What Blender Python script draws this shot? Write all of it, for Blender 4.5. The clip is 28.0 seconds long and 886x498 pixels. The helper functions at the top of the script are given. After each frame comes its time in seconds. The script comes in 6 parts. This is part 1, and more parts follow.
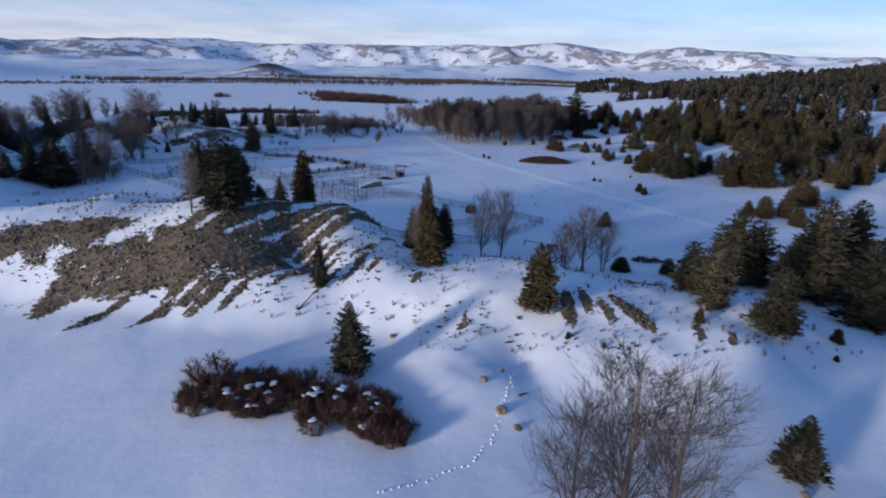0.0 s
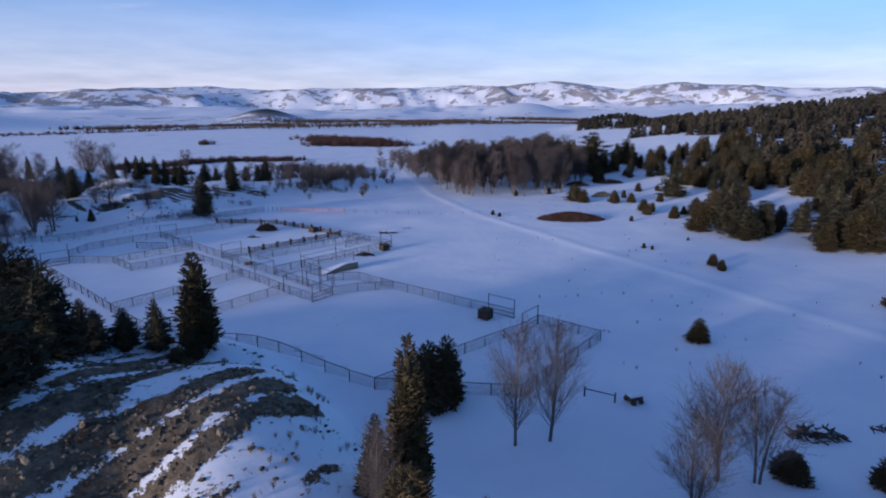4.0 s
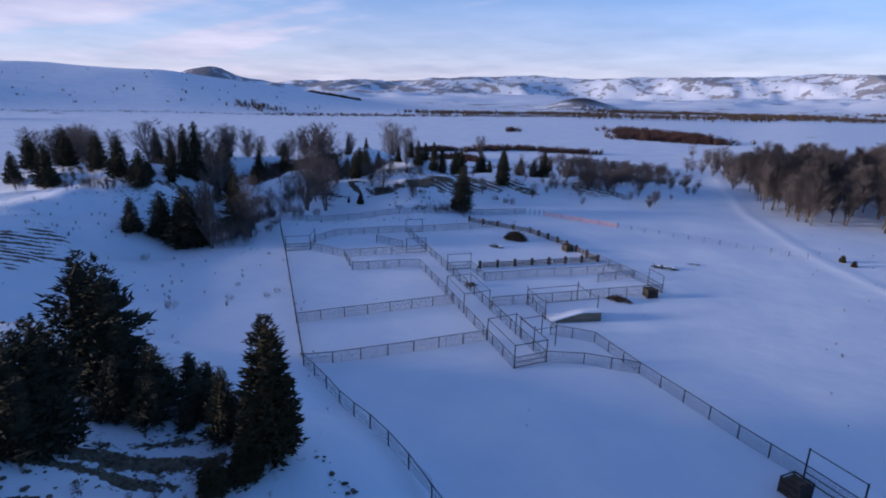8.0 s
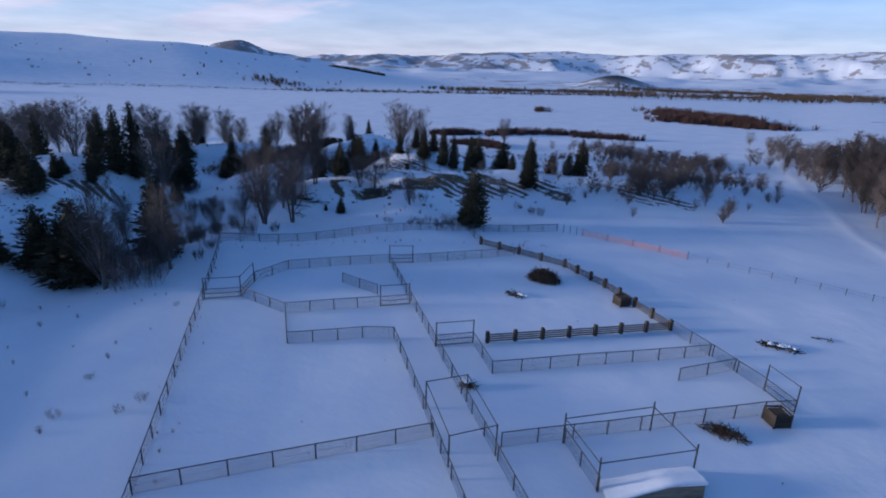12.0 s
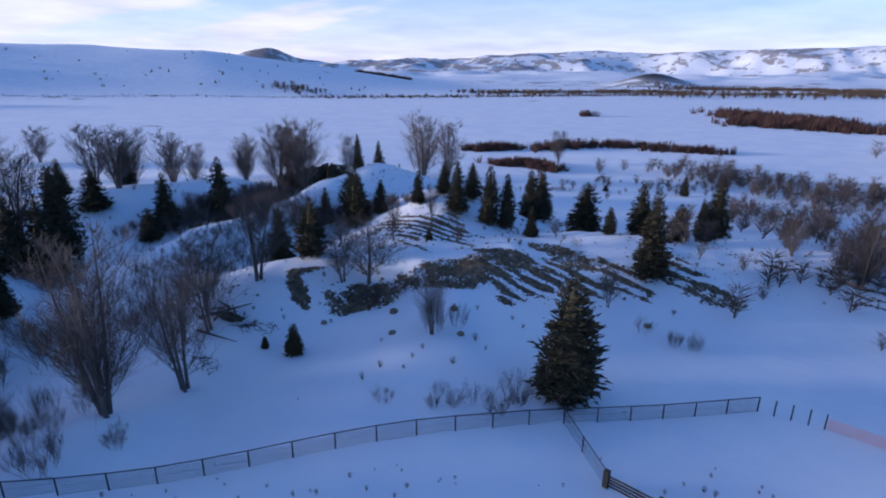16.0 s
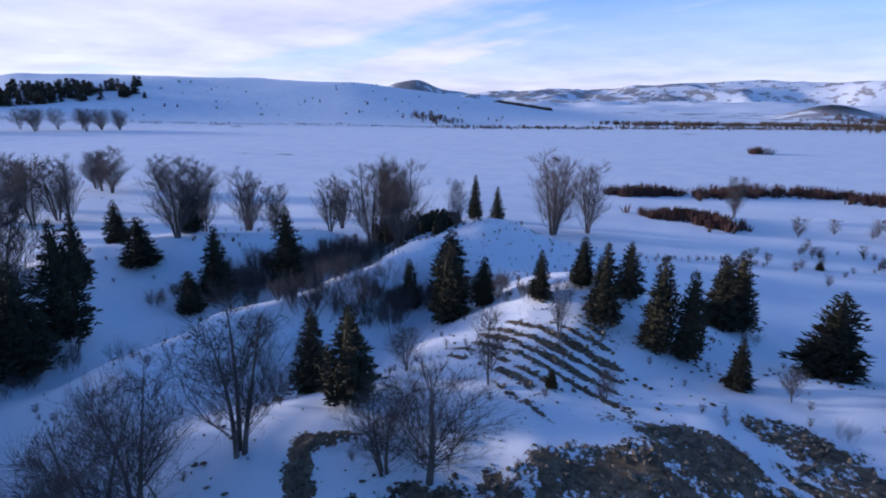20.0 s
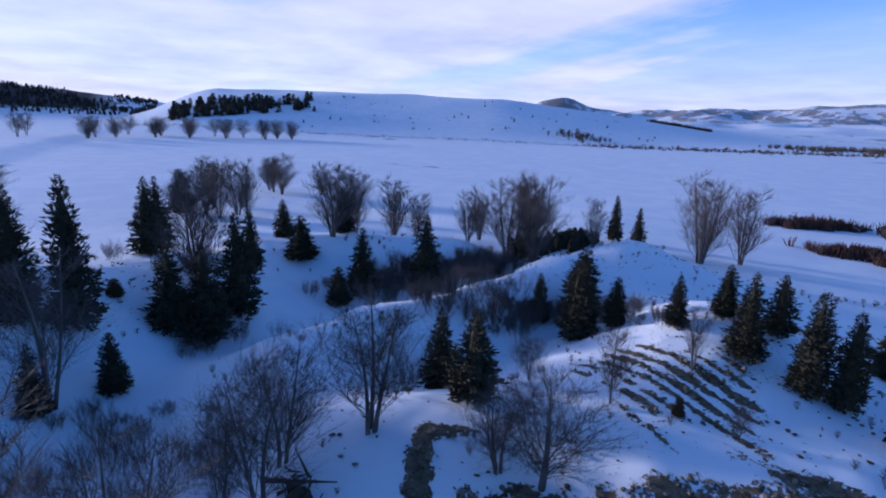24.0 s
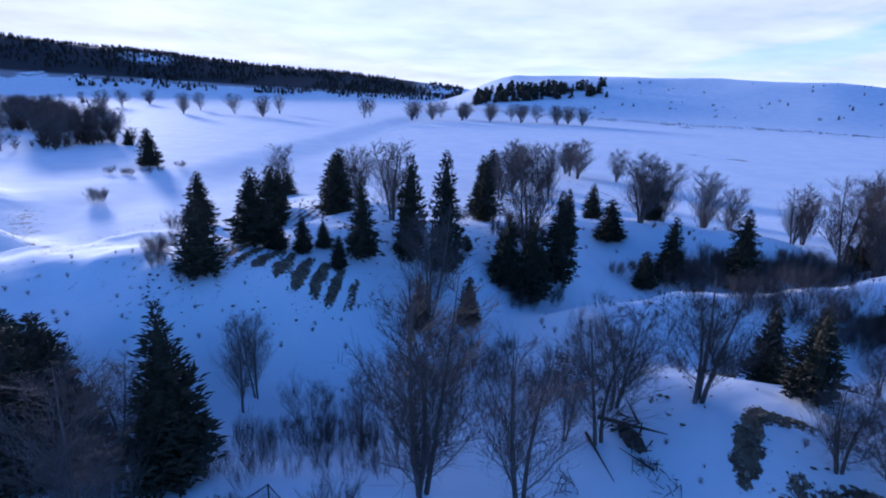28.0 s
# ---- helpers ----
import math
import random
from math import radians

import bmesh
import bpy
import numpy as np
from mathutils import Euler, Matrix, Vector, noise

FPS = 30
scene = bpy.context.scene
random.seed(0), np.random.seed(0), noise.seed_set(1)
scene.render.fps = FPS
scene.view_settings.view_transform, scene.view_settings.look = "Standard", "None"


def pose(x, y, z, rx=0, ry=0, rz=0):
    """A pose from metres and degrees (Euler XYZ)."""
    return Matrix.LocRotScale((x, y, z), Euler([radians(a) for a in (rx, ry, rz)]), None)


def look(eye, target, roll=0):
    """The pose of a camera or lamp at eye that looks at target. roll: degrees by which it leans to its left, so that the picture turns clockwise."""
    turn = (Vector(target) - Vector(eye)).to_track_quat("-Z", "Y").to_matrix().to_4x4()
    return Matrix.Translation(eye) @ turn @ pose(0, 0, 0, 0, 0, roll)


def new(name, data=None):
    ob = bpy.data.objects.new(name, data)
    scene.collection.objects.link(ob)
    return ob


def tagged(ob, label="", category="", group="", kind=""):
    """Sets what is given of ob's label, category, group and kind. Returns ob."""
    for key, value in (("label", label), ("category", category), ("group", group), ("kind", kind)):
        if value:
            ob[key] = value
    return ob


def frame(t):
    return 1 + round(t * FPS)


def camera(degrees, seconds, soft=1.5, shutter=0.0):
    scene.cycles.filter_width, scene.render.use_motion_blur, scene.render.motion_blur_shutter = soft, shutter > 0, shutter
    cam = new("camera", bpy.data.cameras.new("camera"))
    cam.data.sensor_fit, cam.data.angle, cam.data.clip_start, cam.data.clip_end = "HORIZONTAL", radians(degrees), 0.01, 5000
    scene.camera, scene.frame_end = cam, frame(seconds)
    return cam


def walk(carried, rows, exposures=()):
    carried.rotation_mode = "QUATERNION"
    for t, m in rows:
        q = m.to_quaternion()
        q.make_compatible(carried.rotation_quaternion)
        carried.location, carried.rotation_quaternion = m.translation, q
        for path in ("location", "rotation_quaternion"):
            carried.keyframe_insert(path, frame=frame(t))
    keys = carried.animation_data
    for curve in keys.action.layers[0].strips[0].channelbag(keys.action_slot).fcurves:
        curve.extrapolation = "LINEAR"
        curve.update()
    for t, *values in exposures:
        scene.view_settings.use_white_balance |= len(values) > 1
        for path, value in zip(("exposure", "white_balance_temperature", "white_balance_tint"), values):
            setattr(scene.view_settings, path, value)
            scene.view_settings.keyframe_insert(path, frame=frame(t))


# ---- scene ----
cam = camera(78.1, 28.0, soft=1.9)
PATH = [
    (0, (-0.186, 0.693, 28.458), (-0.186, 2.594, 27.836), 1.9),
    (0.5, (-1.018, 7.058, 28.31), (-1.018, 8.963, 27.7), 0.8),
    (1, (-1.596, 13.363, 27.986), (-1.585, 15.281, 27.419), 0.1),
    (1.5, (-1.861, 19.377, 27.899), (-1.845, 21.308, 27.378), 0.3),
    (2, (-1.844, 24.897, 28.21), (-1.845, 26.836, 27.72), 0.3),
    (2.5, (-1.846, 29.555, 28.178), (-1.848, 31.498, 27.706), 0.2),
    (4.5, (0.659, 44.863, 28.078), (0.642, 46.8, 27.581), 0.4),
    (5, (1.541, 48.608, 28.089), (1.27, 50.524, 27.585), 0.6),
    (5.5, (2.106, 52.292, 28.295), (1.662, 54.172, 27.774), 1.0),
    (6, (2.438, 55.993, 28.483), (1.86, 57.836, 27.965), 1.1),
    (6.5, (2.457, 59.539, 28.474), (1.75, 61.336, 27.955), 1.2),
    (7, (2.166, 62.857, 28.224), (1.335, 64.599, 27.702), 1.5),
    (7.5, (1.649, 66.458, 28.271), (0.691, 68.132, 27.742), 1.5),
    (8, (0.671, 69.774, 27.971), (-0.335, 71.416, 27.43), 1.5),
    (8.5, (-0.534, 73.305, 27.973), (-1.556, 74.936, 27.43), 1.4),
    (9, (-1.927, 76.915, 27.992), (-2.96, 78.539, 27.447), 1.4),
    (9.5, (-3.481, 80.615, 27.988), (-4.525, 82.232, 27.443), 1.4),
    (10, (-5.226, 84.336, 27.844), (-6.265, 85.949, 27.279), 1.4),
    (10.5, (-7.143, 88.313, 27.874), (-8.189, 89.917, 27.297), 1.5),
    (11, (-9.319, 92.459, 27.973), (-10.37, 94.053, 27.378), 1.7),
    (11.5, (-11.842, 96.822, 28.022), (-12.902, 98.404, 27.41), 1.8),
    (12, (-14.381, 101.256, 27.879), (-15.448, 102.83, 27.258), 2.0),
    (12.5, (-17.39, 105.924, 27.651), (-18.462, 107.485, 27.005), 2.0),
    (14.5, (-34.773, 128.969, 27.155), (-35.906, 130.475, 26.487), 1.4),
    (15, (-39.238, 135.188, 27.182), (-40.402, 136.688, 26.555), 1.0),
    (15.5, (-44.183, 141.036, 27.071), (-45.347, 142.544, 26.462), 0.8),
    (16, (-49.046, 146.753, 26.944), (-50.202, 148.266, 26.331), 0.6),
    (17, (-61.332, 160.192, 26.959), (-62.591, 161.644, 26.406), 1.0),
    (17.5, (-63.819, 164.006, 26.899), (-65.132, 165.413, 26.353), 1.4),
    (18, (-65.42, 166.293, 27.05), (-66.78, 167.652, 26.501), 1.1),
    (18.5, (-66.889, 168.001, 26.651), (-68.289, 169.321, 26.107), 0.9),
    (19, (-67.975, 169.585, 26.704), (-69.412, 170.866, 26.162), 0.7),
    (19.5, (-68.627, 170.67, 26.697), (-70.101, 171.911, 26.163), 0.6),
    (20, (-69.002, 171.487, 26.627), (-70.513, 172.69, 26.108), 0.7),
    (20.5, (-69.282, 171.894, 26.705), (-70.828, 173.057, 26.198), 0.9),
    (21, (-69.39, 172.333, 26.795), (-70.974, 173.447, 26.295), 0.8),
    (21.5, (-69.287, 172.683, 26.716), (-70.909, 173.746, 26.229), 0.8),
    (23.5, (-67.921, 171.528, 26.715), (-69.665, 172.384, 26.239), 1.2),
    (24, (-67.197, 170.61, 26.614), (-68.973, 171.398, 26.141), 1.8),
    (24.5, (-66.448, 169.724, 26.433), (-68.258, 170.435, 25.965), 1.8),
    (25, (-65.57, 168.853, 26.483), (-67.415, 169.462, 26.007), 2.0),
    (25.5, (-64.666, 167.835, 26.42), (-66.542, 168.328, 25.934), 2.0),
    (26, (-63.848, 166.869, 26.564), (-65.747, 167.242, 26.062), 2.2),
    (26.5, (-63.204, 165.903, 26.718), (-65.122, 166.143, 26.203), 2.1),
    (27, (-62.573, 164.904, 26.776), (-64.498, 165.015, 26.245), 2.0),
    (27.5, (-62.108, 164.059, 26.932), (-64.032, 164.041, 26.385), 2.0),
    (28, (-61.749, 163.162, 26.922), (-63.665, 163.009, 26.371), 1.9),
]
walk(cam, [(t, look(eye, target, roll)) for t, eye, target, roll in PATH], [(0, 0.31, 6120, 10), (2.5, 0.25, 6050, 15), (5, 0.35, 5950, 19), (10, 0.26, 5860, 18), (12, 0.28, 5740, 12), (15, 0.72, 5960, 17), (17, 0.60, 5880, 17), (20, 0.58, 5740, 17), (24, 0.45, 5320, 19), (28, 0.68, 5000, 20)])

# ---- sky and sun: a low winter sun on the left, behind the camera at first ----
SUN_BEARING, SUN_HEIGHT = 128.0, 7.0
sun_dir = Vector((-math.sin(radians(SUN_BEARING)) * math.cos(radians(SUN_HEIGHT)), math.cos(radians(SUN_BEARING)) * math.cos(radians(SUN_HEIGHT)), math.sin(radians(SUN_HEIGHT))))
sun = new("sun", bpy.data.lights.new("sun", "SUN"))
sun.data.energy, sun.data.angle, sun.data.color = 3.0, radians(6.5), (1.0, 0.87, 0.76)
sun.matrix_world = look(sun_dir * 100, (0, 0, 0))

world = bpy.data.worlds.new("sky")
scene.world = world
world.use_nodes = True
wt = world.node_tree
wt.nodes.clear()


def wnode(kind, **values):
    n = wt.nodes.new(kind)
    for key, value in values.items():
        n.inputs[key].default_value = value
    return n


def wmath(op, a, b=None, clamp=False):
    n = wt.nodes.new("ShaderNodeMath")
    n.operation, n.use_clamp = op, clamp
    for slot, v in zip(n.inputs, (a, b)):
        if isinstance(v, (int, float)):
            slot.default_value = v
        elif v is not None:
            wt.links.new(v, slot)
    return n.outputs[0]


sky = wt.nodes.new("ShaderNodeTexSky")
sky.sky_type, sky.sun_disc = "NISHITA", False
sky.sun_elevation, sky.sun_rotation = radians(SUN_HEIGHT), math.atan2(sun_dir.x, sun_dir.y)
sky.altitude, sky.air_density, sky.dust_density, sky.ozone_density = 1800, 1.0, 0.6, 4.0
coord = wt.nodes.new("ShaderNodeTexCoord")
split = wt.nodes.new("ShaderNodeSeparateXYZ")
wt.links.new(coord.outputs["Generated"], split.inputs[0])
dx, dy, dz = split.outputs
lift = wmath("ADD", wmath("MAXIMUM", dz, 0.0), 0.09)
flat = wt.nodes.new("ShaderNodeCombineXYZ")
wt.links.new(wmath("DIVIDE", dx, lift), flat.inputs[0])
wt.links.new(wmath("DIVIDE", dy, lift), flat.inputs[1])
# long streaks of thin cloud drawn across the view
turn = wt.nodes.new("ShaderNodeMapping")
turn.inputs["Rotation"].default_value = (0, 0, radians(-38))
turn.inputs["Scale"].default_value = (0.16, 0.5, 1)
turn.inputs["Location"].default_value = (3.1, 1.35, 0)
wt.links.new(flat.outputs[0], turn.inputs[0])
streaks = wnode("ShaderNodeTexNoise", Scale=1.0, Detail=7.0, Roughness=0.58, Distortion=0.5)
wt.links.new(turn.outputs[0], streaks.inputs["Vector"])
puffs = wnode("ShaderNodeTexNoise", Scale=0.9, Detail=5.0, Roughness=0.55)
wt.links.new(flat.outputs[0], puffs.inputs["Vector"])
west = wmath("MULTIPLY", wmath("ADD", wmath("MULTIPLY", dx, -0.85), wmath("MULTIPLY", dy, -0.35)), 0.26)
cover = wmath("ADD", wmath("ADD", wmath("MULTIPLY", streaks.outputs[0], 0.8), wmath("MULTIPLY", puffs.outputs[0], 0.3)), west)
cloud = wmath("MULTIPLY", wmath("SUBTRACT", cover, 0.515), 5.0, True)
cloud = wmath("MULTIPLY", cloud, wmath("MULTIPLY", wmath("ADD", dz, 0.01), 30.0, True))
# the cloud lies low round the horizon and thins out overhead
cloud = wmath("MULTIPLY", cloud, wmath("SUBTRACT", 1.0, wmath("MULTIPLY", wmath("MULTIPLY", wmath("SUBTRACT", dz, 0.22), 3.2, True), 0.6), True))
haze = wmath("ADD", wmath("MULTIPLY", wmath("SUBTRACT", 1.0, wmath("MULTIPLY", wmath("ABSOLUTE", dz), 6.0), True), 0.5), wmath("MULTIPLY", wmath("SUBTRACT", 1.0, wmath("MULTIPLY", dz, 3.4), True), 0.42))
veil = wmath("MAXIMUM", wmath("MULTIPLY", cloud, 0.85), haze)
mix = wt.nodes.new("ShaderNodeMix")
mix.data_type = "RGBA"
wt.links.new(veil, mix.inputs[0])
# the glow round the sun is no brighter than the lit cloud
calm = wt.nodes.new("ShaderNodeMix")
calm.data_type, calm.blend_type = "RGBA", "DARKEN"
calm.inputs[0].default_value = 1.0
wt.links.new(sky.outputs[0], calm.inputs[6])
calm.inputs[7].default_value = (4.0, 4.5, 6.0, 1)
wt.links.new(calm.outputs[2], mix.inputs[6])
tone = wt.nodes.new("ShaderNodeMix")
tone.data_type = "RGBA"
wt.links.new(wmath("MULTIPLY", wmath("SUBTRACT", puffs.outputs[0], 0.3), 2.5, True), tone.inputs[0])
tone.inputs[6].default_value, tone.inputs[7].default_value = (2.35, 2.22, 2.72, 1), (3.6, 3.33, 3.7, 1)
wt.links.new(tone.outputs[2], mix.inputs[7])
back = wnode("ShaderNodeBackground", Strength=0.195)
wt.links.new(mix.outputs[2], back.inputs[0])
out = wt.nodes.new("ShaderNodeOutputWorld")
wt.links.new(back.outputs[0], out.inputs[0])

# ---- materials ----
class Mat:
    """A procedural material under construction: principled surface and small helpers for its nodes."""

    def __init__(self, name, colour=(0.5, 0.5, 0.5), rough=0.7, metal=0.0):
        self.m = bpy.data.materials.new(name)
        self.m.use_nodes = True
        self.t = self.m.node_tree
        self.p = self.t.nodes["Principled BSDF"]
        self.p.inputs["Base Color"].default_value = (*colour, 1)
        self.p.inputs["Roughness"].default_value = rough
        self.p.inputs["Metallic"].default_value = metal
        self.where = self.t.nodes.new("ShaderNodeTexCoord").outputs["Object"]

    def put(self, slot, value):
        if isinstance(value, (int, float)):
            slot.default_value = value
        elif isinstance(value, tuple):
            slot.default_value = (*value, 1)
        else:
            self.t.links.new(value, slot)

    def noise(self, scale, detail=4.0, rough=0.55, where=None, squash=None):
        n = self.t.nodes.new("ShaderNodeTexNoise")
        n.inputs["Scale"].default_value, n.inputs["Detail"].default_value, n.inputs["Roughness"].default_value = scale, detail, rough
        where = where or self.where
        if squash:
            k = self.t.nodes.new("ShaderNodeMapping")
            k.inputs["Scale"].default_value = squash
            self.t.links.new(where, k.inputs[0])
            where = k.outputs[0]
        self.t.links.new(where, n.inputs["Vector"])
        return n.outputs[0]

    def math(self, op, a, b=0.0, clamp=False):
        n = self.t.nodes.new("ShaderNodeMath")
        n.operation, n.use_clamp = op, clamp
        self.put(n.inputs[0], a), self.put(n.inputs[1], b)
        return n.outputs[0]

    def cut(self, v, low, high):
        n = self.t.nodes.new("ShaderNodeMapRange")
        n.interpolation_type = "SMOOTHSTEP"
        self.put(n.inputs[0], v)
        n.inputs[1].default_value, n.inputs[2].default_value = low, high
        return n.outputs[0]

    def mix(self, k, a, b):
        n = self.t.nodes.new("ShaderNodeMix")
        n.data_type = "RGBA"
        self.put(n.inputs[0], k), self.put(n.inputs[6], a), self.put(n.inputs[7], b)
        return n.outputs[2]

    def attr(self, name):
        n = self.t.nodes.new("ShaderNodeAttribute")
        n.attribute_name = name
        return n.outputs["Fac"]

    def random(self):
        return self.t.nodes.new("ShaderNodeObjectInfo").outputs["Random"]

    def island(self):
        return self.t.nodes.new("ShaderNodeNewGeometry").outputs["Random Per Island"]

    def colour(self, v):
        self.put(self.p.inputs["Base Color"], v)
        return self

    def rough(self, v):
        self.put(self.p.inputs["Roughness"], v)
        return self

    def bump(self, height, strength=0.4, depth=0.05):
        n = self.t.nodes.new("ShaderNodeBump")
        n.inputs["Strength"].default_value, n.inputs["Distance"].default_value = strength, depth
        self.put(n.inputs["Height"], height)
        self.t.links.new(n.outputs[0], self.p.inputs["Normal"])
        return self


def simple(name, a, b, scale, rough=0.8, metal=0.0, bump=0.3, depth=0.02, squash=None, vary=0.0, each=0.0):
    """Two-tone surface: broad and fine variation, fine relief, and a difference from object to object."""
    s = Mat(name, a, rough, metal)
    n = s.noise(scale, 6, 0.6, squash=squash)
    big = s.noise(scale * 0.17, 3)
    k = s.cut(s.math("ADD", s.math("MULTIPLY", n, 0.65), s.math("MULTIPLY", big, 0.35)), 0.36, 0.64)
    if vary:
        k = s.math("ADD", k, s.math("MULTIPLY", s.math("SUBTRACT", s.random(), 0.5), vary), True)
    if each:
        k = s.math("ADD", k, s.math("MULTIPLY", s.math("SUBTRACT", s.island(), 0.5), each), True)
    s.colour(s.mix(k, a, b)).bump(n, bump, depth)
    if rough > 0.78:
        s.p.inputs["Specular IOR Level"].default_value = 0.15
    return s.m


def ground_material():
    s = Mat("snow", (0.8, 0.83, 0.88), 0.55)
    s.p.inputs["Specular IOR Level"].default_value = 0.12
    drift, grain = s.noise(0.09, 4), s.noise(2.3, 5)
    snow = s.mix(s.cut(drift, 0.35, 0.7), (0.76, 0.8, 0.87), (0.85, 0.87, 0.9))
    # bare stony ground, broken up at its rim
    edge = s.math("ADD", s.attr("bare"), s.math("MULTIPLY", s.math("ADD", s.math("SUBTRACT", s.noise(0.6, 6, 0.7), 0.5), s.math("MULTIPLY", s.math("SUBTRACT", s.noise(2.6, 5, 0.7), 0.5), 0.9)), 1.25))
    bare = s.cut(edge, 0.45, 0.56)
    soil = s.mix(s.cut(s.noise(1.4, 6, 0.7), 0.35, 0.65), (0.09, 0.072, 0.05), (0.2, 0.155, 0.107))
    # dead grass poking through thin snow
    tuft = s.cut(s.math("ADD", s.attr("grass"), s.math("MULTIPLY", s.math("SUBTRACT", s.noise(0.9, 7, 0.75), 0.5), 1.6)), 0.62, 0.8)
    grass = s.mix(s.noise(3.0, 4), (0.16, 0.11, 0.06), (0.26, 0.19, 0.11))
    # woods on far slopes, with haze and shade put into their colours
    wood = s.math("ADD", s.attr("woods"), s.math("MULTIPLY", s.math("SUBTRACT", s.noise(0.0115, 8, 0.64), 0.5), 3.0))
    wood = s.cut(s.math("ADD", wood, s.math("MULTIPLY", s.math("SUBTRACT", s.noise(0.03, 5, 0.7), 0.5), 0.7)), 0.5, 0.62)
    # open woods over snow, colour lightened towards distance haze
    hazy_open_wood = s.mix(s.noise(0.02, 5), (0.2, 0.185, 0.19), (0.5, 0.48, 0.49))
    # dense woods, colour made bluish and darker for the ridge's shade
    trees = s.mix(s.cut(s.attr("woods"), 0.75, 1.2), hazy_open_wood, s.mix(s.noise(0.02, 5), (0.012, 0.016, 0.022), (0.03, 0.035, 0.043)))
    # trodden trail: clean packed snow
    snow = s.mix(s.attr("packed"), snow, (0.93, 0.93, 0.94))
    c = s.mix(tuft, snow, grass)
    c = s.mix(bare, c, soil)
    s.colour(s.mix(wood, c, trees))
    s.rough(0.85)
    h = s.math("ADD", s.math("MULTIPLY", grain, 0.1), s.math("MULTIPLY", s.noise(0.45, 5), 1.0))
    s.bump(s.math("ADD", h, s.math("MULTIPLY", s.math("MULTIPLY", bare, s.noise(3.2, 6, 0.7)), 1.6)), 0.5, 0.14)
    return s.m


SNOW = ground_material()
SNOW_CAP = simple("snow_cap", (0.78, 0.82, 0.88), (0.86, 0.88, 0.91), 1.6, 0.55, bump=0.25, depth=0.05)
NEEDLES = simple("needles", (0.03, 0.03, 0.019), (0.068, 0.06, 0.037), 1.5, 0.8, vary=0.9)
NEEDLES_BROWN = simple("juniper_needles", (0.045, 0.036, 0.018), (0.092, 0.07, 0.036), 1.5, 0.85, vary=0.7)
BARK = simple("bark", (0.06, 0.048, 0.038), (0.13, 0.105, 0.085), 3.0, 0.9, squash=(1, 1, 0.2))
PALE_BARK = simple("pale_bark", (0.1, 0.085, 0.076), (0.22, 0.19, 0.168), 2.0, 0.85, squash=(1, 1, 0.3), vary=0.6)
TWIGS = simple("twigs", (0.075, 0.061, 0.057), (0.15, 0.125, 0.116), 1.0, 0.85, vary=0.6)
RED_TWIGS = simple("red_twigs", (0.06, 0.034, 0.029), (0.105, 0.06, 0.05), 0.6, 0.85, vary=0.6)
WOOD_NEEDLES = simple("pine_woods", (0.024, 0.024, 0.018), (0.06, 0.05, 0.034), 0.05, 0.85, each=0.9)
THICKET_TWIGS = simple("thicket_twigs", (0.065, 0.036, 0.028), (0.14, 0.08, 0.062), 1.0, 0.85, vary=0.6)
STONE = simple("stone", (0.075, 0.062, 0.046), (0.24, 0.198, 0.145), 2.2, 0.92, bump=0.5, each=1.0, vary=0.9)
STEEL = simple("galvanised_steel", (0.03, 0.031, 0.034), (0.06, 0.062, 0.067), 4.0, 0.55, 0.3)
WIRE = simple("fence_wire", (0.03, 0.031, 0.034), (0.055, 0.057, 0.062), 8.0, 0.6, 0.2)
BOARD = simple("weathered_board", (0.16, 0.125, 0.09), (0.3, 0.245, 0.18), 2.5, 0.85, squash=(0.3, 2, 2), vary=0.5)
DARK_BOARD = simple("dark_board", (0.045, 0.037, 0.03), (0.1, 0.085, 0.068), 3.0, 0.88, squash=(0.3, 2, 2), vary=0.6)
ORANGE = simple("orange_plastic_net", (0.6, 0.2, 0.15), (0.7, 0.32, 0.26), 3.0, 0.6)
BRUSH = simple("dead_brush", (0.05, 0.034, 0.024), (0.12, 0.085, 0.058), 2.0, 0.9, vary=0.5)
YELLOW_SOIL = simple("sandy_soil", (0.3, 0.2, 0.1), (0.42, 0.3, 0.16), 1.2, 0.95, bump=0.6)

# ---- terrain ----
# ridges: x0, y0, z0, x1, y1, z1, half width, edge hardness
RIDGES_SOUTH = [
    (-80, 76, 6.0, -52, 74, 8.0, 13, 3), (-52, 74, 8.0, -31, 72, 10.3, 13, 3), (-31, 72, 9.9, -17, 76, 9.6, 9, 3),
    (-16, 75, 8.0, -8, 64, 6.7, 8, 3), (-8, 64, 6.7, 8, 60, 6.5, 10, 3), (8, 60, 6.5, 29, 53, 5.8, 11, 3),
    (3, 54, 4.6, 3, 44, 3.6, 8, 2), (14, 48, 4.8, 27, 46, 5.8, 8, 2), (-25, 60, 5.6, -15, 59, 5.4, 7, 2),
    (29, 57, 5.2, 48, 42, 4.0, 12, 2), (-36, 82, 7.4, -26, 88, 5.6, 10, 3), (-52, 86, 8.0, -38, 90, 6.5, 10, 3),
]
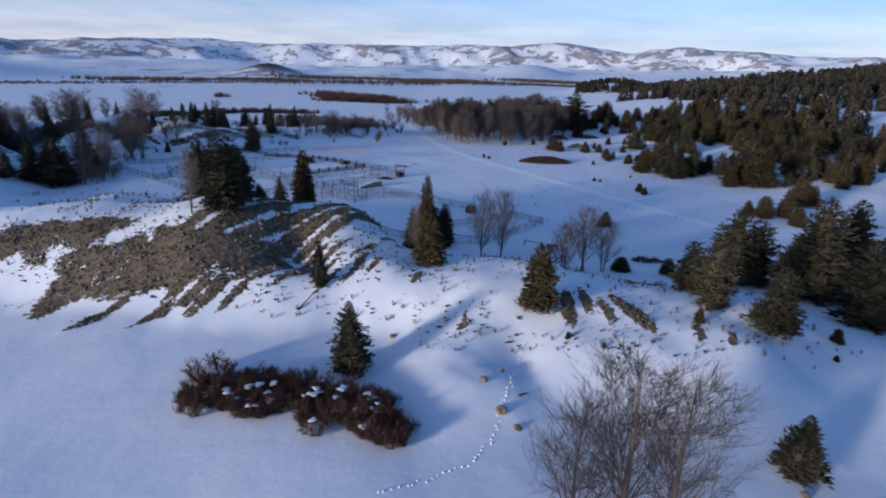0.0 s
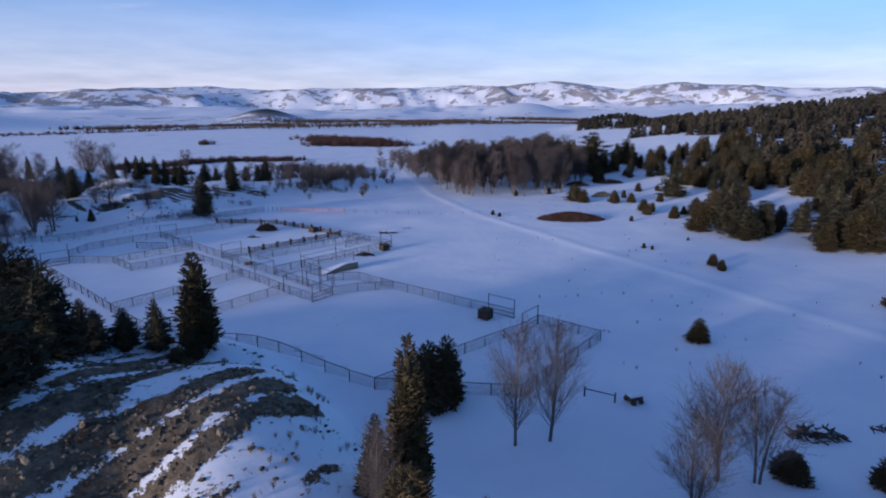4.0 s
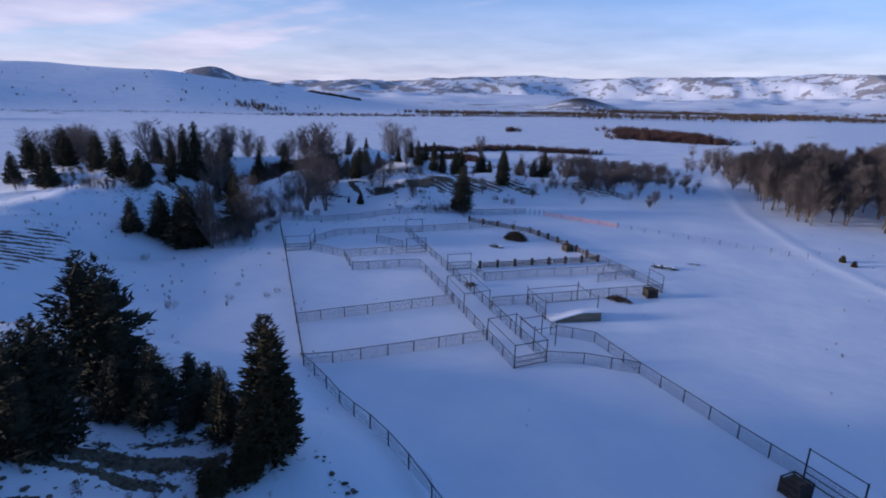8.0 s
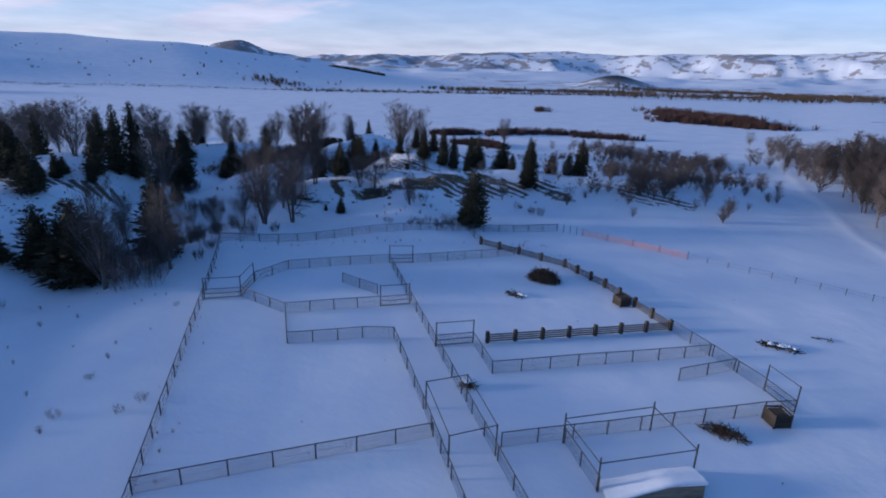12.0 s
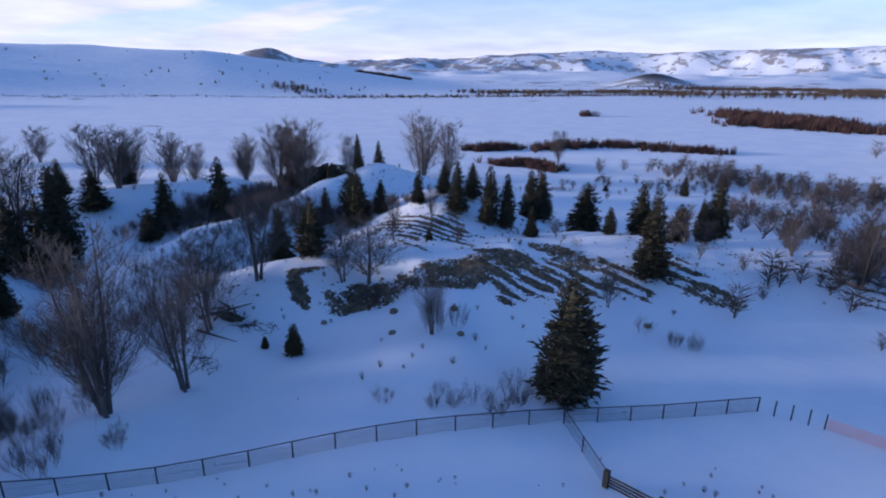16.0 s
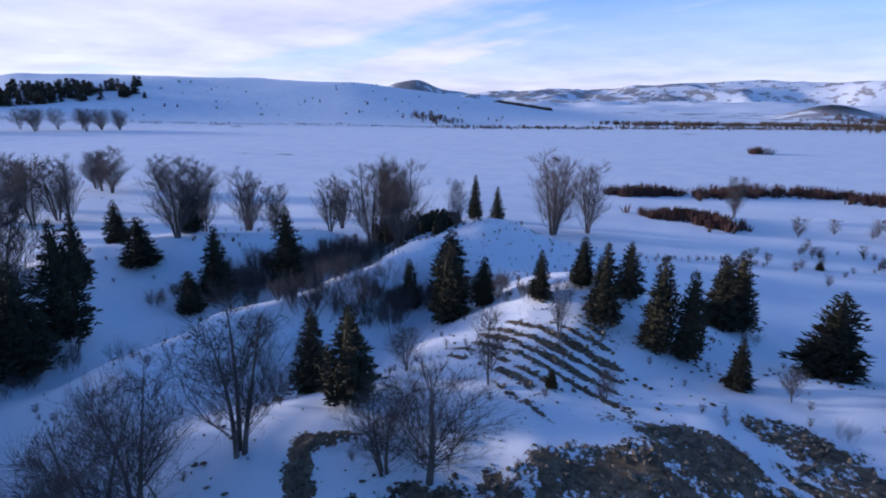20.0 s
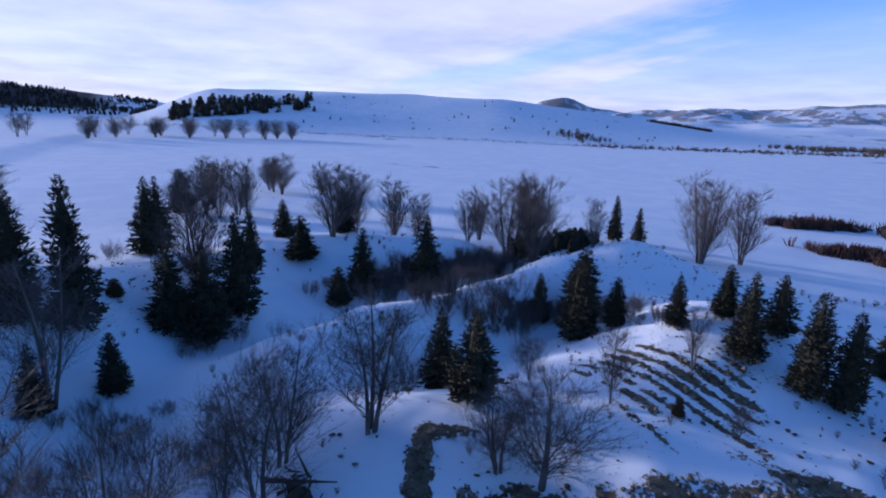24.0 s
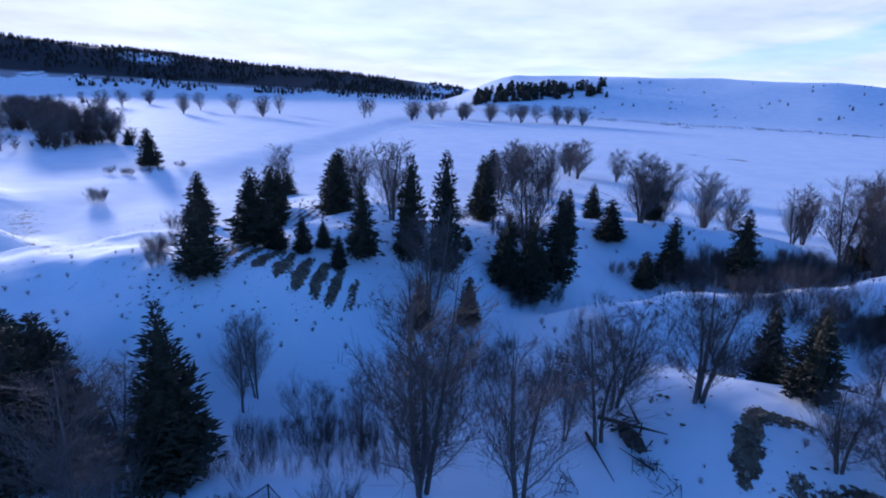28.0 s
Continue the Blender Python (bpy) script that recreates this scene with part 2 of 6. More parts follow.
RIDGES_NORTH = [
    (-103, 184, 4.2, -97, 202, 5.2, 10, 2), (-97, 202, 5.2, -104, 219, 8.0, 12, 2), (-104, 219, 8.0, -118, 223, 4.0, 9, 2),
    (-92, 200, 5.4, -72, 221, 5.0, 12, 2), (-72, 221, 5.0, -52, 236, 4.0, 12, 2), (-52, 236, 4.0, -30, 256, 2.6, 12, 2),
    (-112, 173, 3.4, -121, 177.5, 4.4, 7, 2), (-121, 177.5, 4.4, -126.5, 188, 4.7, 6, 2), (-126.5, 188, 4.7, -128.5, 204, 4.9, 6, 2), (-128.5, 204, 4.9, -134, 220.6, 5.8, 7, 2),
    (-134, 220.6, 5.8, -134, 234, 6.8, 10, 2), (-134, 234, 6.8, -122, 241, 4.4, 9, 2),
    (-166, 178, 4.2, -163.5, 191, 5.0, 8.5, 2), (-163.5, 191, 5.0, -154, 212, 5.4, 8.5, 2), (-118, 132, 7.6, -136, 146, 9.0, 13, 3), (-136, 146, 9.0, -152, 164, 6.0, 13, 3),
    (-108, 124, 5.0, -118, 132, 7.6, 12, 3), (-76, 176, 1.4, -84, 192, 3.6, 9, 2), (-132, 118, 6.5, -118, 132, 7.6, 12, 3),
    # from (-166, 0) to (-138, 8): unseen hills added to shade the pens' west
    (-150, 140, 8.5, -166, 132, 6.5, 14, 3), (-88, 88, 5.0, -114, 108, 6.0, 15, 2), (-166, 0, 12.2, -150, 30, 12.8, 20, 2), (-158, 44, 12.2, -142, 52, 12.2, 13, 2), (-95, 58, 9.5, -128, 86, 9.5, 9, 2), (-150, 30, 12.8, -128, 46, 12.2, 17, 2), (-128, 46, 12.2, -113, 58, 11.0, 14, 2), (-138, 8, 10.8, -112, 4, 8.4, 20, 2), (-93, 146, 1.0, -92.5, 158, 1.6, 4, 2), (-126, 104, 4.8, -119, 121, 7.8, 8, 3),
]
# hollows: the same with depths
HOLLOWS = [
    (-66, 100, 1.5, -94, 120, 2.4, 10, 2), (-94, 120, 2.4, -106, 148, 2.6, 8, 2), (-106, 148, 2.6, -113, 166, 2.0, 7, 2),
    (-134, 174, 2.2, -141, 196, 2.6, 7, 2), (-141, 196, 2.6, -147, 216, 2.2, 7, 2), (-114, 190, 1.2, -122, 214, 2.2, 6, 2), (-30, 20, 1.2, -60, 40, 1.4, 18, 3),
]


def seg(x, y, r):
    x0, y0, z0, x1, y1, z1, w, p = r
    dx, dy = x1 - x0, y1 - y0
    k = np.clip(((x - x0) * dx + (y - y0) * dy) / (dx * dx + dy * dy), 0, 1)
    d = np.hypot(x - x0 - k * dx, y - y0 - k * dy) / w
    return (z0 + (z1 - z0) * k) * np.exp(-0.7 * d ** p)


def step(v, a, b):
    k = np.clip((v - a) / (b - a), 0, 1)
    return k * k * (3 - 2 * k)


_tab = np.random.RandomState(4).rand(256, 256)


def vnoise(x, y):
    """Smooth value noise of about 0 to 1, one cell a unit."""
    i, j = np.floor(x).astype(int), np.floor(y).astype(int)
    u, v = x - i, y - j
    u, v = u * u * (3 - 2 * u), v * v * (3 - 2 * v)
    a, b, c, d = _tab[i % 256, j % 256], _tab[(i + 1) % 256, j % 256], _tab[i % 256, (j + 1) % 256], _tab[(i + 1) % 256, (j + 1) % 256]
    return (a * (1 - u) + b * u) * (1 - v) + (c * (1 - u) + d * u) * v


def fbm(x, y, octaves=4):
    out, amp, tot = 0, 1.0, 0.0
    for n in range(octaves):
        out = out + amp * vnoise(x * 2 ** n + 17 * n, y * 2 ** n - 31 * n)
        tot, amp = tot + amp, amp * 0.5
    return out / tot


def bump(a, centre, width):
    return np.exp(-(((a - centre) / width) ** 2))


def far_hills(x, y):
    """Bench, forested hills and mountains round the valley, by bearing (degrees left of +y) and distance."""
    dx, dy = x + 40, y - 130
    r, a = np.hypot(dx, dy) + 1e-6, np.degrees(np.arctan2(-dx, dy))
    n = fbm(x / 420, y / 420, 5) - 0.5
    fine = fbm(x / 130 + 9, y / 130, 4) - 0.5
    # mountains ahead: a crest of varying height with ribs and side valleys before it
    crest = np.interp(-a, [-60, -49, -43, -39, -34, -29, -22, -17, -12, -4.5, 2, 7, 12, 15.6, 18.4, 23, 29, 40, 70],
                      [60, 88, 114, 112, 132, 159, 184, 158, 182, 188, 203, 208, 240, 198, 178, 212, 168, 120, 60])
    rise = 0.25 * step(r, 1500, 3100) + 0.75 * step(r, 3420, 4080)
    ribs = 1 - np.abs(2 * fbm(x / 520 + 3, y / 520, 4) - 1) * 2.2
    mnt = rise ** 1.25 * crest + 80 * (ribs - 0.35) * (rise * (1 - rise) * 4) ** 0.8 * (0.3 + 0.7 * rise) + 24 * fine * rise + 30 * (0.5 - np.abs(2 * fbm(x / 210 + 7, y / 210, 3) - 1) * 1.6) * rise * (1.15 - rise)
    mnt = mnt * (1 - step(a, 46, 60)) * (1 - step(-a, 60, 100)) * (1 - step(r, 4300, 4700))
    # low dark hill standing before them
    mnt = np.maximum(mnt, 36 * bump(a, 17.5, 3.2) * bump(r, 1750, 230) - 1)
    mnt = np.maximum(mnt, 66 * bump(a, -9, 5) * bump(r, 2500, 420) - 1)
    # bench on the far side of the river
    edge = 660 + 3.0 * np.abs(a - 60)
    bench = step(r, edge, edge + 620) * (66 + 10 * bump(a, 78, 12) + 26 * n + 9 * fine) * step(a, 32, 60) * (1 - step(a, 86, 96))
    # knob behind the bench, and the wooded ridge that follows
    knob = 150 * np.exp(-np.abs((a - 55.4) / 3.0) ** 3) * bump(r, 4300, 420) + 112 * bump(a, 50.5, 4) * bump(r, 4300, 420)
    low = 52 + 2.5 * np.clip(a - 93.6, 0, 60) + 12 * n
    ridge = step(r, 1250, 2100) * (low + 14 * fine) * step(a, 84, 95)
    # wooded slope on the right
    side = step(-a, 16, 40) * step(r, 105, 420) * 17 + step(-a, 14, 30) * step(r, 330, 900) * 7 + step(-a, 22, 40) * step(r, 300, 1000) * 13
    side = side * (1 + 0.5 * n) + 3 * step(-a, 20, 40) * step(r, 90, 200) * (fbm(x / 38, y / 38, 3) - 0.5)
    side = side + 27 * step(-a, 34, 58) * step(r, 320, 820)
    side = np.maximum(side, 19 * bump(a, -21.5, 4.5) * bump(r, 820, 130))
    return np.maximum(np.maximum(mnt, bench), np.maximum(knob, ridge)) + side


def ground(x, y):
    x, y = np.asarray(x, float), np.asarray(y, float)
    base = 2.2 * (1 - step(y, 54, 86)) * (1 - step(y, -400, -60) * 0)
    r = np.hypot(x + 40, y - 130)
    west = np.maximum(step(-x, 150, 240), step(y, 230, 330) * step(-x, -40, 60))
    base = base - 3.2 * west
    up = np.maximum(0, sum(np.maximum(seg(x, y, q), 0) ** 8 for q in RIDGES_SOUTH + RIDGES_NORTH)) ** 0.125
    down = np.maximum(0, sum(seg(x, y, q) ** 4 for q in HOLLOWS)) ** 0.25
    rough = step(up + down, 0.6, 3.5) * (1 - step(r, 400, 600))
    z = np.where(base > 0, (np.maximum(base, 0) ** 4 + up ** 4) ** 0.25, base + up) - down
    z = z + rough * (1.5 * (fbm(x / 13, y / 13, 3) - 0.5) + 0.35 * (fbm(x / 3.1, y / 3.1, 2) - 0.5))
    z = z + 0.35 * (fbm(x / 24 + 5, y / 24, 3) - 0.5) * step(r, 60, 140)
    z = z + (0.16 * (fbm(x / 6.5, y / 6.5, 3) - 0.5)) * (1 - step(r, 260, 420))
    # gullies on the bank below the northern mound
    z = z + 1.1 * (fbm((x + 0.6 * y) / 4.2, (y - 0.6 * x) / 11, 2) - 0.5) * np.exp(-(((x + 82) / 14) ** 2 + ((y - 188) / 11) ** 2))
    return z + far_hills(x, y)
# ---- end terrain ----

# ---- building helpers ----
def mesh_of(name, verts, faces, mat, smooth=False):
    me = bpy.data.meshes.new(name)
    me.from_pydata([tuple(v) for v in verts], [], faces)
    for m in (mat if isinstance(mat, (list, tuple)) else [mat]):
        me.materials.append(m)
    if smooth:
        me.polygons.foreach_set("use_smooth", [True] * len(me.polygons))
    me.update()
    return me


def part(name, data, parent, label="", m=None):
    ob = new(name, data)
    ob.parent = parent
    if m is not None:
        ob.matrix_basis = m
    return tagged(ob, label)


def thing(name, label, category, place=(0, 0, 0), turn=0.0, group="", data=None, kind=""):
    ob = new(name, data)
    ob.matrix_basis = pose(*place, 0, 0, turn)
    return tagged(ob, label, category, group, kind)


class Soup:
    """Collects loose geometry for one mesh."""

    def __init__(self):
        self.v, self.f = [], []

    def add(self, verts, faces):
        n = len(self.v)
        self.v.extend(verts)
        self.f.extend([tuple(i + n for i in q) for q in faces])

    def spike(self, a, b, r):
        """A thin twig: three-sided, drawn out to a point."""
        n = len(self.v)
        x, y, z = a
        self.v += [(x + r, y, z), (x - 0.5 * r, y + 0.87 * r, z), (x - 0.5 * r, y - 0.87 * r, z), tuple(b)]
        self.f += [(n, n + 1, n + 3), (n + 1, n + 2, n + 3), (n + 2, n, n + 3)]

    def tube(self, a, b, ra, rb, sides=4):
        a, b = np.array(a, float), np.array(b, float)
        d = b - a
        d = d / (np.linalg.norm(d) + 1e-9)
        u = np.cross(d, (0, 0, 1) if abs(d[2]) < 0.9 else (1, 0, 0))
        u = u / np.linalg.norm(u)
        w = np.cross(d, u)
        vs = []
        for c, r in ((a, ra), (b, rb)):
            for k in range(sides):
                t = 2 * math.pi * k / sides
                vs.append(c + r * (math.cos(t) * u + math.sin(t) * w))
        fs = [(k, (k + 1) % sides, sides + (k + 1) % sides, sides + k) for k in range(sides)]
        fs += [tuple(range(sides - 1, -1, -1)), tuple(range(sides, 2 * sides))] if sides > 3 else []
        self.add(vs, fs)

    def box(self, x0, y0, z0, x1, y1, z1, b=0.0):
        """A box; b: the bevel along its upper edges."""
        vs = [(x0, y0, z0), (x1, y0, z0), (x1, y1, z0), (x0, y1, z0), (x0, y0, z1 - b), (x1, y0, z1 - b), (x1, y1, z1 - b), (x0, y1, z1 - b)]
        fs = [(3, 2, 1, 0), (0, 1, 5, 4), (1, 2, 6, 5), (2, 3, 7, 6), (3, 0, 4, 7)]
        if b:
            vs += [(x0 + b, y0 + b, z1), (x1 - b, y0 + b, z1), (x1 - b, y1 - b, z1), (x0 + b, y1 - b, z1)]
            fs += [(4, 5, 9, 8), (5, 6, 10, 9), (6, 7, 11, 10), (7, 4, 8, 11), (8, 9, 10, 11)]
        else:
            fs.append((4, 5, 6, 7))
        self.add(vs, fs)

    def mesh(self, name, mat, smooth=False):
        return mesh_of(name, self.v, self.f, mat, smooth)


# ---- the ground: one sheet, fine where the camera flies, coarse to the horizon ----
def spread(low, high, fine, start, end, most):
    inner = list(np.arange(low, high, fine))
    left, right, s = [], [], fine
    x = low
    while x > start:
        s = min(s * 1.05, most)
        x -= s
        left.append(x)
    x, s = high, fine
    while x < end:
        right.append(x)
        s = min(s * 1.05, most)
        x += s
    return np.array(left[::-1] + inner + right)


# stony patches: x, y, half length, half width, direction in degrees, stripe spacing (0: none), strength
STONY_SOUTH = [
    (-34, 61, 15, 5.2, 8, 0, 0.78), (-52, 65, 11, 4.2, 6, 0, 0.72), (-22, 57.5, 4.5, 0.8, 60, 0, 0.8), (-26, 55.5, 4.5, 0.9, 58, 0, 0.8), (-31, 54, 5, 1.0, 58, 0, 0.8), (-37, 54, 4.5, 0.9, 60, 0, 0.8), (-17.5, 60, 3.6, 0.7, 62, 0, 0.8), (-13, 58.5, 3, 0.6, 62, 0, 0.75),
    (-21.5, 61, 6, 4, 58, 2.1, 0.7), (-15, 63, 5, 3, 60, 2.1, 0.62), (-10.5, 60, 4, 2.4, 62, 2.1, 0.55),
    (-8, 60, 2.4, 0.5, 66, 0, 0.75), (-3, 58.5, 2.0, 0.5, 75, 0, 0.7), (2, 50, 2.2, 0.5, 80, 0, 0.7), (-24, 66, 10, 6, 54, 2.8, 0.95), (-17, 71, 8, 4.6, 54, 2.4, 0.95), (-45, 67, 8, 2.6, 5, 0, 0.8),
    (-13, 66, 3.0, 0.6, 60, 0, 0.8), (-10, 64, 3.2, 0.6, 62, 0, 0.8), (-7.5, 70, 2.6, 0.7, 70, 0, 0.7),
    (13, 52.6, 3.6, 1.0, 86, 0, 0.95), (14.9, 53.4, 3.8, 0.7, 91, 0, 0.9), (16.6, 52, 2.4, 0.65, 98, 0, 0.85), (19.3, 51.6, 3.9, 1.15, 110, 0, 0.95), (24.6, 48.6, 2.8, 0.65, 80, 0, 0.9), (26.9, 46.6, 2.2, 0.5, 75, 0, 0.8),
    (-30, 82, 8, 3.2, 50, 2.2, 0.75), (-22, 79, 8, 3.4, 54, 2.4, 0.85),
]
STONY_NORTH = [
    (-91, 187.5, 5.5, 3.4, 45, 0, 0.64), (-86, 196.5, 6.5, 3.6, 58, 0, 0.66), (-82.6, 203.2, 4.4, 3.2, 30, 0, 0.72), (-79, 210.6, 4.5, 2.2, 12, 0, 0.6), (-74, 209.6, 4.6, 2.4, 20, 0, 0.6), (-78.5, 202, 6.5, 4.6, -4, 1.9, 1.0), (-74, 205, 6, 4.2, -4, 1.8, 0.76), (-69.5, 209.5, 5.5, 4.2, -2, 1.75, 0.7), (-64.5, 214.5, 6, 3.6, 2, 1.90, 0.68),
    (-98, 205.5, 8.5, 8.0, 2, 1.75, 0.72), (-94, 199, 4, 2.4, 2, 1.75, 0.56), (-97, 182.6, 4.2, 1.1, -27, 0, 0.80), (-99.2, 186, 2.8, 0.9, 65, 0, 0.72), (-60, 213.5, 5, 2.2, 10, 0, 0.60), (-46, 227, 13, 4.0, 12, 1.90, 0.68),
    (-119.6, 138.5, 3.9, 13.5, -3, 2.0, 0.84), (-147, 136, 7.5, 6.5, -20, 1.80, 0.68), (-100, 104, 8, 10, 62, 1.75, 0.76), (-143, 236, 6, 2.4, 20, 1.75, 0.48),
]


def stony(x, y):
    out = np.zeros_like(x)
    for cx, cy, a, b, deg, gap, k in STONY_SOUTH + STONY_NORTH:
        c, s = math.cos(radians(deg)), math.sin(radians(deg))
        u, v = (x - cx) * c + (y - cy) * s, -(x - cx) * s + (y - cy) * c
        wob = 0.8 * (fbm(x / 4.0 + cx, y / 4.0, 4) - 0.5) * min(a, 9) / 9
        m = k * (1 - step(np.hypot(u / a, v / b) + 2.2 * wob, 0.5, 1.3))
        if gap:
            m = m * ((0.9 if gap > 2.05 else 0.68) + 0.46 * np.sin(2 * math.pi * (v + 1.1 * fbm(u / 5, v / 5, 3)) / gap) + 0.5 * (fbm(u / 3.5, v / 1.2, 2) - 0.5))
        m = m * (0.72 + 0.56 * fbm(x / 2.4 + cy, y / 2.4, 3))
        out = np.maximum(out, m)
    return out


TRAIL = [(62, 96), (48, 121), (28, 157), (8, 193), (-6, 232), (-14, 270), (-28, 360)]


# dry grass, creek banks and a road across the field: line, half width, strength
FIELD_LINES = [
    ([(-139, 88), (-152, 95), (-168, 99)], 4.0, 0.6), ([(-122, 112), (-132, 98), (-146, 84), (-162, 70)], 7.0, 0.62), ([(-297, 275), (-280, 283), (-262, 282)], 1.6, 0.7), ([(-268, 192), (-245, 200), (-226, 205)], 1.2, 0.75),
    ([(-420, 250), (-330, 300), (-230, 390)], 2.0, 0.42), ([(-520, 60), (-380, 120), (-230, 150)], 1.8, 0.5), ([(-235, 109), (-167, 133), (-138, 149)], 1.0, 0.6),
    # the last is the road, its shaded edges put in as grass colour
    ([(-700, 380), (-560, 560), (-380, 800)], 9.0, 0.42), ([(-150, 70), (-200, 62), (-250, 70), (-297, 98), (-306, 150), (-306, 200), (-300, 260)], 2.6, 0.5),
]


def near_line(x, y, line):
    d = np.full(x.shape, 1e9)
    for (ax, ay), (bx, by) in zip(line, line[1:]):
        k = np.clip(((x - ax) * (bx - ax) + (y - ay) * (by - ay)) / ((bx - ax) ** 2 + (by - ay) ** 2), 0, 1)
        d = np.minimum(d, np.hypot(x - ax - k * (bx - ax), y - ay - k * (by - ay)))
    return d


def ribs_at(x, y):
    return 1 - np.abs(2 * fbm(x / 520 + 3, y / 520, 4) - 1) * 2.2


def lay_ground():
    xs, ys = spread(-162, 70, 0.62, -4700, 3900, 38), spread(22, 248, 0.62, -3400, 4700, 38)
    X, Y = np.meshgrid(xs, ys)
    Z = ground(X, Y)
    d = near_line(X, Y, TRAIL)
    Z = Z + 0.13 * np.exp(-((d / 1.9) ** 2))
    bare = stony(X, Y)
    Z = Z + 0.35 * bare * (fbm(X / 1.7, Y / 1.7, 2) - 0.3)
    r, a = np.hypot(X + 40, Y - 130), np.degrees(np.arctan2(-(X + 40), Y - 130))
    slope = step(ground(X, Y) - 2.2, 0.5, 3.5) * (1 - step(r, 260, 420))
    grass = 0.5 * slope + 0.32 * bump(r, 800, 40) * step(a, 20, 40) + 0.34 * step(r, 880, 1000) * (1 - step(r, 1500, 2200)) * (1 - 0.6 * step(a, 40, 60))
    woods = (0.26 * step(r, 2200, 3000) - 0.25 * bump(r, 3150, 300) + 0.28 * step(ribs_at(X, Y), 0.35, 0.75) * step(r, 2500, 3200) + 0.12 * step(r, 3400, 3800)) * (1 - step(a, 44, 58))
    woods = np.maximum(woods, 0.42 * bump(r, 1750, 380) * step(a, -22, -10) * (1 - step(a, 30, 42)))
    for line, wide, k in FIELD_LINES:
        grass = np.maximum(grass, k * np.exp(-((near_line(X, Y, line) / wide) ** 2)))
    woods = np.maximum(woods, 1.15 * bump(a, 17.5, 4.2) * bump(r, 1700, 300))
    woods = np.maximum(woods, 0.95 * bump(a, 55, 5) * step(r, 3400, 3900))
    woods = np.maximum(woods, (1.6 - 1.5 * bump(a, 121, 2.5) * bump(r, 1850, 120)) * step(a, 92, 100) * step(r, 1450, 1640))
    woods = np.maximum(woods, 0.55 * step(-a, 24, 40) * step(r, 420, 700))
    n, m = len(ys), len(xs)
    me = bpy.data.meshes.new("ground")
    me.vertices.add(n * m)
    me.vertices.foreach_set("co", np.stack([X, Y, Z], -1).ravel().astype(np.float32))
    i = (np.arange(n - 1)[:, None] * m + np.arange(m - 1)[None, :]).ravel()
    quads = np.stack([i, i + 1, i + m + 1, i + m], -1)
    me.loops.add(quads.size)
    me.loops.foreach_set("vertex_index", quads.ravel().astype(np.int32))
    me.polygons.add(len(quads))
    me.polygons.foreach_set("loop_start", (np.arange(len(quads)) * 4).astype(np.int32))
    me.polygons.foreach_set("use_smooth", np.ones(len(quads), bool))
    me.update(calc_edges=True)
    for name, values in (("bare", bare), ("grass", grass), ("woods", woods), ("packed", np.exp(-((d / 1.5) ** 4)))):
        me.attributes.new(name, "FLOAT", "POINT").data.foreach_set("value", values.ravel().astype(np.float32))
    me.materials.append(SNOW)
    return tagged(new("ground", me), "snow-covered valley ground with stony mounds and far hills", "ground", kind="structure")


GROUND = lay_ground()


def z_at(x, y):
    return float(ground(np.array([x]), np.array([y]))[0])


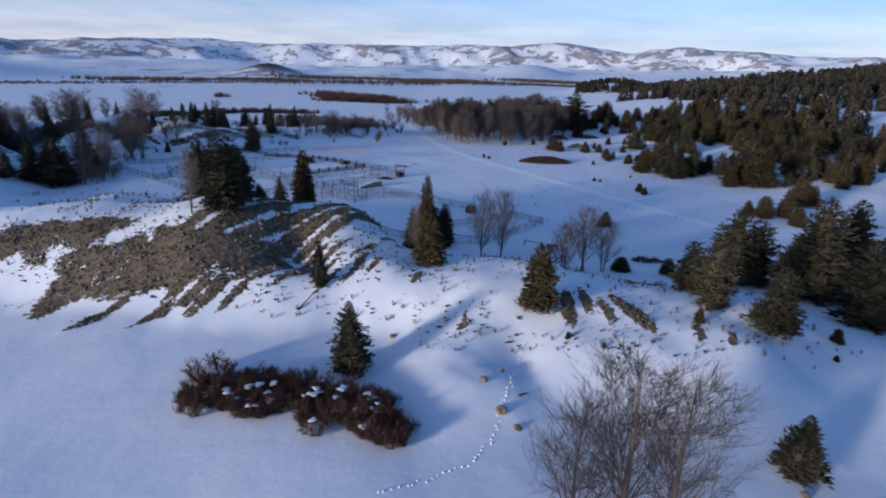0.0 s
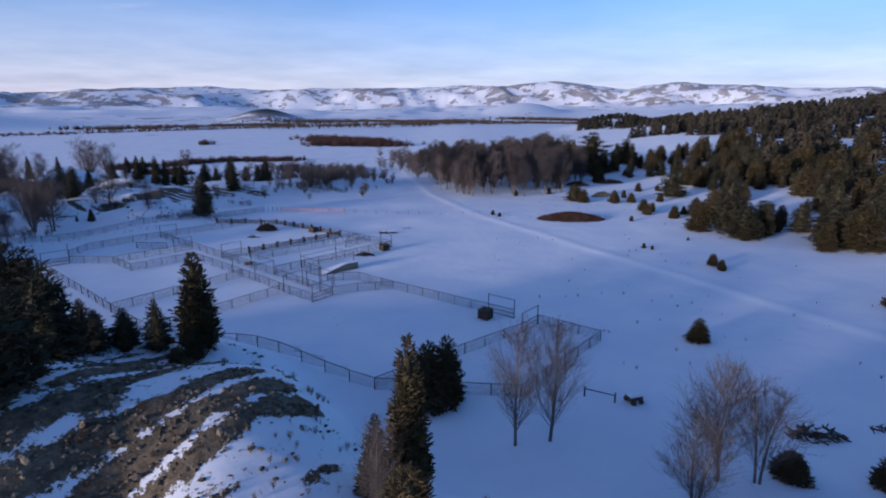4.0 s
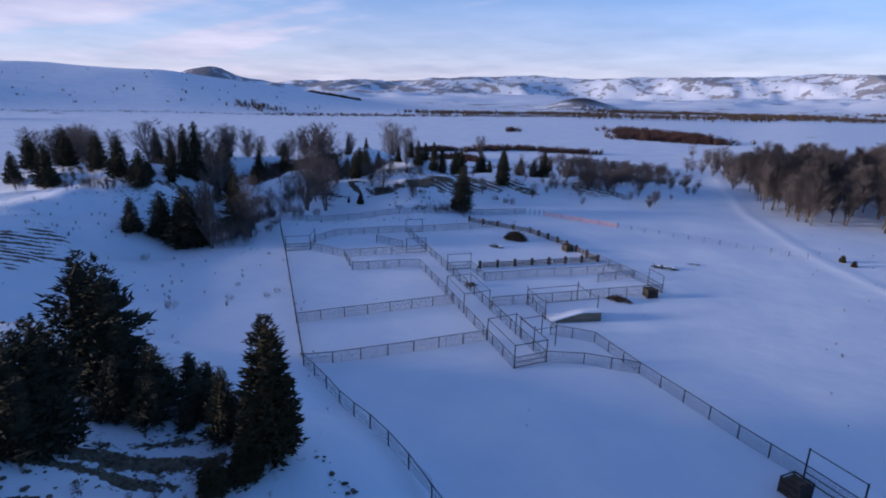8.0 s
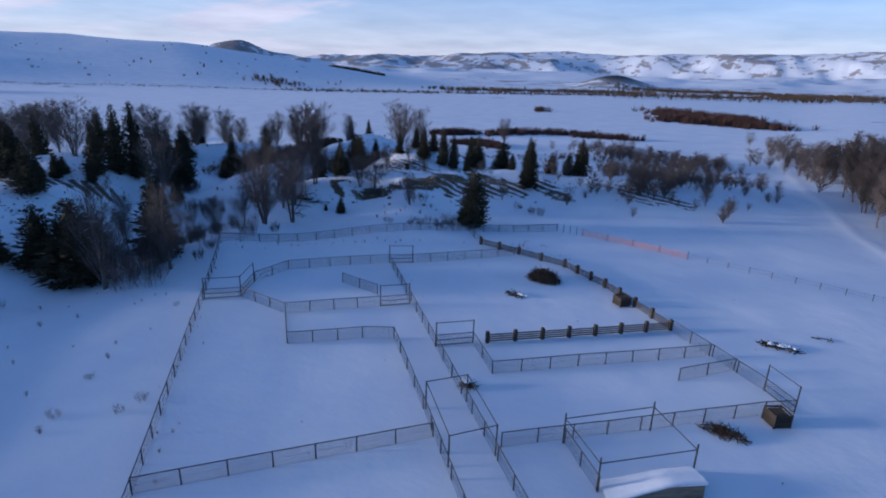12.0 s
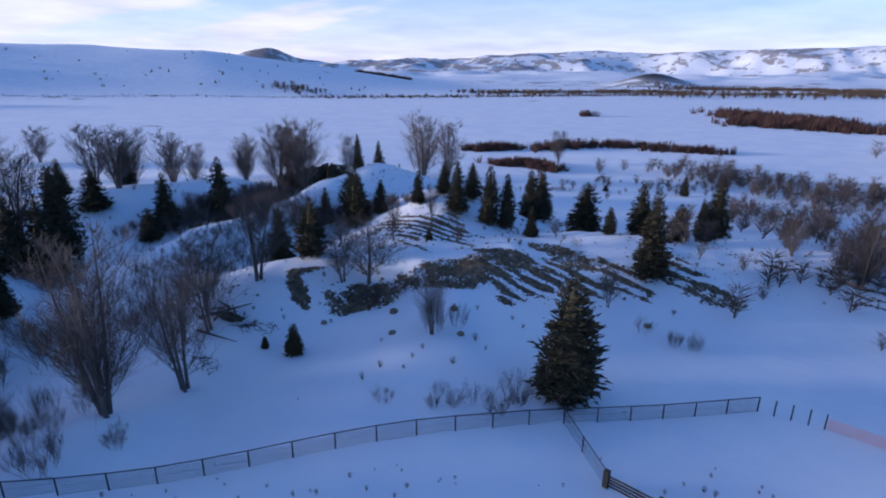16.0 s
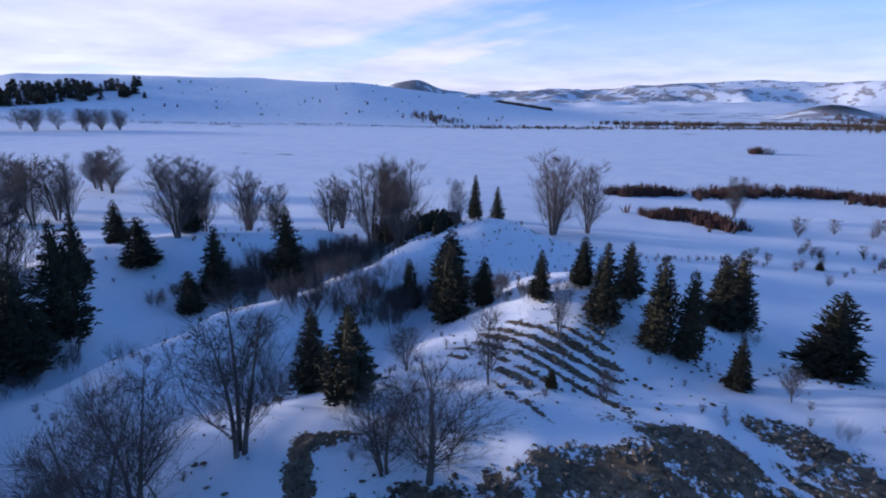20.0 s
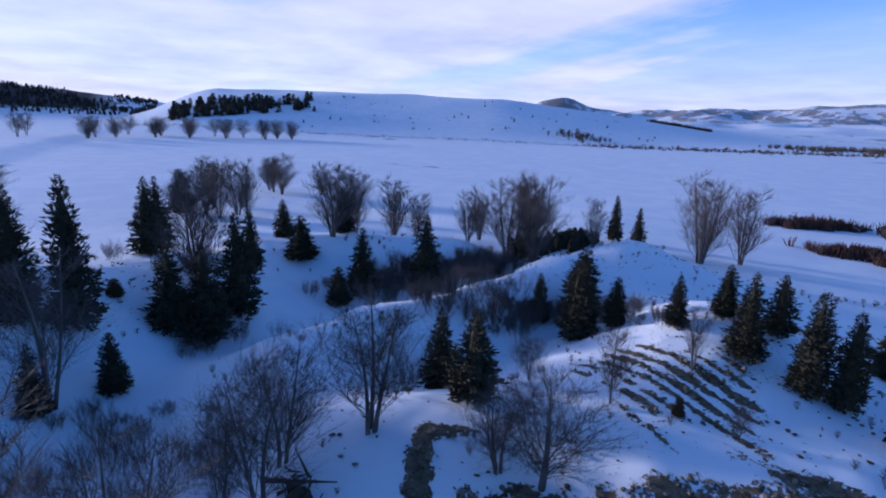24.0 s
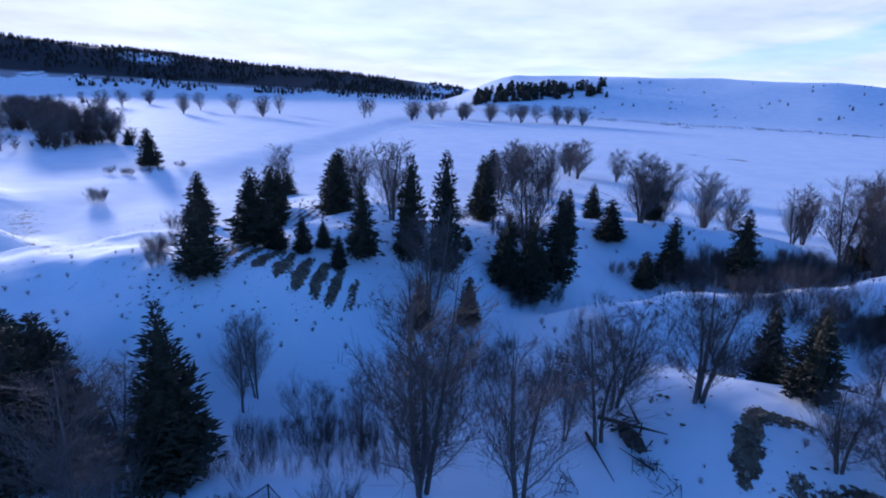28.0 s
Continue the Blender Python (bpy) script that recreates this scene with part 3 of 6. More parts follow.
# ---- trees ----
def conifer(seed, high, wide, levels, sprays, lean=0.85, ragged=0.3, clumpy=0.0):
    """Crown of short needle sprays on uneven whorls of boughs, round a thin dark heart; clumpy: how far the boughs bunch up."""
    rnd = random.Random(seed)
    s = Soup()
    lumps = [(rnd.random(), rnd.random() * 6.283, rnd.uniform(0.7, 1.25)) for _ in range(16)]
    for n in range(levels):
        k = (n + rnd.random()) / levels
        rad = wide * (1 - k) ** lean * min(1, 0.62 + 3.0 * k) + 0.02 * wide
        count = max(4, int(12 * (1 - 0.6 * k)))
        for b in range(count):
            az = 6.283 * (b + rnd.random()) / count
            near = min(lumps, key=lambda q: 3 * abs(q[0] - k) + abs(math.sin((q[1] - az) / 2)))
            reach = rad * (1 - ragged * rnd.random()) * (1 + clumpy * (near[2] - 1)) * (1.15 if rnd.random() < 0.12 else 1.0)
            cx, cy = math.cos(az), math.sin(az)
            tilt, droop = rnd.uniform(-0.12, 0.16) + 0.5 * k, rnd.uniform(0.12, 0.4) * (1 - 0.7 * k)
            z = high * (0.04 + 0.94 * k)
            for q in range(max(4, int(sprays * (0.35 + reach / wide)))):
                t = 0.3 + 0.72 * rnd.random() ** 0.7
                px, py = cx * reach * t + rnd.gauss(0, 0.1) * reach, cy * reach * t + rnd.gauss(0, 0.1) * reach
                pz = z + reach * (tilt * t - droop * t * t) + rnd.gauss(0, 0.09)
                size = (0.16 + 0.2 * reach) * rnd.uniform(0.6, 1.2)
                out = az + rnd.uniform(-1.1, 1.1)
                up = rnd.uniform(-0.35, 0.5) + 0.5 * k
                ox, oy, oz = math.cos(out) * size, math.sin(out) * size, up * size
                w = size * 0.24
                s.add([(px - oy / size * w, py + ox / size * w, pz), (px + oy / size * w, py - ox / size * w, pz), (px + ox, py + oy, pz + oz), (px + 0.3 * ox, py + 0.3 * oy, pz + 0.3 * oz + w)], [(0, 1, 2), (0, 2, 3), (1, 3, 2)])
    rings = 9
    for n in range(rings):
        k = n / (rings - 1)
        rr = 0.5 * wide * (1 - k) ** lean * min(1, 0.7 + 2 * k) + 0.02
        for j in range(8):
            t = 6.283 * j / 8
            w = rr * rnd.uniform(0.65, 1.2)
            s.v.append((w * math.cos(t), w * math.sin(t), high * (0.06 + 0.86 * k)))
    base = len(s.v) - rings * 8
    for n in range(rings - 1):
        for j in range(8):
            a, b = base + n * 8 + j, base + n * 8 + (j + 1) % 8
            s.f.append((a, b, b + 8, a + 8))
    return s


def conifer_trunk(high, r):
    s = Soup()
    for k in range(4):
        s.tube((0, 0, -0.4 + high * 0.24 * k), (0, 0, -0.4 + high * 0.24 * (k + 1)), r * (1 - 0.22 * k), r * (1 - 0.22 * (k + 1)), 6)
    return s.mesh("trunk", BARK)


SPRUCE = []
for seed, wide, lean, ragged in ((1, 1.85, 0.72, 0.34), (2, 2.0, 0.64, 0.42), (3, 1.85, 0.8, 0.4), (4, 1.95, 0.6, 0.36), (5, 1.7, 0.7, 0.4), (6, 1.9, 0.56, 0.48)):
    SPRUCE.append((conifer_trunk(9, 0.17), conifer(seed, 9.0, wide, 44, 12, lean, ragged, 0.5).mesh("crown", NEEDLES)))
JUNIPER = [(conifer_trunk(9, 0.2), conifer(seed, 9.0, wide, 40, 13, 0.42, 0.3, 0.45).mesh("crown", NEEDLES_BROWN)) for seed, wide in ((11, 2.7), (12, 2.4), (13, 2.9))]
SPIRE = [(conifer_trunk(9, 0.18), conifer(15, 9.0, 1.7, 52, 13, 0.55, 0.25, 0.2).mesh("crown", NEEDLES_BROWN))]
PINE = [(conifer_trunk(9, 0.2), conifer(seed, 9.0, wide, 30, 15, 0.46, 0.5, 1.0).mesh("crown", NEEDLES)) for seed, wide in ((21, 2.2), (22, 2.0), (23, 2.1))]
tree_rnd = random.Random(77)


def plant(kinds, name, label, category, rows, group):
    """Rows of x, y, height and breadth (1: the usual slimness)."""
    for x, y, high, broad in rows:
        trunk, crown = kinds[tree_rnd.randrange(len(kinds))]
        root = thing(name, label, category, group=group)
        k = high / 9.0
        root.matrix_basis = Matrix.LocRotScale((x, y, z_at(x, y) - 0.15), Euler((0, 0, tree_rnd.uniform(0, 6.28))), (1.12 * k * broad, 1.12 * k * broad, k))
        part("trunk", trunk, root)
        part("crown", crown, root)


def bare_tree(seed, high, stems=1, lean=0.3, limbs=7, forks=(3, 3, 4), thick=0.2, clear=0.25, rise=0.5, twig=0.012):
    """Wood of a leafless tree: stems and limbs in one soup, fine twigs in another."""
    rnd = random.Random(seed)
    wood, fine = Soup(), Soup()
    last = len(forks)

    def limb(p, d, length, r, level):
        steps = 3 if level == 0 else 2
        way, pts = d, [p]
        for n in range(steps):
            way = way + np.array([rnd.gauss(0, 0.1), rnd.gauss(0, 0.1), 0.05])
            way = way / np.linalg.norm(way)
            pts.append(pts[-1] + way * length / steps)
        for n in range(steps):
            (wood if level < 2 else fine).tube(pts[n], pts[n + 1], r * (1 - 0.6 * n / steps), r * (1 - 0.6 * (n + 1) / steps), 6 if level == 0 else 3)
        if level >= last + 1:
            return
        count = limbs if level == 0 else forks[level - 1]
        for k in range(count):
            t = (clear + (1 - clear) * (k + rnd.random()) / count) if level == 0 else 0.2 + 0.8 * (k + rnd.random()) / count
            t = min(t, 0.99) * steps
            n = int(t)
            q = pts[n] + (pts[n + 1] - pts[n]) * (t - n)
            side = np.array([rnd.gauss(0, 1), rnd.gauss(0, 1), 0.0])
            side = side / (np.linalg.norm(side) + 1e-6)
            e = way * (0.75 if level else 0.35) + side * rnd.uniform(0.45, 0.95) + np.array([0, 0, rise])
            e = e / np.linalg.norm(e)
            reach = length * (rnd.uniform(0.5, 0.72) if level else rnd.uniform(0.5, 0.75) * (1.15 - 0.45 * t / steps))
            limb(q, e, reach, max(r * 0.42 * (1 - 0.3 * t / steps), twig), level + 1)

    for k in range(stems):
        t = 6.28 * k / stems + rnd.random()
        out = lean * (stems > 1) * rnd.uniform(0.5, 1.2)
        d = np.array([math.cos(t) * out + rnd.gauss(0, 0.05), math.sin(t) * out + rnd.gauss(0, 0.05), 1.0])
        limb(np.array([0.1 * stems * math.cos(t), 0.1 * stems * math.sin(t), -0.3]), d / np.linalg.norm(d), high * 0.66 * rnd.uniform(0.8, 1.1), thick * (1 if stems == 1 else 0.7), 0)
    return wood, fine


def fan_tree(seed, high, stems=1, limbs=26, twigs=8, thick=0.2, clear=0.16, wide=0.36, peak=0.5, twig=0.014, rise=0.9, shoots=5):
    """Leafless tree with a rounded crown: limbs reach up and out to an egg-shaped outline, twigs fill it."""
    rnd = random.Random(seed)
    wood, fine = Soup(), Soup()

    def outline(k):
        k = min(max(k, 0.0), 1.0)
        e = (k - peak) / (1 - peak) if k > peak else (peak - k) / (peak - clear * 0.5)
        return wide * high * math.sqrt(max(0.01, 1 - min(1.0, abs(e)) ** (1.5 if k > peak else 2.4)))

    def beyond(q, slack):
        return q[2] > high or math.hypot(q[0], q[1]) > slack * outline(q[2] / high) + 0.01 * high

    def branch(p, d, length, r):
        """A limb, its shoots and the fine twigs on them."""
        while length > 0.08 * high and beyond(p + d * length, 1.0):
            length *= 0.85
        pts, way = [p], d
        for n in range(3):
            way = way + np.array([rnd.gauss(0, 0.13), rnd.gauss(0, 0.13), 0.1])
            way = way / np.linalg.norm(way)
            pts.append(pts[-1] + way * length / 3)
        for n in range(3):
            wood.tube(pts[n], pts[n + 1], max(twig, r * (1 - 0.3 * n)), max(twig * 0.7, r * (0.7 - 0.3 * n)), 4)
        for k in range(twigs):
            t = (0.12 + 0.86 * rnd.random()) * 3
            n = min(int(t), 2)
            q = [pts[n][i] + (pts[n + 1][i] - pts[n][i]) * (t - n) for i in range(3)]
            e = [0.8 * way[0] + rnd.gauss(0, 0.5), 0.8 * way[1] + rnd.gauss(0, 0.5), 0.8 * way[2] + rnd.gauss(0.3, 0.3)]
            size = (0.28 * length + 0.055 * high) * rnd.uniform(0.5, 1.15) / max(0.4, math.sqrt(e[0] ** 2 + e[1] ** 2 + e[2] ** 2))
            tip = [q[i] + e[i] * size for i in range(3)]
            if beyond(tip, 1.12):
                tip = [q[i] + e[i] * size * 0.4 for i in range(3)]
                size *= 0.4
            fine.spike(q, tip, twig * 1.15)
            for _ in range(shoots):
                u = rnd.uniform(0.15, 0.95)
                g = [q[i] + (tip[i] - q[i]) * u for i in range(3)]
                z = 0.55 * size
                fine.spike(g, (g[0] + z * (0.55 * e[0] + rnd.gauss(0, 0.42)), g[1] + z * (0.55 * e[1] + rnd.gauss(0, 0.42)), g[2] + z * (0.6 * e[2] + rnd.gauss(0.22, 0.3))), twig * 0.8)

    for m in range(stems):
        t0 = 6.283 * m / stems + rnd.random()
        out = (0.0 if stems == 1 else rnd.uniform(0.06, 0.15))
        top = np.array([math.cos(t0) * out * high, math.sin(t0) * out * high, high * rnd.uniform(0.82, 0.97)])
        base = np.array([0.12 * math.cos(t0) * (stems > 1), 0.12 * math.sin(t0) * (stems > 1), -0.3])
        bend = np.array([rnd.gauss(0, 0.02) * high, rnd.gauss(0, 0.02) * high, 0])

        def spine(k):
            return base + (top - base) * np.array([k ** 1.3, k ** 1.3, k]) + bend * math.sin(3.1 * k)

        r0 = thick * (1 if stems == 1 else 0.7)
        for n in range(7):
            wood.tube(spine(n / 7), spine((n + 1) / 7), max(twig, r0 * (1 - 0.92 * n / 7)), max(twig, r0 * (1 - 0.92 * (n + 1) / 7)), 6)
        for n in range(limbs // stems + 1):
            k = clear + (0.94 - clear) * ((n + rnd.random()) / (limbs // stems + 1)) ** 1.35
            p = spine(k)
            t = rnd.random() * 6.283
            tip = k + (0.98 - k) * min(0.9, rise * rnd.uniform(0.3, 0.75))
            far = outline(tip) * rnd.uniform(0.55, 1.0) * (1.0 if stems == 1 else 0.75)
            d = np.array([math.cos(t) * far, math.sin(t) * far, (tip - k) * high])
            reach = float(np.linalg.norm(d))
            branch(p, d / reach, 0.9 * reach, r0 * 0.2 * (1.1 - k))
    return wood, fine


def fan_kinds(specs, bark, twig):
    out = []
    for spec in specs:
        wood, fine = fan_tree(**spec)
        wide = sorted(math.hypot(v[0], v[1]) for v in fine.v)[int(0.95 * len(fine.v))]
        out.append((wood.mesh("trunk", bark), fine.mesh("twig_crown", twig), sorted(v[2] for v in fine.v)[int(0.995 * len(fine.v))], wide))
    return out


def bare_kinds(specs, bark, twig):
    out = []
    for spec in specs:
        wood, fine = bare_tree(**spec)
        wide = sorted(math.hypot(v[0], v[1]) for v in fine.v)[int(0.93 * len(fine.v))]
        out.append((wood.mesh("trunk", bark), fine.mesh("twig_crown", twig), max(v[2] for v in wood.v + fine.v), wide))
    return out


COTTONWOOD = fan_kinds([dict(seed=s, high=10, stems=k, limbs=n, twigs=13, shoots=6, wide=w, peak=p, twig=0.0092, rise=0.8, thick=0.14, clear=0.06) for s, k, n, w, p in ((31, 2, 74, 0.31, 0.6), (32, 4, 84, 0.32, 0.58), (33, 3, 80, 0.33, 0.6), (34, 3, 76, 0.29, 0.56))], PALE_BARK, TWIGS)
ASPEN = fan_kinds([dict(seed=s, high=10, stems=k, limbs=56, twigs=11, shoots=5, wide=0.17, peak=0.55, clear=0.14, thick=0.1, rise=0.85, twig=0.016) for s, k in ((41, 1), (42, 1), (43, 2), (44, 1))], PALE_BARK, TWIGS)
SPARSE = fan_kinds([dict(seed=s, high=10, stems=k, limbs=64, twigs=12, shoots=6, wide=0.28, peak=0.55, clear=0.14, thick=0.13, rise=0.9, twig=0.0072) for s, k in ((45, 1), (46, 2), (47, 3))], PALE_BARK, TWIGS)
WILLOW = bare_kinds([dict(seed=s, high=4, stems=k, lean=0.7, limbs=5, forks=(5, 4), thick=0.035, clear=0.1, rise=0.75, twig=0.005) for s, k in ((51, 12), (52, 9), (53, 14))], BARK, TWIGS)
BROWN_WILLOW = bare_kinds([dict(seed=s, high=4, stems=k, lean=0.8, limbs=6, forks=(6, 5), thick=0.04, clear=0.08, rise=0.6, twig=0.0075) for s, k in ((55, 13), (56, 10), (57, 15))], TWIGS, TWIGS)
DARK_WILLOW = bare_kinds([dict(seed=s, high=3, stems=k, lean=1.5, limbs=8, forks=(5, 4), thick=0.06, clear=0.1, rise=0.12, twig=0.02) for s, k in ((71, 20), (72, 17))], THICKET_TWIGS, THICKET_TWIGS)


def plant_bare(kinds, name, label, category, rows, group):
    """Rows of x, y, height and breadth (1: three quarters as broad as high)."""
    for x, y, high, broad in rows:
        trunk, twig, tall, wide = kinds[tree_rnd.randrange(len(kinds))]
        root = thing(name, label, category, group=group)
        k, w = high / tall, 0.42 * high * broad / wide
        root.matrix_basis = Matrix.LocRotScale((x, y, z_at(x, y) - 0.1), Euler((0, 0, tree_rnd.uniform(0, 6.28))), (w, w, k))
        tagged(part("base" if "shrub" in name else "trunk", trunk, root), kind="stuff" if "shrub" in name else "")
        tagged(part("twig_crown", twig, root), kind="stuff")

# ---- where the trees stand: x, y, height, breadth ----
SPIRES = [
    (-2.5, 71.0, 11.2, 0.62), (-23.6, 89.5, 9.8, 0.95),
]
SOUTH_SPRUCES = [
    (-28.5, 68.2, 9.4, 1.28), (-27.7, 69.4, 9.0, 1.12), (-28.1, 73.3, 7.4, 1.33), (-34.2, 85.9, 4.4, 1.68), (-32.0, 86.8, 3.4, 1.75),
    (-30.8, 89.4, 3.0, 2.03), (-30.6, 79.3, 6.9, 1.25), (-30.9, 80.7, 8.0, 1.12), (-39.4, 87.1, 10.4, 1.15), (-37.7, 87.6, 9.5, 1.02),
    (-33.8, 88.2, 4.7, 1.48), (-34.8, 91.5, 2.8, 1.17), (-31.5, 90.7, 3.6, 1.25), (-27.4, 89.0, 5.3, 1.06), (-29.8, 87.8, 2.3, 1.14),
    (-8.3, 44.6, 7.0, 1.16), (-13.8, 57.4, 5.4, 0.85), (25.2, 32.6, 5.0, 1.45), (-4.2, 68.4, 5.8, 0.9),
]
SOUTH_JUNIPERS = [
    (-1.9, 62.4, 6.4, 0.85), (9.8, 52.4, 7.1, 0.98), (-1.8, 89.2, 7.0, 0.85), (-0.0, 89.5, 7.4, 0.72), (-23.3, 87.3, 2.7, 1.43),
    (-23.9, 85.5, 2.1, 1.59),
]
NORTH_SPRUCES_A = [
    (-100.4, 123.6, 6.8, 1.41), (-98.2, 128.1, 9.2, 1.43), (-95.9, 131.3, 10.3, 1.30), (-65.6, 186.1, 11.3, 1.2), (-168.3, 183.5, 7.3, 1.44),
    (-156.7, 184.7, 7.6, 1.53), (-144.5, 188.1, 6.1, 1.36), (-165.0, 193.9, 8.1, 1.18), (-145.3, 202.3, 12.7, 0.95), (-123.1, 209.2, 6.8, 0.97),
    (-115.4, 209.3, 9.6, 1.17), (-111.8, 211.6, 6.0, 1.00), (-104.9, 213.1, 5.5, 1.06), (-102.7, 217.2, 5.5, 1.11), (-97.9, 214.2, 8.2, 1.00),
    (-99.0, 219.9, 6.1, 1.12), (-92.9, 215.7, 9.2, 0.85), (-91.0, 217.6, 8.7, 0.78),
]
NORTH_SPRUCES_B = [
    (-94.8, 232.2, 9.0, 1.11), (-94.3, 235.2, 9.7, 1.06), (-82.5, 227.9, 8.6, 1.51), (-85.4, 215.4, 4.7, 1.11), (-109.7, 189.6, 8.2, 0.97),
    (-102.8, 189.5, 7.9, 1.18), (-75.7, 220.4, 4.1, 1.15), (-72.5, 223.8, 7.3, 1.41), (-67.0, 211.7, 11.3, 1.02), (-69.0, 246.1, 6.8, 0.88),
    (-65.5, 239.6, 10.3, 1.03), (-83.3, 292.2, 5.2, 1.19), (-100.4, 283.0, 1.9, 1.94),
]
FAR_PAIR = [
    (-166.1, 258.5, 11.0, 0.80), (-145.0, 245.5, 10.2, 0.75),
]
WEST_SPRUCES = [
    (-163.0, 106.5, 11.2, 1.38), (-124.0, 135.0, 9.5, 1.46), (-123.4, 138.1, 3.9, 1.73), (-211.1, 106.5, 6.7, 1.67), (-123.8, 141.1, 4.6, 1.23),
    (-125.9, 143.1, 3.4, 1.49), (-122.3, 146.0, 4.2, 1.17), (-125.1, 148.1, 10.1, 1.03), (-128.0, 153.6, 13.7, 0.72), (-129.6, 157.9, 16.0, 0.69),
    (-188.9, 161.6, 15.0, 1.00), (-134.2, 166.2, 10.5, 1.15), (-134.3, 169.7, 12.2, 1.17), (-139.7, 173.9, 14.0, 0.91), (-119.4, 156.1, 6.9, 0.95),
    (-122.6, 161.6, 6.3, 1.02), (-265.0, 112.3, 3.2, 2.20), (-242.7, 45.5, 13.4, 1.36), (-301.6, -1.7, 7.6, 1.67), (-93.6, 141.6, 14.0, 1.10),
    (-93.7, 130.5, 11.9, 1.63),
]
EAST_SPRUCES = [
    (28.6, 60.2, 6.0, 1.53), (28.4, 54.2, 9.0, 1.03), (41.0, 74.3, 11.2, 1.11), (44.2, 74.8, 9.5, 1.34), (48.6, 68.4, 13.8, 1.53),
    (32.3, 49.0, 6.7, 1.52), (48.1, 56.8, 10.6, 1.56), (58.7, 76.3, 12.7, 1.50), (75.6, 223.7, 8.8, 2.16), (41.6, 217.6, 5.6, 2.20),
    (68.1, 171.2, 13.2, 1.36), (68.8, 164.4, 8.6, 2.00), (70.4, 193.9, 5.0, 2.20), (63.9, 284.5, 17.7, 1.76), (77.3, 172.7, 7.6, 2.20),
    (88.8, 154.5, 11.3, 2.20), (84.7, 158.5, 9.6, 2.14),
]
LOW_JUNIPERS = [
    (33.1, 76.7, 2.7, 1.30), (39.0, 77.9, 2.5, 1.30), (26.6, 78.1, 2.3, 1.84), (31.7, 105.4, 3.2, 1.30), (28.9, 54.3, 2.6, 1.30),
    (50.9, 138.7, 1.9, 1.30), (50.3, 140.9, 2.4, 1.30), (58.8, 213.9, 3.3, 1.25), (57.4, 198.8, 3.7, 1.30), (53.7, 214.8, 3.3, 1.75),
    (-93.3, 201.6, 1.7, 0.80), (-89.3, 175.8, 3.3, 0.80), (-92.3, 174.6, 1.4, 0.80), (-136.3, 160.5, 2.1, 1.30),
]
COTTONWOODS_WEST = [
    (-152.5, 221.6, 15.8, 1.02), (-151.3, 226.0, 14.5, 0.86), (-144.0, 261.5, 17.9, 0.98), (-141.7, 270.4, 15.8, 0.84), (-216.0, 207.1, 15.8, 0.97),
    (-166.7, 204.1, 12.6, 0.78), (-165.8, 208.5, 10.0, 0.87), (-229.4, 174.2, 17.1, 0.83), (-228.4, 181.5, 16.5, 0.67), (-286.8, 193.9, 12.3, 1.23),
    (-225.6, 99.3, 13.4, 0.95),
]
COTTONWOODS_SOUTH = [
    (5.9, 82.8, 11.4, 0.59), (9.0, 83.6, 11.5, 0.67), (16.9, 73.1, 8.4, 0.86), (20.9, 77.9, 10.3, 0.83), (23.6, 77.3, 8.7, 0.80),
    (-31.9, 67.0, 8.6, 0.60), (-3.6, 65.3, 6.4, 0.55),
]
NEAR_TREES = [
    (10.3, 25.9, 12.7, 0.82), (13.7, 26.3, 11.6, 0.72), (8.0, 26.4, 9.6, 0.66),
]
THIN_TREES = [
    (-101.7, 180.6, 10.3, 0.97), (-102.5, 174.4, 9.3, 0.93), (-92.9, 189.6, 8.2, 1.24), (-95.1, 187.6, 6.1, 1.07), (-92.4, 166.4, 12.6, 0.74),
    (-98.8, 172.6, 10.0, 0.93), (-96.7, 198.2, 6.3, 0.59), (-98.3, 208.5, 5.9, 0.50), (-89.8, 203.6, 2.9, 0.75), (-103.8, 142.0, 9.2, 0.50),
    (-105.6, 142.6, 8.8, 0.50), (-72.0, 200.2, 3.5, 0.76), (-79.5, 185.0, 6.7, 0.58), (-68.7, 203.3, 4.9, 0.67), (-104.3, 195.8, 4.2, 1.00),
    (-87.0, 139.7, 12.3, 0.67), (-96.7, 135.3, 7.9, 0.92), (-81.6, 215.9, 3.0, 0.86), (-99.6, 170.2, 6.4, 0.62), (-98.2, 154.3, 7.0, 0.57),
    (-99.3, 160.9, 7.5, 0.53), (-120.2, 157.0, 14.1, 0.69),
]
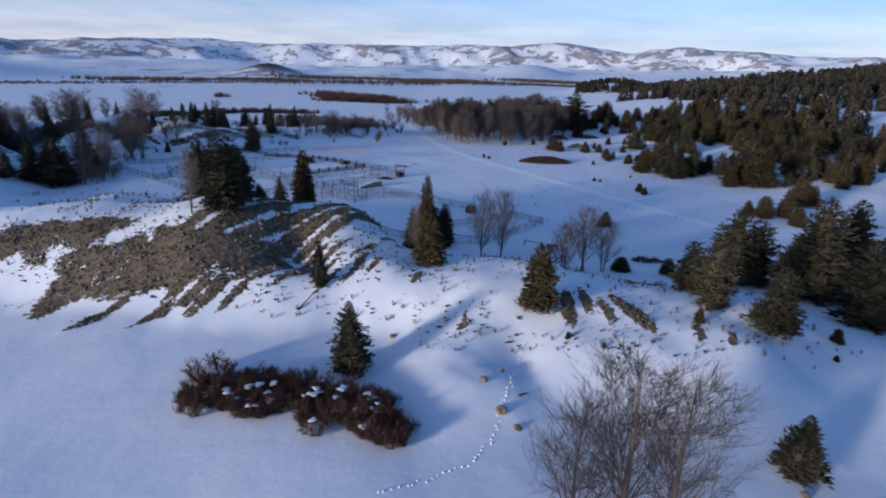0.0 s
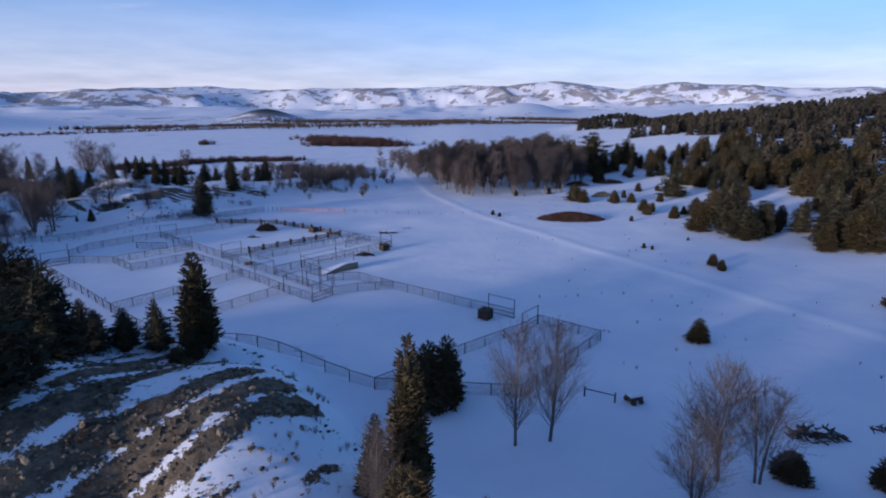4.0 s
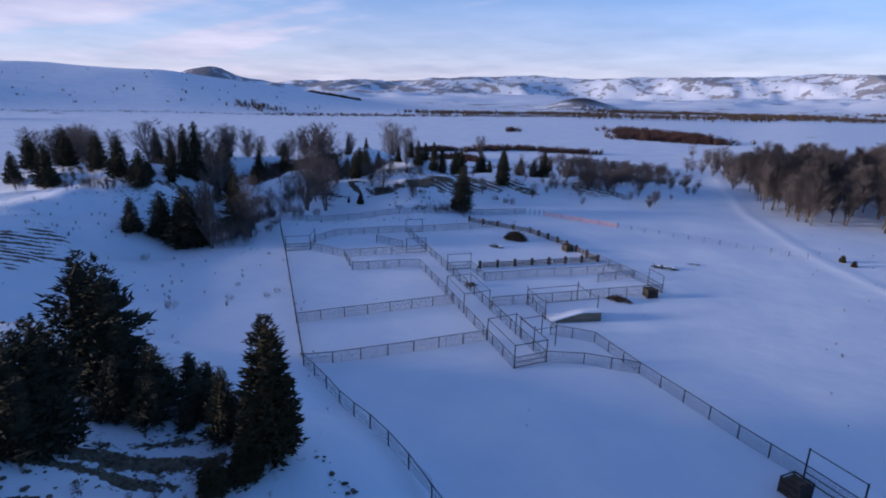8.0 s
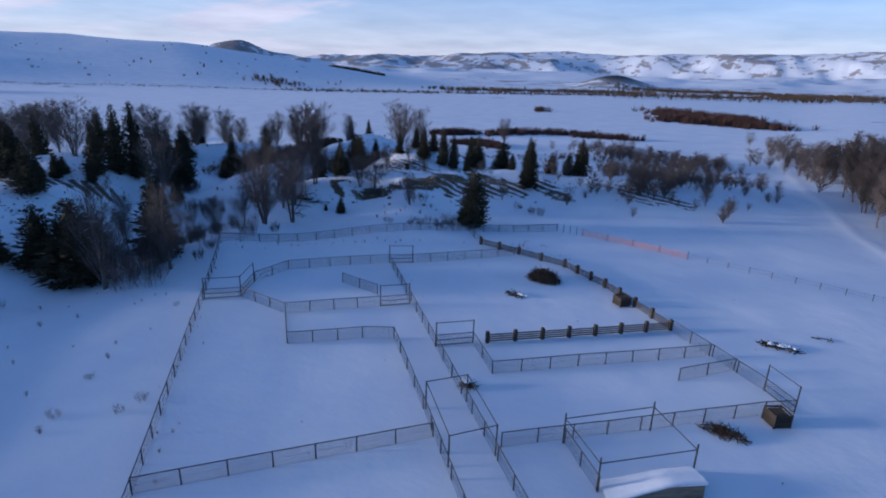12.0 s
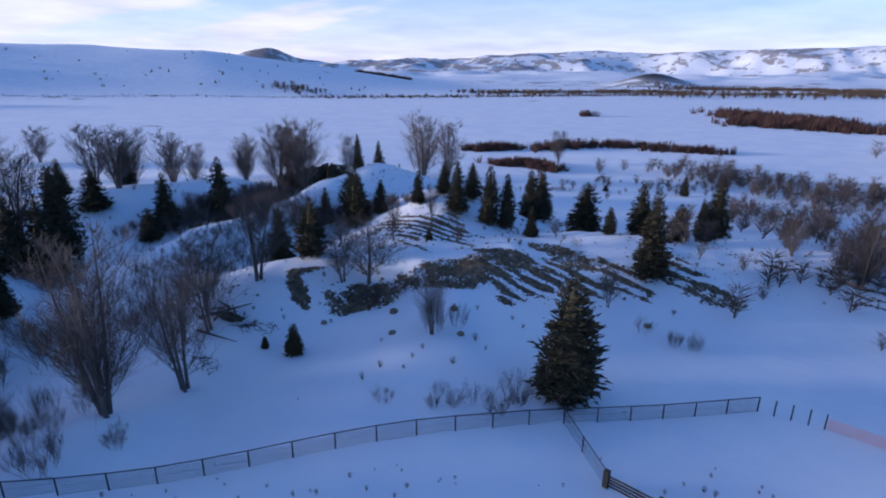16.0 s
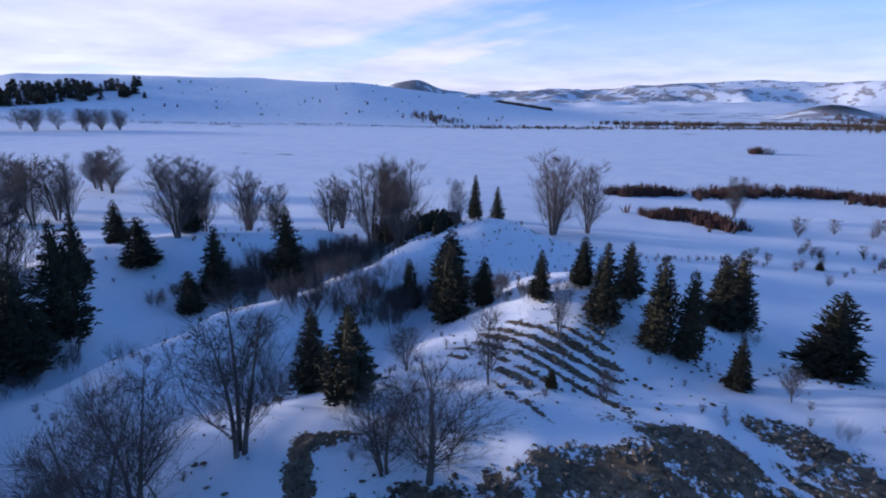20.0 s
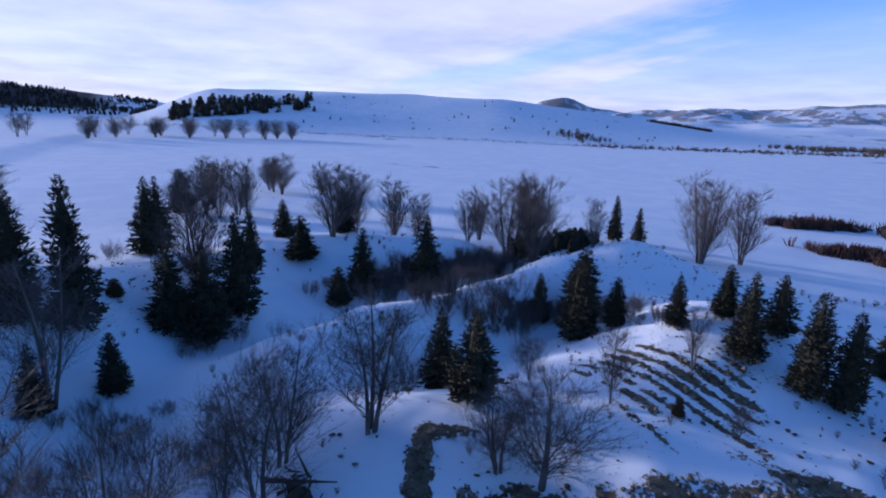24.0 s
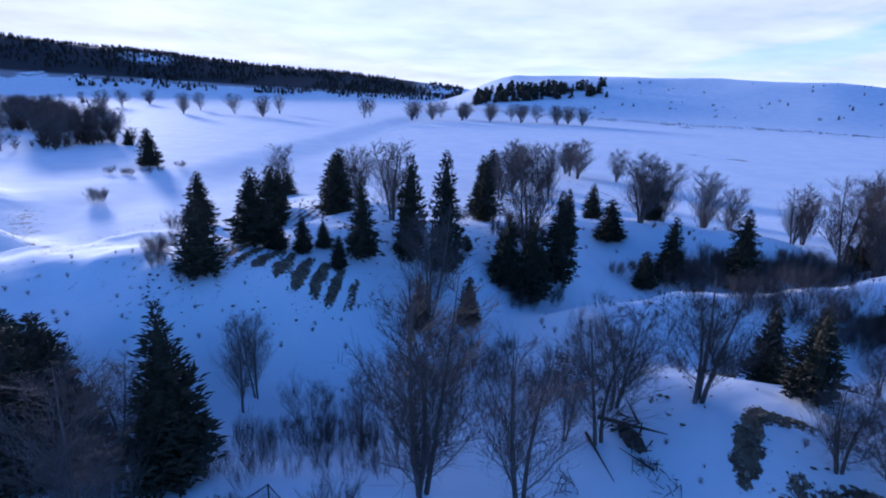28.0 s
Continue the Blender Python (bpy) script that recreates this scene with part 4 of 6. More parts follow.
WILLOWS_WEST = [
    (-107.1, 148.2, 3.0, 1.12), (-93.0, 150.7, 2.5, 0.80), (-93.0, 152.7, 2.7, 0.74), (-93.1, 154.7, 2.9, 0.68), (-93.2, 156.9, 2.7, 0.71),
    (-93.3, 158.9, 2.7, 0.63), (-91.8, 147.6, 3.3, 0.75), (-106.1, 155.1, 2.7, 1.20), (-106.8, 151.2, 2.2, 1.17), (-146.3, 194.0, 4.3, 1.40),
    (-144.7, 198.4, 5.2, 1.33), (-127.4, 199.8, 5.1, 1.71), (-127.2, 204.4, 4.2, 2.00), (-127.0, 209.5, 3.9, 1.80), (-121.3, 176.8, 2.5, 1.33),
    (-117.2, 215.1, 4.5, 1.33), (-121.8, 206.1, 4.5, 1.50), (-117.3, 189.9, 5.3, 1.38), (-122.7, 189.0, 2.8, 1.50), (-110.6, 161.9, 5.1, 1.20),
    (-111.2, 156.6, 5.0, 1.10), (-108.0, 166.1, 4.6, 1.11), (-105.4, 147.7, 5.2, 1.17), (-104.8, 168.5, 4.0, 1.08), (-105.2, 164.0, 3.1, 1.00),
    (-109.1, 170.8, 3.4, 1.38), (-114.8, 174.2, 4.4, 1.22),
]
WILLOWS_NORTH = [
    (-68.3, 182.6, 2.8, 1.49), (-76.4, 174.8, 1.7, 1.36), (-73.4, 178.6, 1.6, 1.33), (-71.0, 179.2, 2.5, 0.96), (-80.0, 186.1, 5.0, 0.50),
    (-63.9, 201.5, 2.3, 1.14), (-60.7, 201.5, 1.6, 1.20), (-59.0, 201.5, 1.8, 1.00), (-60.7, 201.2, 2.1, 1.00), (-58.8, 201.6, 2.5, 0.83),
    (-77.2, 213.1, 1.9, 1.11), (-90.9, 232.0, 2.0, 1.33), (-79.9, 185.7, 3.7, 0.89), (-78.6, 188.1, 2.7, 1.00),
]
MORE_SPRUCES = [
    (-155.1, 162.7, 11.5, 1.11), (-150.8, 176.4, 9.8, 0.93), (-154.3, 126.2, 8.0, 1.35), (-144.2, 129.0, 10.4, 1.35), (-241.8, 164.2, 13.1, 1.34),
    (-153.1, 137.7, 9.4, 1.35), (-142.2, 139.8, 9.5, 1.19), (-113.7, 133.8, 8.2, 1.35), (-146.9, 192.4, 10.7, 1.08), (-124.4, 217.1, 9.2, 1.35),
    (-67.6, 225.6, 5.5, 1.35), (-65.3, 230.7, 5.9, 1.19),
]
MORE_COTTONWOODS = [
    (-219.0, 166.6, 15.0, 1.07), (-280.7, 194.9, 13.1, 1.29), (-168.3, 197.0, 12.4, 0.85), (-146.8, 223.5, 16.2, 0.89), (-156.6, 215.3, 10.2, 0.84),
    (-142.2, 232.7, 9.1, 0.71), (-259.8, 172.6, 14.7, 1.23), (-151.2, 140.9, 9.2, 1.03), (-137.1, 149.8, 11.3, 1.35), (-142.0, 169.4, 13.9, 1.10),
    (-161.3, 191.0, 11.6, 1.33), (-91.9, 159.9, 15.0, 0.82), (-87.8, 131.1, 15.0, 0.60), (-134.6, 325.7, 11.6, 0.83),
    (-273.7, 196.8, 15.0, 1.33), (-269.9, 210.5, 12.1, 1.11), (-54.1, 229.5, 5.5, 1.11), (-46.3, 226.3, 9.7, 0.81), (-41.6, 249.9, 7.0, 1.14),
    (-237.1, 170.6, 15.0, 1.30), (-233.6, 179.3, 15.0, 1.12), (-175.6, 227.7, 10.5, 0.89), (-174.7, 240.2, 13.7, 0.89),
]
THICKETS = [
    (-177.3, 74.3, 4.2, 1.35), (-179.6, 73.0, 4.0, 1.35), (-220.4, 46.8, 3.5, 1.35), (-222.0, 50.4, 2.9, 1.35), (-220.5, 53.0, 3.1, 1.35),
    (-225.3, 55.5, 3.5, 1.35), (-232.2, 55.8, 2.6, 1.35), (-243.1, 56.3, 3.6, 1.35), (-145.1, 192.3, 4.6, 1.11), (-144.8, 196.5, 2.8, 1.11),
    (-146.1, 199.7, 2.9, 1.26), (-127.6, 194.2, 2.1, 0.89), (-146.2, 204.1, 3.9, 1.32), (-130.4, 198.4, 3.2, 1.06), (-131.8, 202.9, 4.3, 1.25),
    (-147.3, 216.8, 5.2, 0.89), (-149.8, 199.2, 4.4, 1.06), (-149.9, 203.9, 3.9, 1.09), (-149.5, 205.6, 2.8, 1.01), (-149.2, 210.7, 3.2, 1.31),
    (-149.8, 214.9, 3.4, 1.02), (-121.2, 201.7, 2.2, 0.91), (-121.7, 202.7, 3.7, 1.20), (-123.2, 209.1, 2.5, 1.16), (-123.1, 211.3, 2.3, 0.92),
    (-120.3, 218.0, 2.9, 1.25), (-112.7, 212.1, 2.4, 1.28), (-109.5, 212.2, 2.1, 1.23), (-108.0, 213.9, 2.0, 1.19), (-106.2, 212.6, 2.4, 1.01),
    (-112.5, 157.8, 2.3, 0.73), (-113.4, 162.1, 2.6, 0.91), (-111.4, 164.4, 2.0, 0.92), (-107.0, 168.5, 3.0, 0.96), (-106.6, 170.5, 3.0, 0.95),
    (-118.9, 155.1, 1.4, 1.21), (-118.2, 157.7, 2.0, 0.98), (-119.4, 159.9, 2.5, 1.09), (-118.2, 162.6, 1.6, 0.90), (-117.4, 165.9, 2.3, 1.20),
    (-129.3, 167.9, 3.4, 0.97), (-131.4, 169.6, 2.6, 1.21), (-135.5, 173.2, 3.7, 1.22), (-148.5, 159.1, 3.2, 1.04), (-143.6, 164.6, 2.9, 0.90),
    (-148.0, 164.7, 2.2, 0.88), (-145.4, 168.0, 2.3, 1.00), (-147.3, 168.5, 3.0, 1.31), (-146.4, 170.9, 3.4, 1.16), (-149.3, 173.3, 2.9, 1.27),
    (-103.1, 147.0, 2.5, 1.13), (-103.7, 149.8, 3.2, 0.93), (-99.8, 149.8, 2.5, 1.11), (-100.7, 151.9, 3.1, 1.25), (-95.1, 152.0, 1.9, 1.26),
    (-98.2, 154.8, 2.4, 0.94), (-94.6, 155.8, 1.9, 1.22), (-116.7, 161.0, 3.8, 1.04), (-114.6, 163.4, 3.9, 1.26), (-147.2, 184.5, 2.7, 1.28),
    (-148.2, 187.5, 2.8, 1.26), (-150.9, 194.3, 3.6, 1.15), (-149.2, 200.7, 4.0, 1.00), (-126.2, 194.2, 3.6, 1.20), (-124.6, 195.5, 5.4, 1.25),
    (-123.5, 197.4, 6.2, 1.17), (-122.4, 200.3, 4.9, 1.11), (-91.6, 186.3, 1.8, 0.89), (-90.1, 187.3, 3.1, 1.09), (-88.1, 189.8, 2.9, 0.99),
    (-68.5, 277.1, 4.1, 1.27), (-64.8, 272.0, 5.6, 0.90), (-60.7, 268.7, 4.6, 0.88), (-57.3, 265.6, 4.0, 0.95), (-57.6, 269.5, 2.9, 1.01),
    (-50.9, 237.7, 2.3, 1.19), (-47.5, 236.0, 2.5, 1.14), (-47.2, 228.0, 6.0, 1.05), (-44.7, 229.6, 5.0, 1.15), (-42.8, 236.2, 5.9, 1.00),
    (-41.3, 237.5, 4.3, 1.04), (-40.0, 242.0, 5.5, 1.17), (-38.7, 250.2, 4.0, 1.07), (-72.8, 176.7, 1.4, 1.14), (-71.6, 178.0, 1.8, 1.00),
    (-68.5, 179.9, 2.5, 1.26), (-67.8, 181.8, 2.1, 0.91), (-91.7, 135.2, 5.0, 0.92), (-89.3, 139.3, 6.7, 1.02), (-93.2, 144.9, 3.3, 0.93),
    (-93.6, 148.2, 3.3, 1.03), (-133.6, 119.5, 3.8, 1.06), (-145.6, 128.2, 3.5, 1.16), (-125.1, 124.8, 2.7, 0.99), (-119.4, 125.6, 2.7, 1.19),
    (-117.7, 126.3, 3.7, 1.14), (-114.9, 128.1, 3.1, 0.93), (-112.6, 132.5, 2.4, 1.18), (-89.4, 154.6, 3.4, 1.31), (-88.2, 159.0, 2.4, 0.93),
    (-85.5, 132.2, 5.5, 1.12), (-83.8, 134.9, 5.4, 1.24), (-87.0, 144.0, 2.4, 0.88), (-89.0, 147.5, 2.5, 1.13), (-147.0, 198.2, 3.7, 1.28),
    (-120.5, 204.8, 3.7, 1.18), (-93.6, 136.0, 5.5, 1.04), (-93.2, 138.8, 5.2, 1.10), (-109.2, 181.5, 2.1, 1.12), (-111.0, 186.6, 3.7, 1.05),
]
FIELD_TREES = [
    (-785.6, -297.4, 15.0, 1.35), (-581.0, -133.8, 15.0, 0.94), (-663.6, -160.9, 15.0, 1.11), (-615.0, -99.0, 15.0, 1.35), (-581.9, -55.4, 15.0, 1.19),
    (-650.6, -65.2, 15.0, 1.00), (-661.4, 31.3, 15.0, 0.96), (-689.7, 78.8, 15.0, 1.14), (-761.9, 99.0, 15.0, 1.35), (-738.0, 132.0, 15.0, 1.35),
    (-734.1, 162.6, 15.0, 1.30), (-738.7, 186.2, 15.0, 1.25), (-717.9, 198.6, 15.0, 1.26), (-715.6, 214.7, 15.0, 1.35), (-704.2, 232.9, 15.0, 1.35),
    (-702.2, 248.4, 15.0, 1.25), (-689.0, 262.1, 15.0, 1.14), (-677.5, -263.2, 15.0, 1.33), (-597.6, -229.4, 15.0, 1.21), (-633.3, 31.3, 15.0, 1.04),
    (-654.7, 77.9, 15.0, 1.35), (-690.4, 95.8, 15.0, 1.35), (-699.2, 129.5, 15.0, 1.21), (-693.9, 160.7, 15.0, 1.23), (-694.8, 195.8, 15.0, 1.35),
    (-679.1, 233.9, 15.0, 1.35),
]
WEST_WOODS = [
    (-280.0, -20.3, 15.0, 0.87), (-290.7, -22.3, 15.0, 1.02),
    (-303.1, -24.0, 15.0, 0.95), (-304.2, -20.1, 15.0, 0.79), (-311.6, -17.0, 14.9, 0.85), (-356.6, -107.6, 15.0, 0.85), (-348.3, -88.4, 15.0, 0.82),
    (-355.3, -86.7, 15.0, 0.99), (-353.9, -76.7, 15.0, 0.80), (-367.4, -79.6, 15.0, 0.81), (-383.6, -81.8, 15.0, 0.81), (-382.4, -73.6, 15.0, 0.89),
    (-429.4, -170.5, 15.0, 0.77), (-447.8, -173.2, 15.0, 0.83), (-439.3, -151.8, 15.0, 0.81), (-427.2, -127.9, 15.0, 0.90), (-492.0, -157.6, 15.0, 0.85),
    (-510.1, -163.4, 15.0, 0.89), (-484.7, -229.1, 15.0, 0.92), (-502.9, -231.2, 15.0, 0.85), (-537.3, -238.5, 15.0, 0.74), (-585.4, -262.5, 15.0, 0.74),
    (-727.0, -349.8, 15.0, 0.84),
]
SLOPE_PINES = [
    (46.1, 267.3, 10.9, 1.33), (52.4, 292.8, 8.5, 1.35), (55.0, 284.6, 13.5, 1.08), (63.7, 274.8, 8.5, 1.35), (67.2, 280.6, 10.9, 1.35),
    (73.7, 283.7, 13.2, 0.77), (75.9, 267.9, 11.5, 0.98), (81.7, 284.5, 12.8, 0.80), (86.8, 287.9, 7.2, 1.35), (83.8, 267.2, 8.1, 1.26),
    (90.1, 283.4, 7.6, 1.33), (88.8, 268.9, 8.4, 1.35), (92.6, 264.0, 11.5, 0.86), (98.2, 275.0, 7.0, 1.35), (69.6, 300.3, 8.3, 1.35),
    (71.5, 289.0, 7.1, 1.35), (82.4, 308.7, 8.0, 1.35), (84.6, 302.5, 10.9, 1.27), (89.2, 305.3, 6.7, 1.35), (88.0, 297.4, 7.6, 1.35),
    (94.5, 298.1, 6.8, 1.35), (103.5, 308.6, 8.6, 1.23), (104.8, 295.2, 8.1, 1.35), (109.2, 302.6, 10.7, 0.88), (112.6, 305.8, 7.1, 1.35),
    (113.8, 295.1, 7.4, 1.28), (122.3, 307.5, 10.5, 1.34), (120.6, 296.9, 7.7, 1.35), (122.2, 289.0, 6.2, 1.35), (134.5, 307.7, 10.6, 1.14),
    (136.1, 301.4, 8.7, 1.29), (133.4, 289.8, 8.5, 1.35), (141.5, 298.4, 10.4, 1.30), (141.6, 288.9, 9.3, 0.90), (89.0, 244.5, 7.4, 1.35),
    (94.7, 254.8, 10.8, 1.35), (99.3, 258.8, 8.7, 1.35), (91.3, 238.7, 9.5, 1.35), (99.9, 251.3, 8.4, 1.35), (97.7, 243.2, 11.7, 1.13),
    (108.7, 261.7, 8.6, 1.35), (98.6, 236.1, 6.3, 1.35), (108.7, 253.9, 10.5, 1.29), (106.3, 244.0, 11.2, 1.31), (114.1, 251.9, 6.9, 1.35),
    (114.8, 245.7, 11.5, 0.86), (108.5, 230.7, 6.9, 1.35), (118.9, 316.6, 9.1, 1.07), (131.4, 321.8, 11.9, 0.81), (129.9, 305.4, 9.5, 1.04),
    (144.6, 332.1, 9.3, 1.35), (136.5, 314.2, 9.7, 1.35), (143.5, 315.8, 10.3, 1.34), (159.3, 344.0, 9.1, 1.35), (152.1, 324.9, 7.9, 1.35),
    (157.0, 331.2, 7.5, 1.35), (169.0, 337.6, 8.8, 1.35), (69.7, 183.2, 9.0, 1.30), (74.8, 188.4, 7.6, 1.25), (69.6, 176.6, 5.7, 1.35),
    (76.7, 181.8, 9.6, 1.14), (84.1, 176.8, 7.4, 1.21), (85.3, 170.8, 7.6, 1.35), (87.9, 166.1, 5.9, 1.35), (96.3, 174.4, 6.7, 1.35),
    (91.9, 160.6, 8.6, 0.99), (100.8, 171.5, 5.7, 1.35), (104.6, 164.9, 7.2, 1.35), (100.1, 156.1, 6.4, 1.30), (93.0, 231.6, 6.5, 1.35),
    (96.3, 225.4, 9.6, 1.21), (118.0, 242.4, 10.3, 1.21), (117.0, 232.0, 7.6, 1.35), (119.2, 226.8, 6.8, 1.35), (113.9, 214.2, 7.6, 1.35),
    (129.5, 231.5, 9.4, 1.14), (120.1, 214.5, 9.9, 1.35), (127.5, 216.8, 9.4, 1.25), (135.4, 227.5, 6.5, 1.35), (133.9, 219.7, 10.6, 1.17),
    (140.7, 223.0, 6.8, 1.35), (131.9, 207.6, 8.3, 1.14), (136.6, 209.5, 8.3, 1.35), (61.8, 172.6, 8.0, 1.35), (74.9, 166.7, 8.8, 1.04),
    (107.3, 161.0, 9.3, 1.04), (113.0, 164.2, 6.6, 1.35), (111.8, 158.4, 6.3, 1.25), (109.1, 150.0, 6.8, 1.01), (117.8, 156.1, 8.0, 1.08),
    (124.3, 161.7, 8.0, 1.34), (95.7, 152.7, 5.9, 1.35), (52.8, 78.6, 6.5, 1.25), (52.1, 72.4, 6.1, 1.35), (52.5, 64.2, 5.1, 1.35),
    (111.2, 198.8, 8.3, 1.14), (120.1, 207.3, 6.9, 1.35), (129.2, 221.6, 12.4, 0.80), (127.9, 202.0, 6.6, 1.35), (135.5, 202.0, 10.7, 1.14),
    (142.7, 205.9, 6.3, 1.35), (141.6, 196.3, 10.6, 1.12), (152.6, 208.3, 9.0, 1.35), (150.0, 203.5, 7.7, 1.35), (148.2, 197.0, 9.2, 1.35),
]
SLOPE_BUSHES = [
    (42.3, 220.7, 5.2, 1.20), (61.2, 257.7, 4.5, 1.20), (53.1, 212.9, 4.3, 1.20), (59.5, 197.6, 3.0, 1.20), (62.6, 189.3, 3.4, 1.20),
    (68.2, 214.5, 2.9, 1.20), (59.3, 222.9, 2.8, 1.20), (49.2, 184.2, 1.6, 1.20), (42.0, 154.2, 1.3, 1.20), (43.3, 152.9, 1.1, 1.20),
    (54.6, 161.8, 0.9, 1.20), (67.6, 162.2, 2.5, 1.20), (68.8, 190.5, 4.8, 1.20), (71.5, 187.8, 4.1, 1.20), (66.8, 193.3, 2.6, 1.20),
    (23.8, 227.2, 2.2, 1.20), (36.0, 232.0, 2.6, 1.20), (41.8, 244.0, 3.9, 1.20), (59.1, 257.2, 4.9, 1.20), (75.4, 272.3, 3.0, 1.20),
    (13.0, 191.8, 1.5, 1.20), (14.6, 189.4, 1.3, 1.20), (68.1, 234.8, 3.3, 1.20), (74.8, 234.6, 2.5, 1.20), (89.8, 243.3, 4.1, 1.20),
    (92.0, 237.8, 3.6, 1.20), (74.6, 177.4, 3.6, 1.20), (74.8, 172.4, 3.7, 1.20), (83.8, 209.8, 4.7, 1.20), (80.3, 195.5, 3.7, 1.20),
    (43.8, 214.8, 4.3, 1.20), (56.5, 193.1, 3.5, 1.20), (61.8, 187.9, 3.1, 1.20), (50.4, 137.4, 1.7, 1.20), (74.4, 169.4, 5.9, 1.20),
    (80.0, 172.1, 4.3, 1.20), (79.3, 152.5, 6.3, 1.20), (66.8, 118.7, 3.6, 1.20), (69.7, 117.4, 5.0, 1.20), (75.0, 118.1, 5.7, 1.20),
    (73.2, 110.9, 4.3, 1.20), (25.3, 50.0, 1.6, 1.20), (38.4, 48.8, 1.5, 1.20), (36.6, 46.0, 0.7, 1.20), (14.9, 45.8, 0.7, 1.20),
    (12.0, 47.6, 0.8, 1.20),
]
WEED_SHRUBS = [
    (-65.6, 119.5, 1.0, 1.10), (-58.1, 118.5, 1.1, 1.10), (-58.1, 120.4, 1.2, 1.10), (-92.5, 120.9, 1.9, 1.10), (-66.7, 109.4, 2.0, 1.10), (-46.2, 108.3, 0.8, 1.10), (-41.7, 104.5, 0.8, 1.10), (-61.7, 115.1, 1.3, 1.10), (-47.1, 111.3, 0.6, 1.10), (-93.4, 127.3, 1.0, 1.10), (-74.3, 133.1, 0.9, 1.10), (-55.1, 102.8, 0.7, 1.10), (-40.6, 108.3, 0.7, 1.10),
]
FOOTPATH = [(7.9, 48.2), (7.5, 46.4), (6.2, 42.6), (4.5, 36.7), (2.5, 32.7), (-1.3, 30.6), (-4.2, 29.3)]

# ---- planting ----
plant(SPIRE, "spruce_tree", "tall narrow dark green spruce on a snowy slope", "tree", SPIRES, "spruces on the stony hill")
plant(SPRUCE[1:2] + PINE, "spruce_tree", "dark green spruce standing in snow beside the stony hill", "tree", SOUTH_SPRUCES, "spruces on the stony hill")
plant(JUNIPER, "juniper_tree", "brownish green bushy juniper tree on a snowy slope", "tree", SOUTH_JUNIPERS, "junipers")
plant(SPRUCE, "spruce_tree", "dark green cone-shaped spruce on the snowy mounds", "tree", NORTH_SPRUCES_A + NORTH_SPRUCES_B, "spruces on the mounds")
plant(SPRUCE[:2], "spruce_tree", "dark spruce on a mound at the edge of the field", "tree", FAR_PAIR, "spruces on the mounds")
plant(SPRUCE, "spruce_tree", "dark green spruce on the terraced snowy hill", "tree", WEST_SPRUCES, "spruces on the terraced hill")
plant(PINE + SPRUCE[:2], "pine_tree", "dense dark green pine at the foot of the wooded slope", "tree", EAST_SPRUCES, "pines on the wooded slope")
plant(JUNIPER, "juniper_bush", "low brownish green juniper bush in snow", "bush", LOW_JUNIPERS, "junipers")
plant_bare(COTTONWOOD, "cottonwood_tree", "leafless grey cottonwood with fine bare twigs", "tree", [(x, y, h, 0.8 * min(b, 1.05)) for x, y, h, b in COTTONWOODS_WEST], "cottonwoods")
plant_bare(SPARSE, "cottonwood_tree", "slim pale leafless cottonwood with sparse twigs", "tree", [(x, y, h, 0.85 * b) for x, y, h, b in COTTONWOODS_SOUTH], "cottonwoods")
plant_bare(SPARSE, "bare_tree", "slender leafless grey tree standing in snow", "tree", THIN_TREES, "bare trees")
plant_bare(WILLOW, "willow_shrub", "leafless brown willow thicket in the snowy hollow", "shrub", WILLOWS_WEST, "willows")
plant_bare(WILLOW, "willow_shrub", "small leafless brown shrub on the snowy mounds", "shrub", WILLOWS_NORTH, "willows")

plant(SPRUCE, "spruce_tree", "dense dark green spruce among leafless trees", "tree", MORE_SPRUCES, "spruces on the mounds")
plant_bare(COTTONWOOD, "cottonwood_tree", "leafless grey-brown cottonwood with a rounded crown", "tree", [(x, y, h, 0.8 * min(b, 1.05)) for x, y, h, b in MORE_COTTONWOODS], "cottonwoods")
plant_bare(BROWN_WILLOW, "willow_shrub", "dense dark leafless willow in a snowy hollow", "shrub", THICKETS, "willows")

plant_bare(WILLOW, "willow_shrub", "small brown weedy shrub on open snow beside the pens", "shrub", WEED_SHRUBS, "willows")
plant_bare(SPARSE[:1], "bare_tree", "tall leafless pale grey tree with fine upright twigs", "tree", NEAR_TREES, "bare trees")


def footprints():
    """A line of trodden snow down the slope."""
    s, rnd = Soup(), random.Random(9)
    for (ax, ay), (bx, by) in zip(FOOTPATH, FOOTPATH[1:]):
        count = int(math.hypot(bx - ax, by - ay) / 0.45)
        for k in range(count):
            x, y = ax + (bx - ax) * k / count + rnd.gauss(0, 0.12), ay + (by - ay) * k / count + rnd.gauss(0, 0.12)
            z, r = z_at(x, y), rnd.uniform(0.1, 0.2)
            ring = [(x + r * math.cos(t) * rnd.uniform(0.8, 1.2), y + r * math.sin(t) * rnd.uniform(0.8, 1.2), z - 0.03) for t in np.arange(0, 6.2, 0.9)]
            s.add(ring + [(x, y, z + 0.09)], [(n, (n + 1) % len(ring), len(ring)) for n in range(len(ring))])
    tagged(new("footprints", s.mesh("footprints", SNOW_CAP)), "line of footprints trodden into the snowy slope", "footprints", kind="stuff")


footprints()

# tall brown brush behind the dike and the mound, thin stems in the near hollow
brush_rnd = random.Random(12)


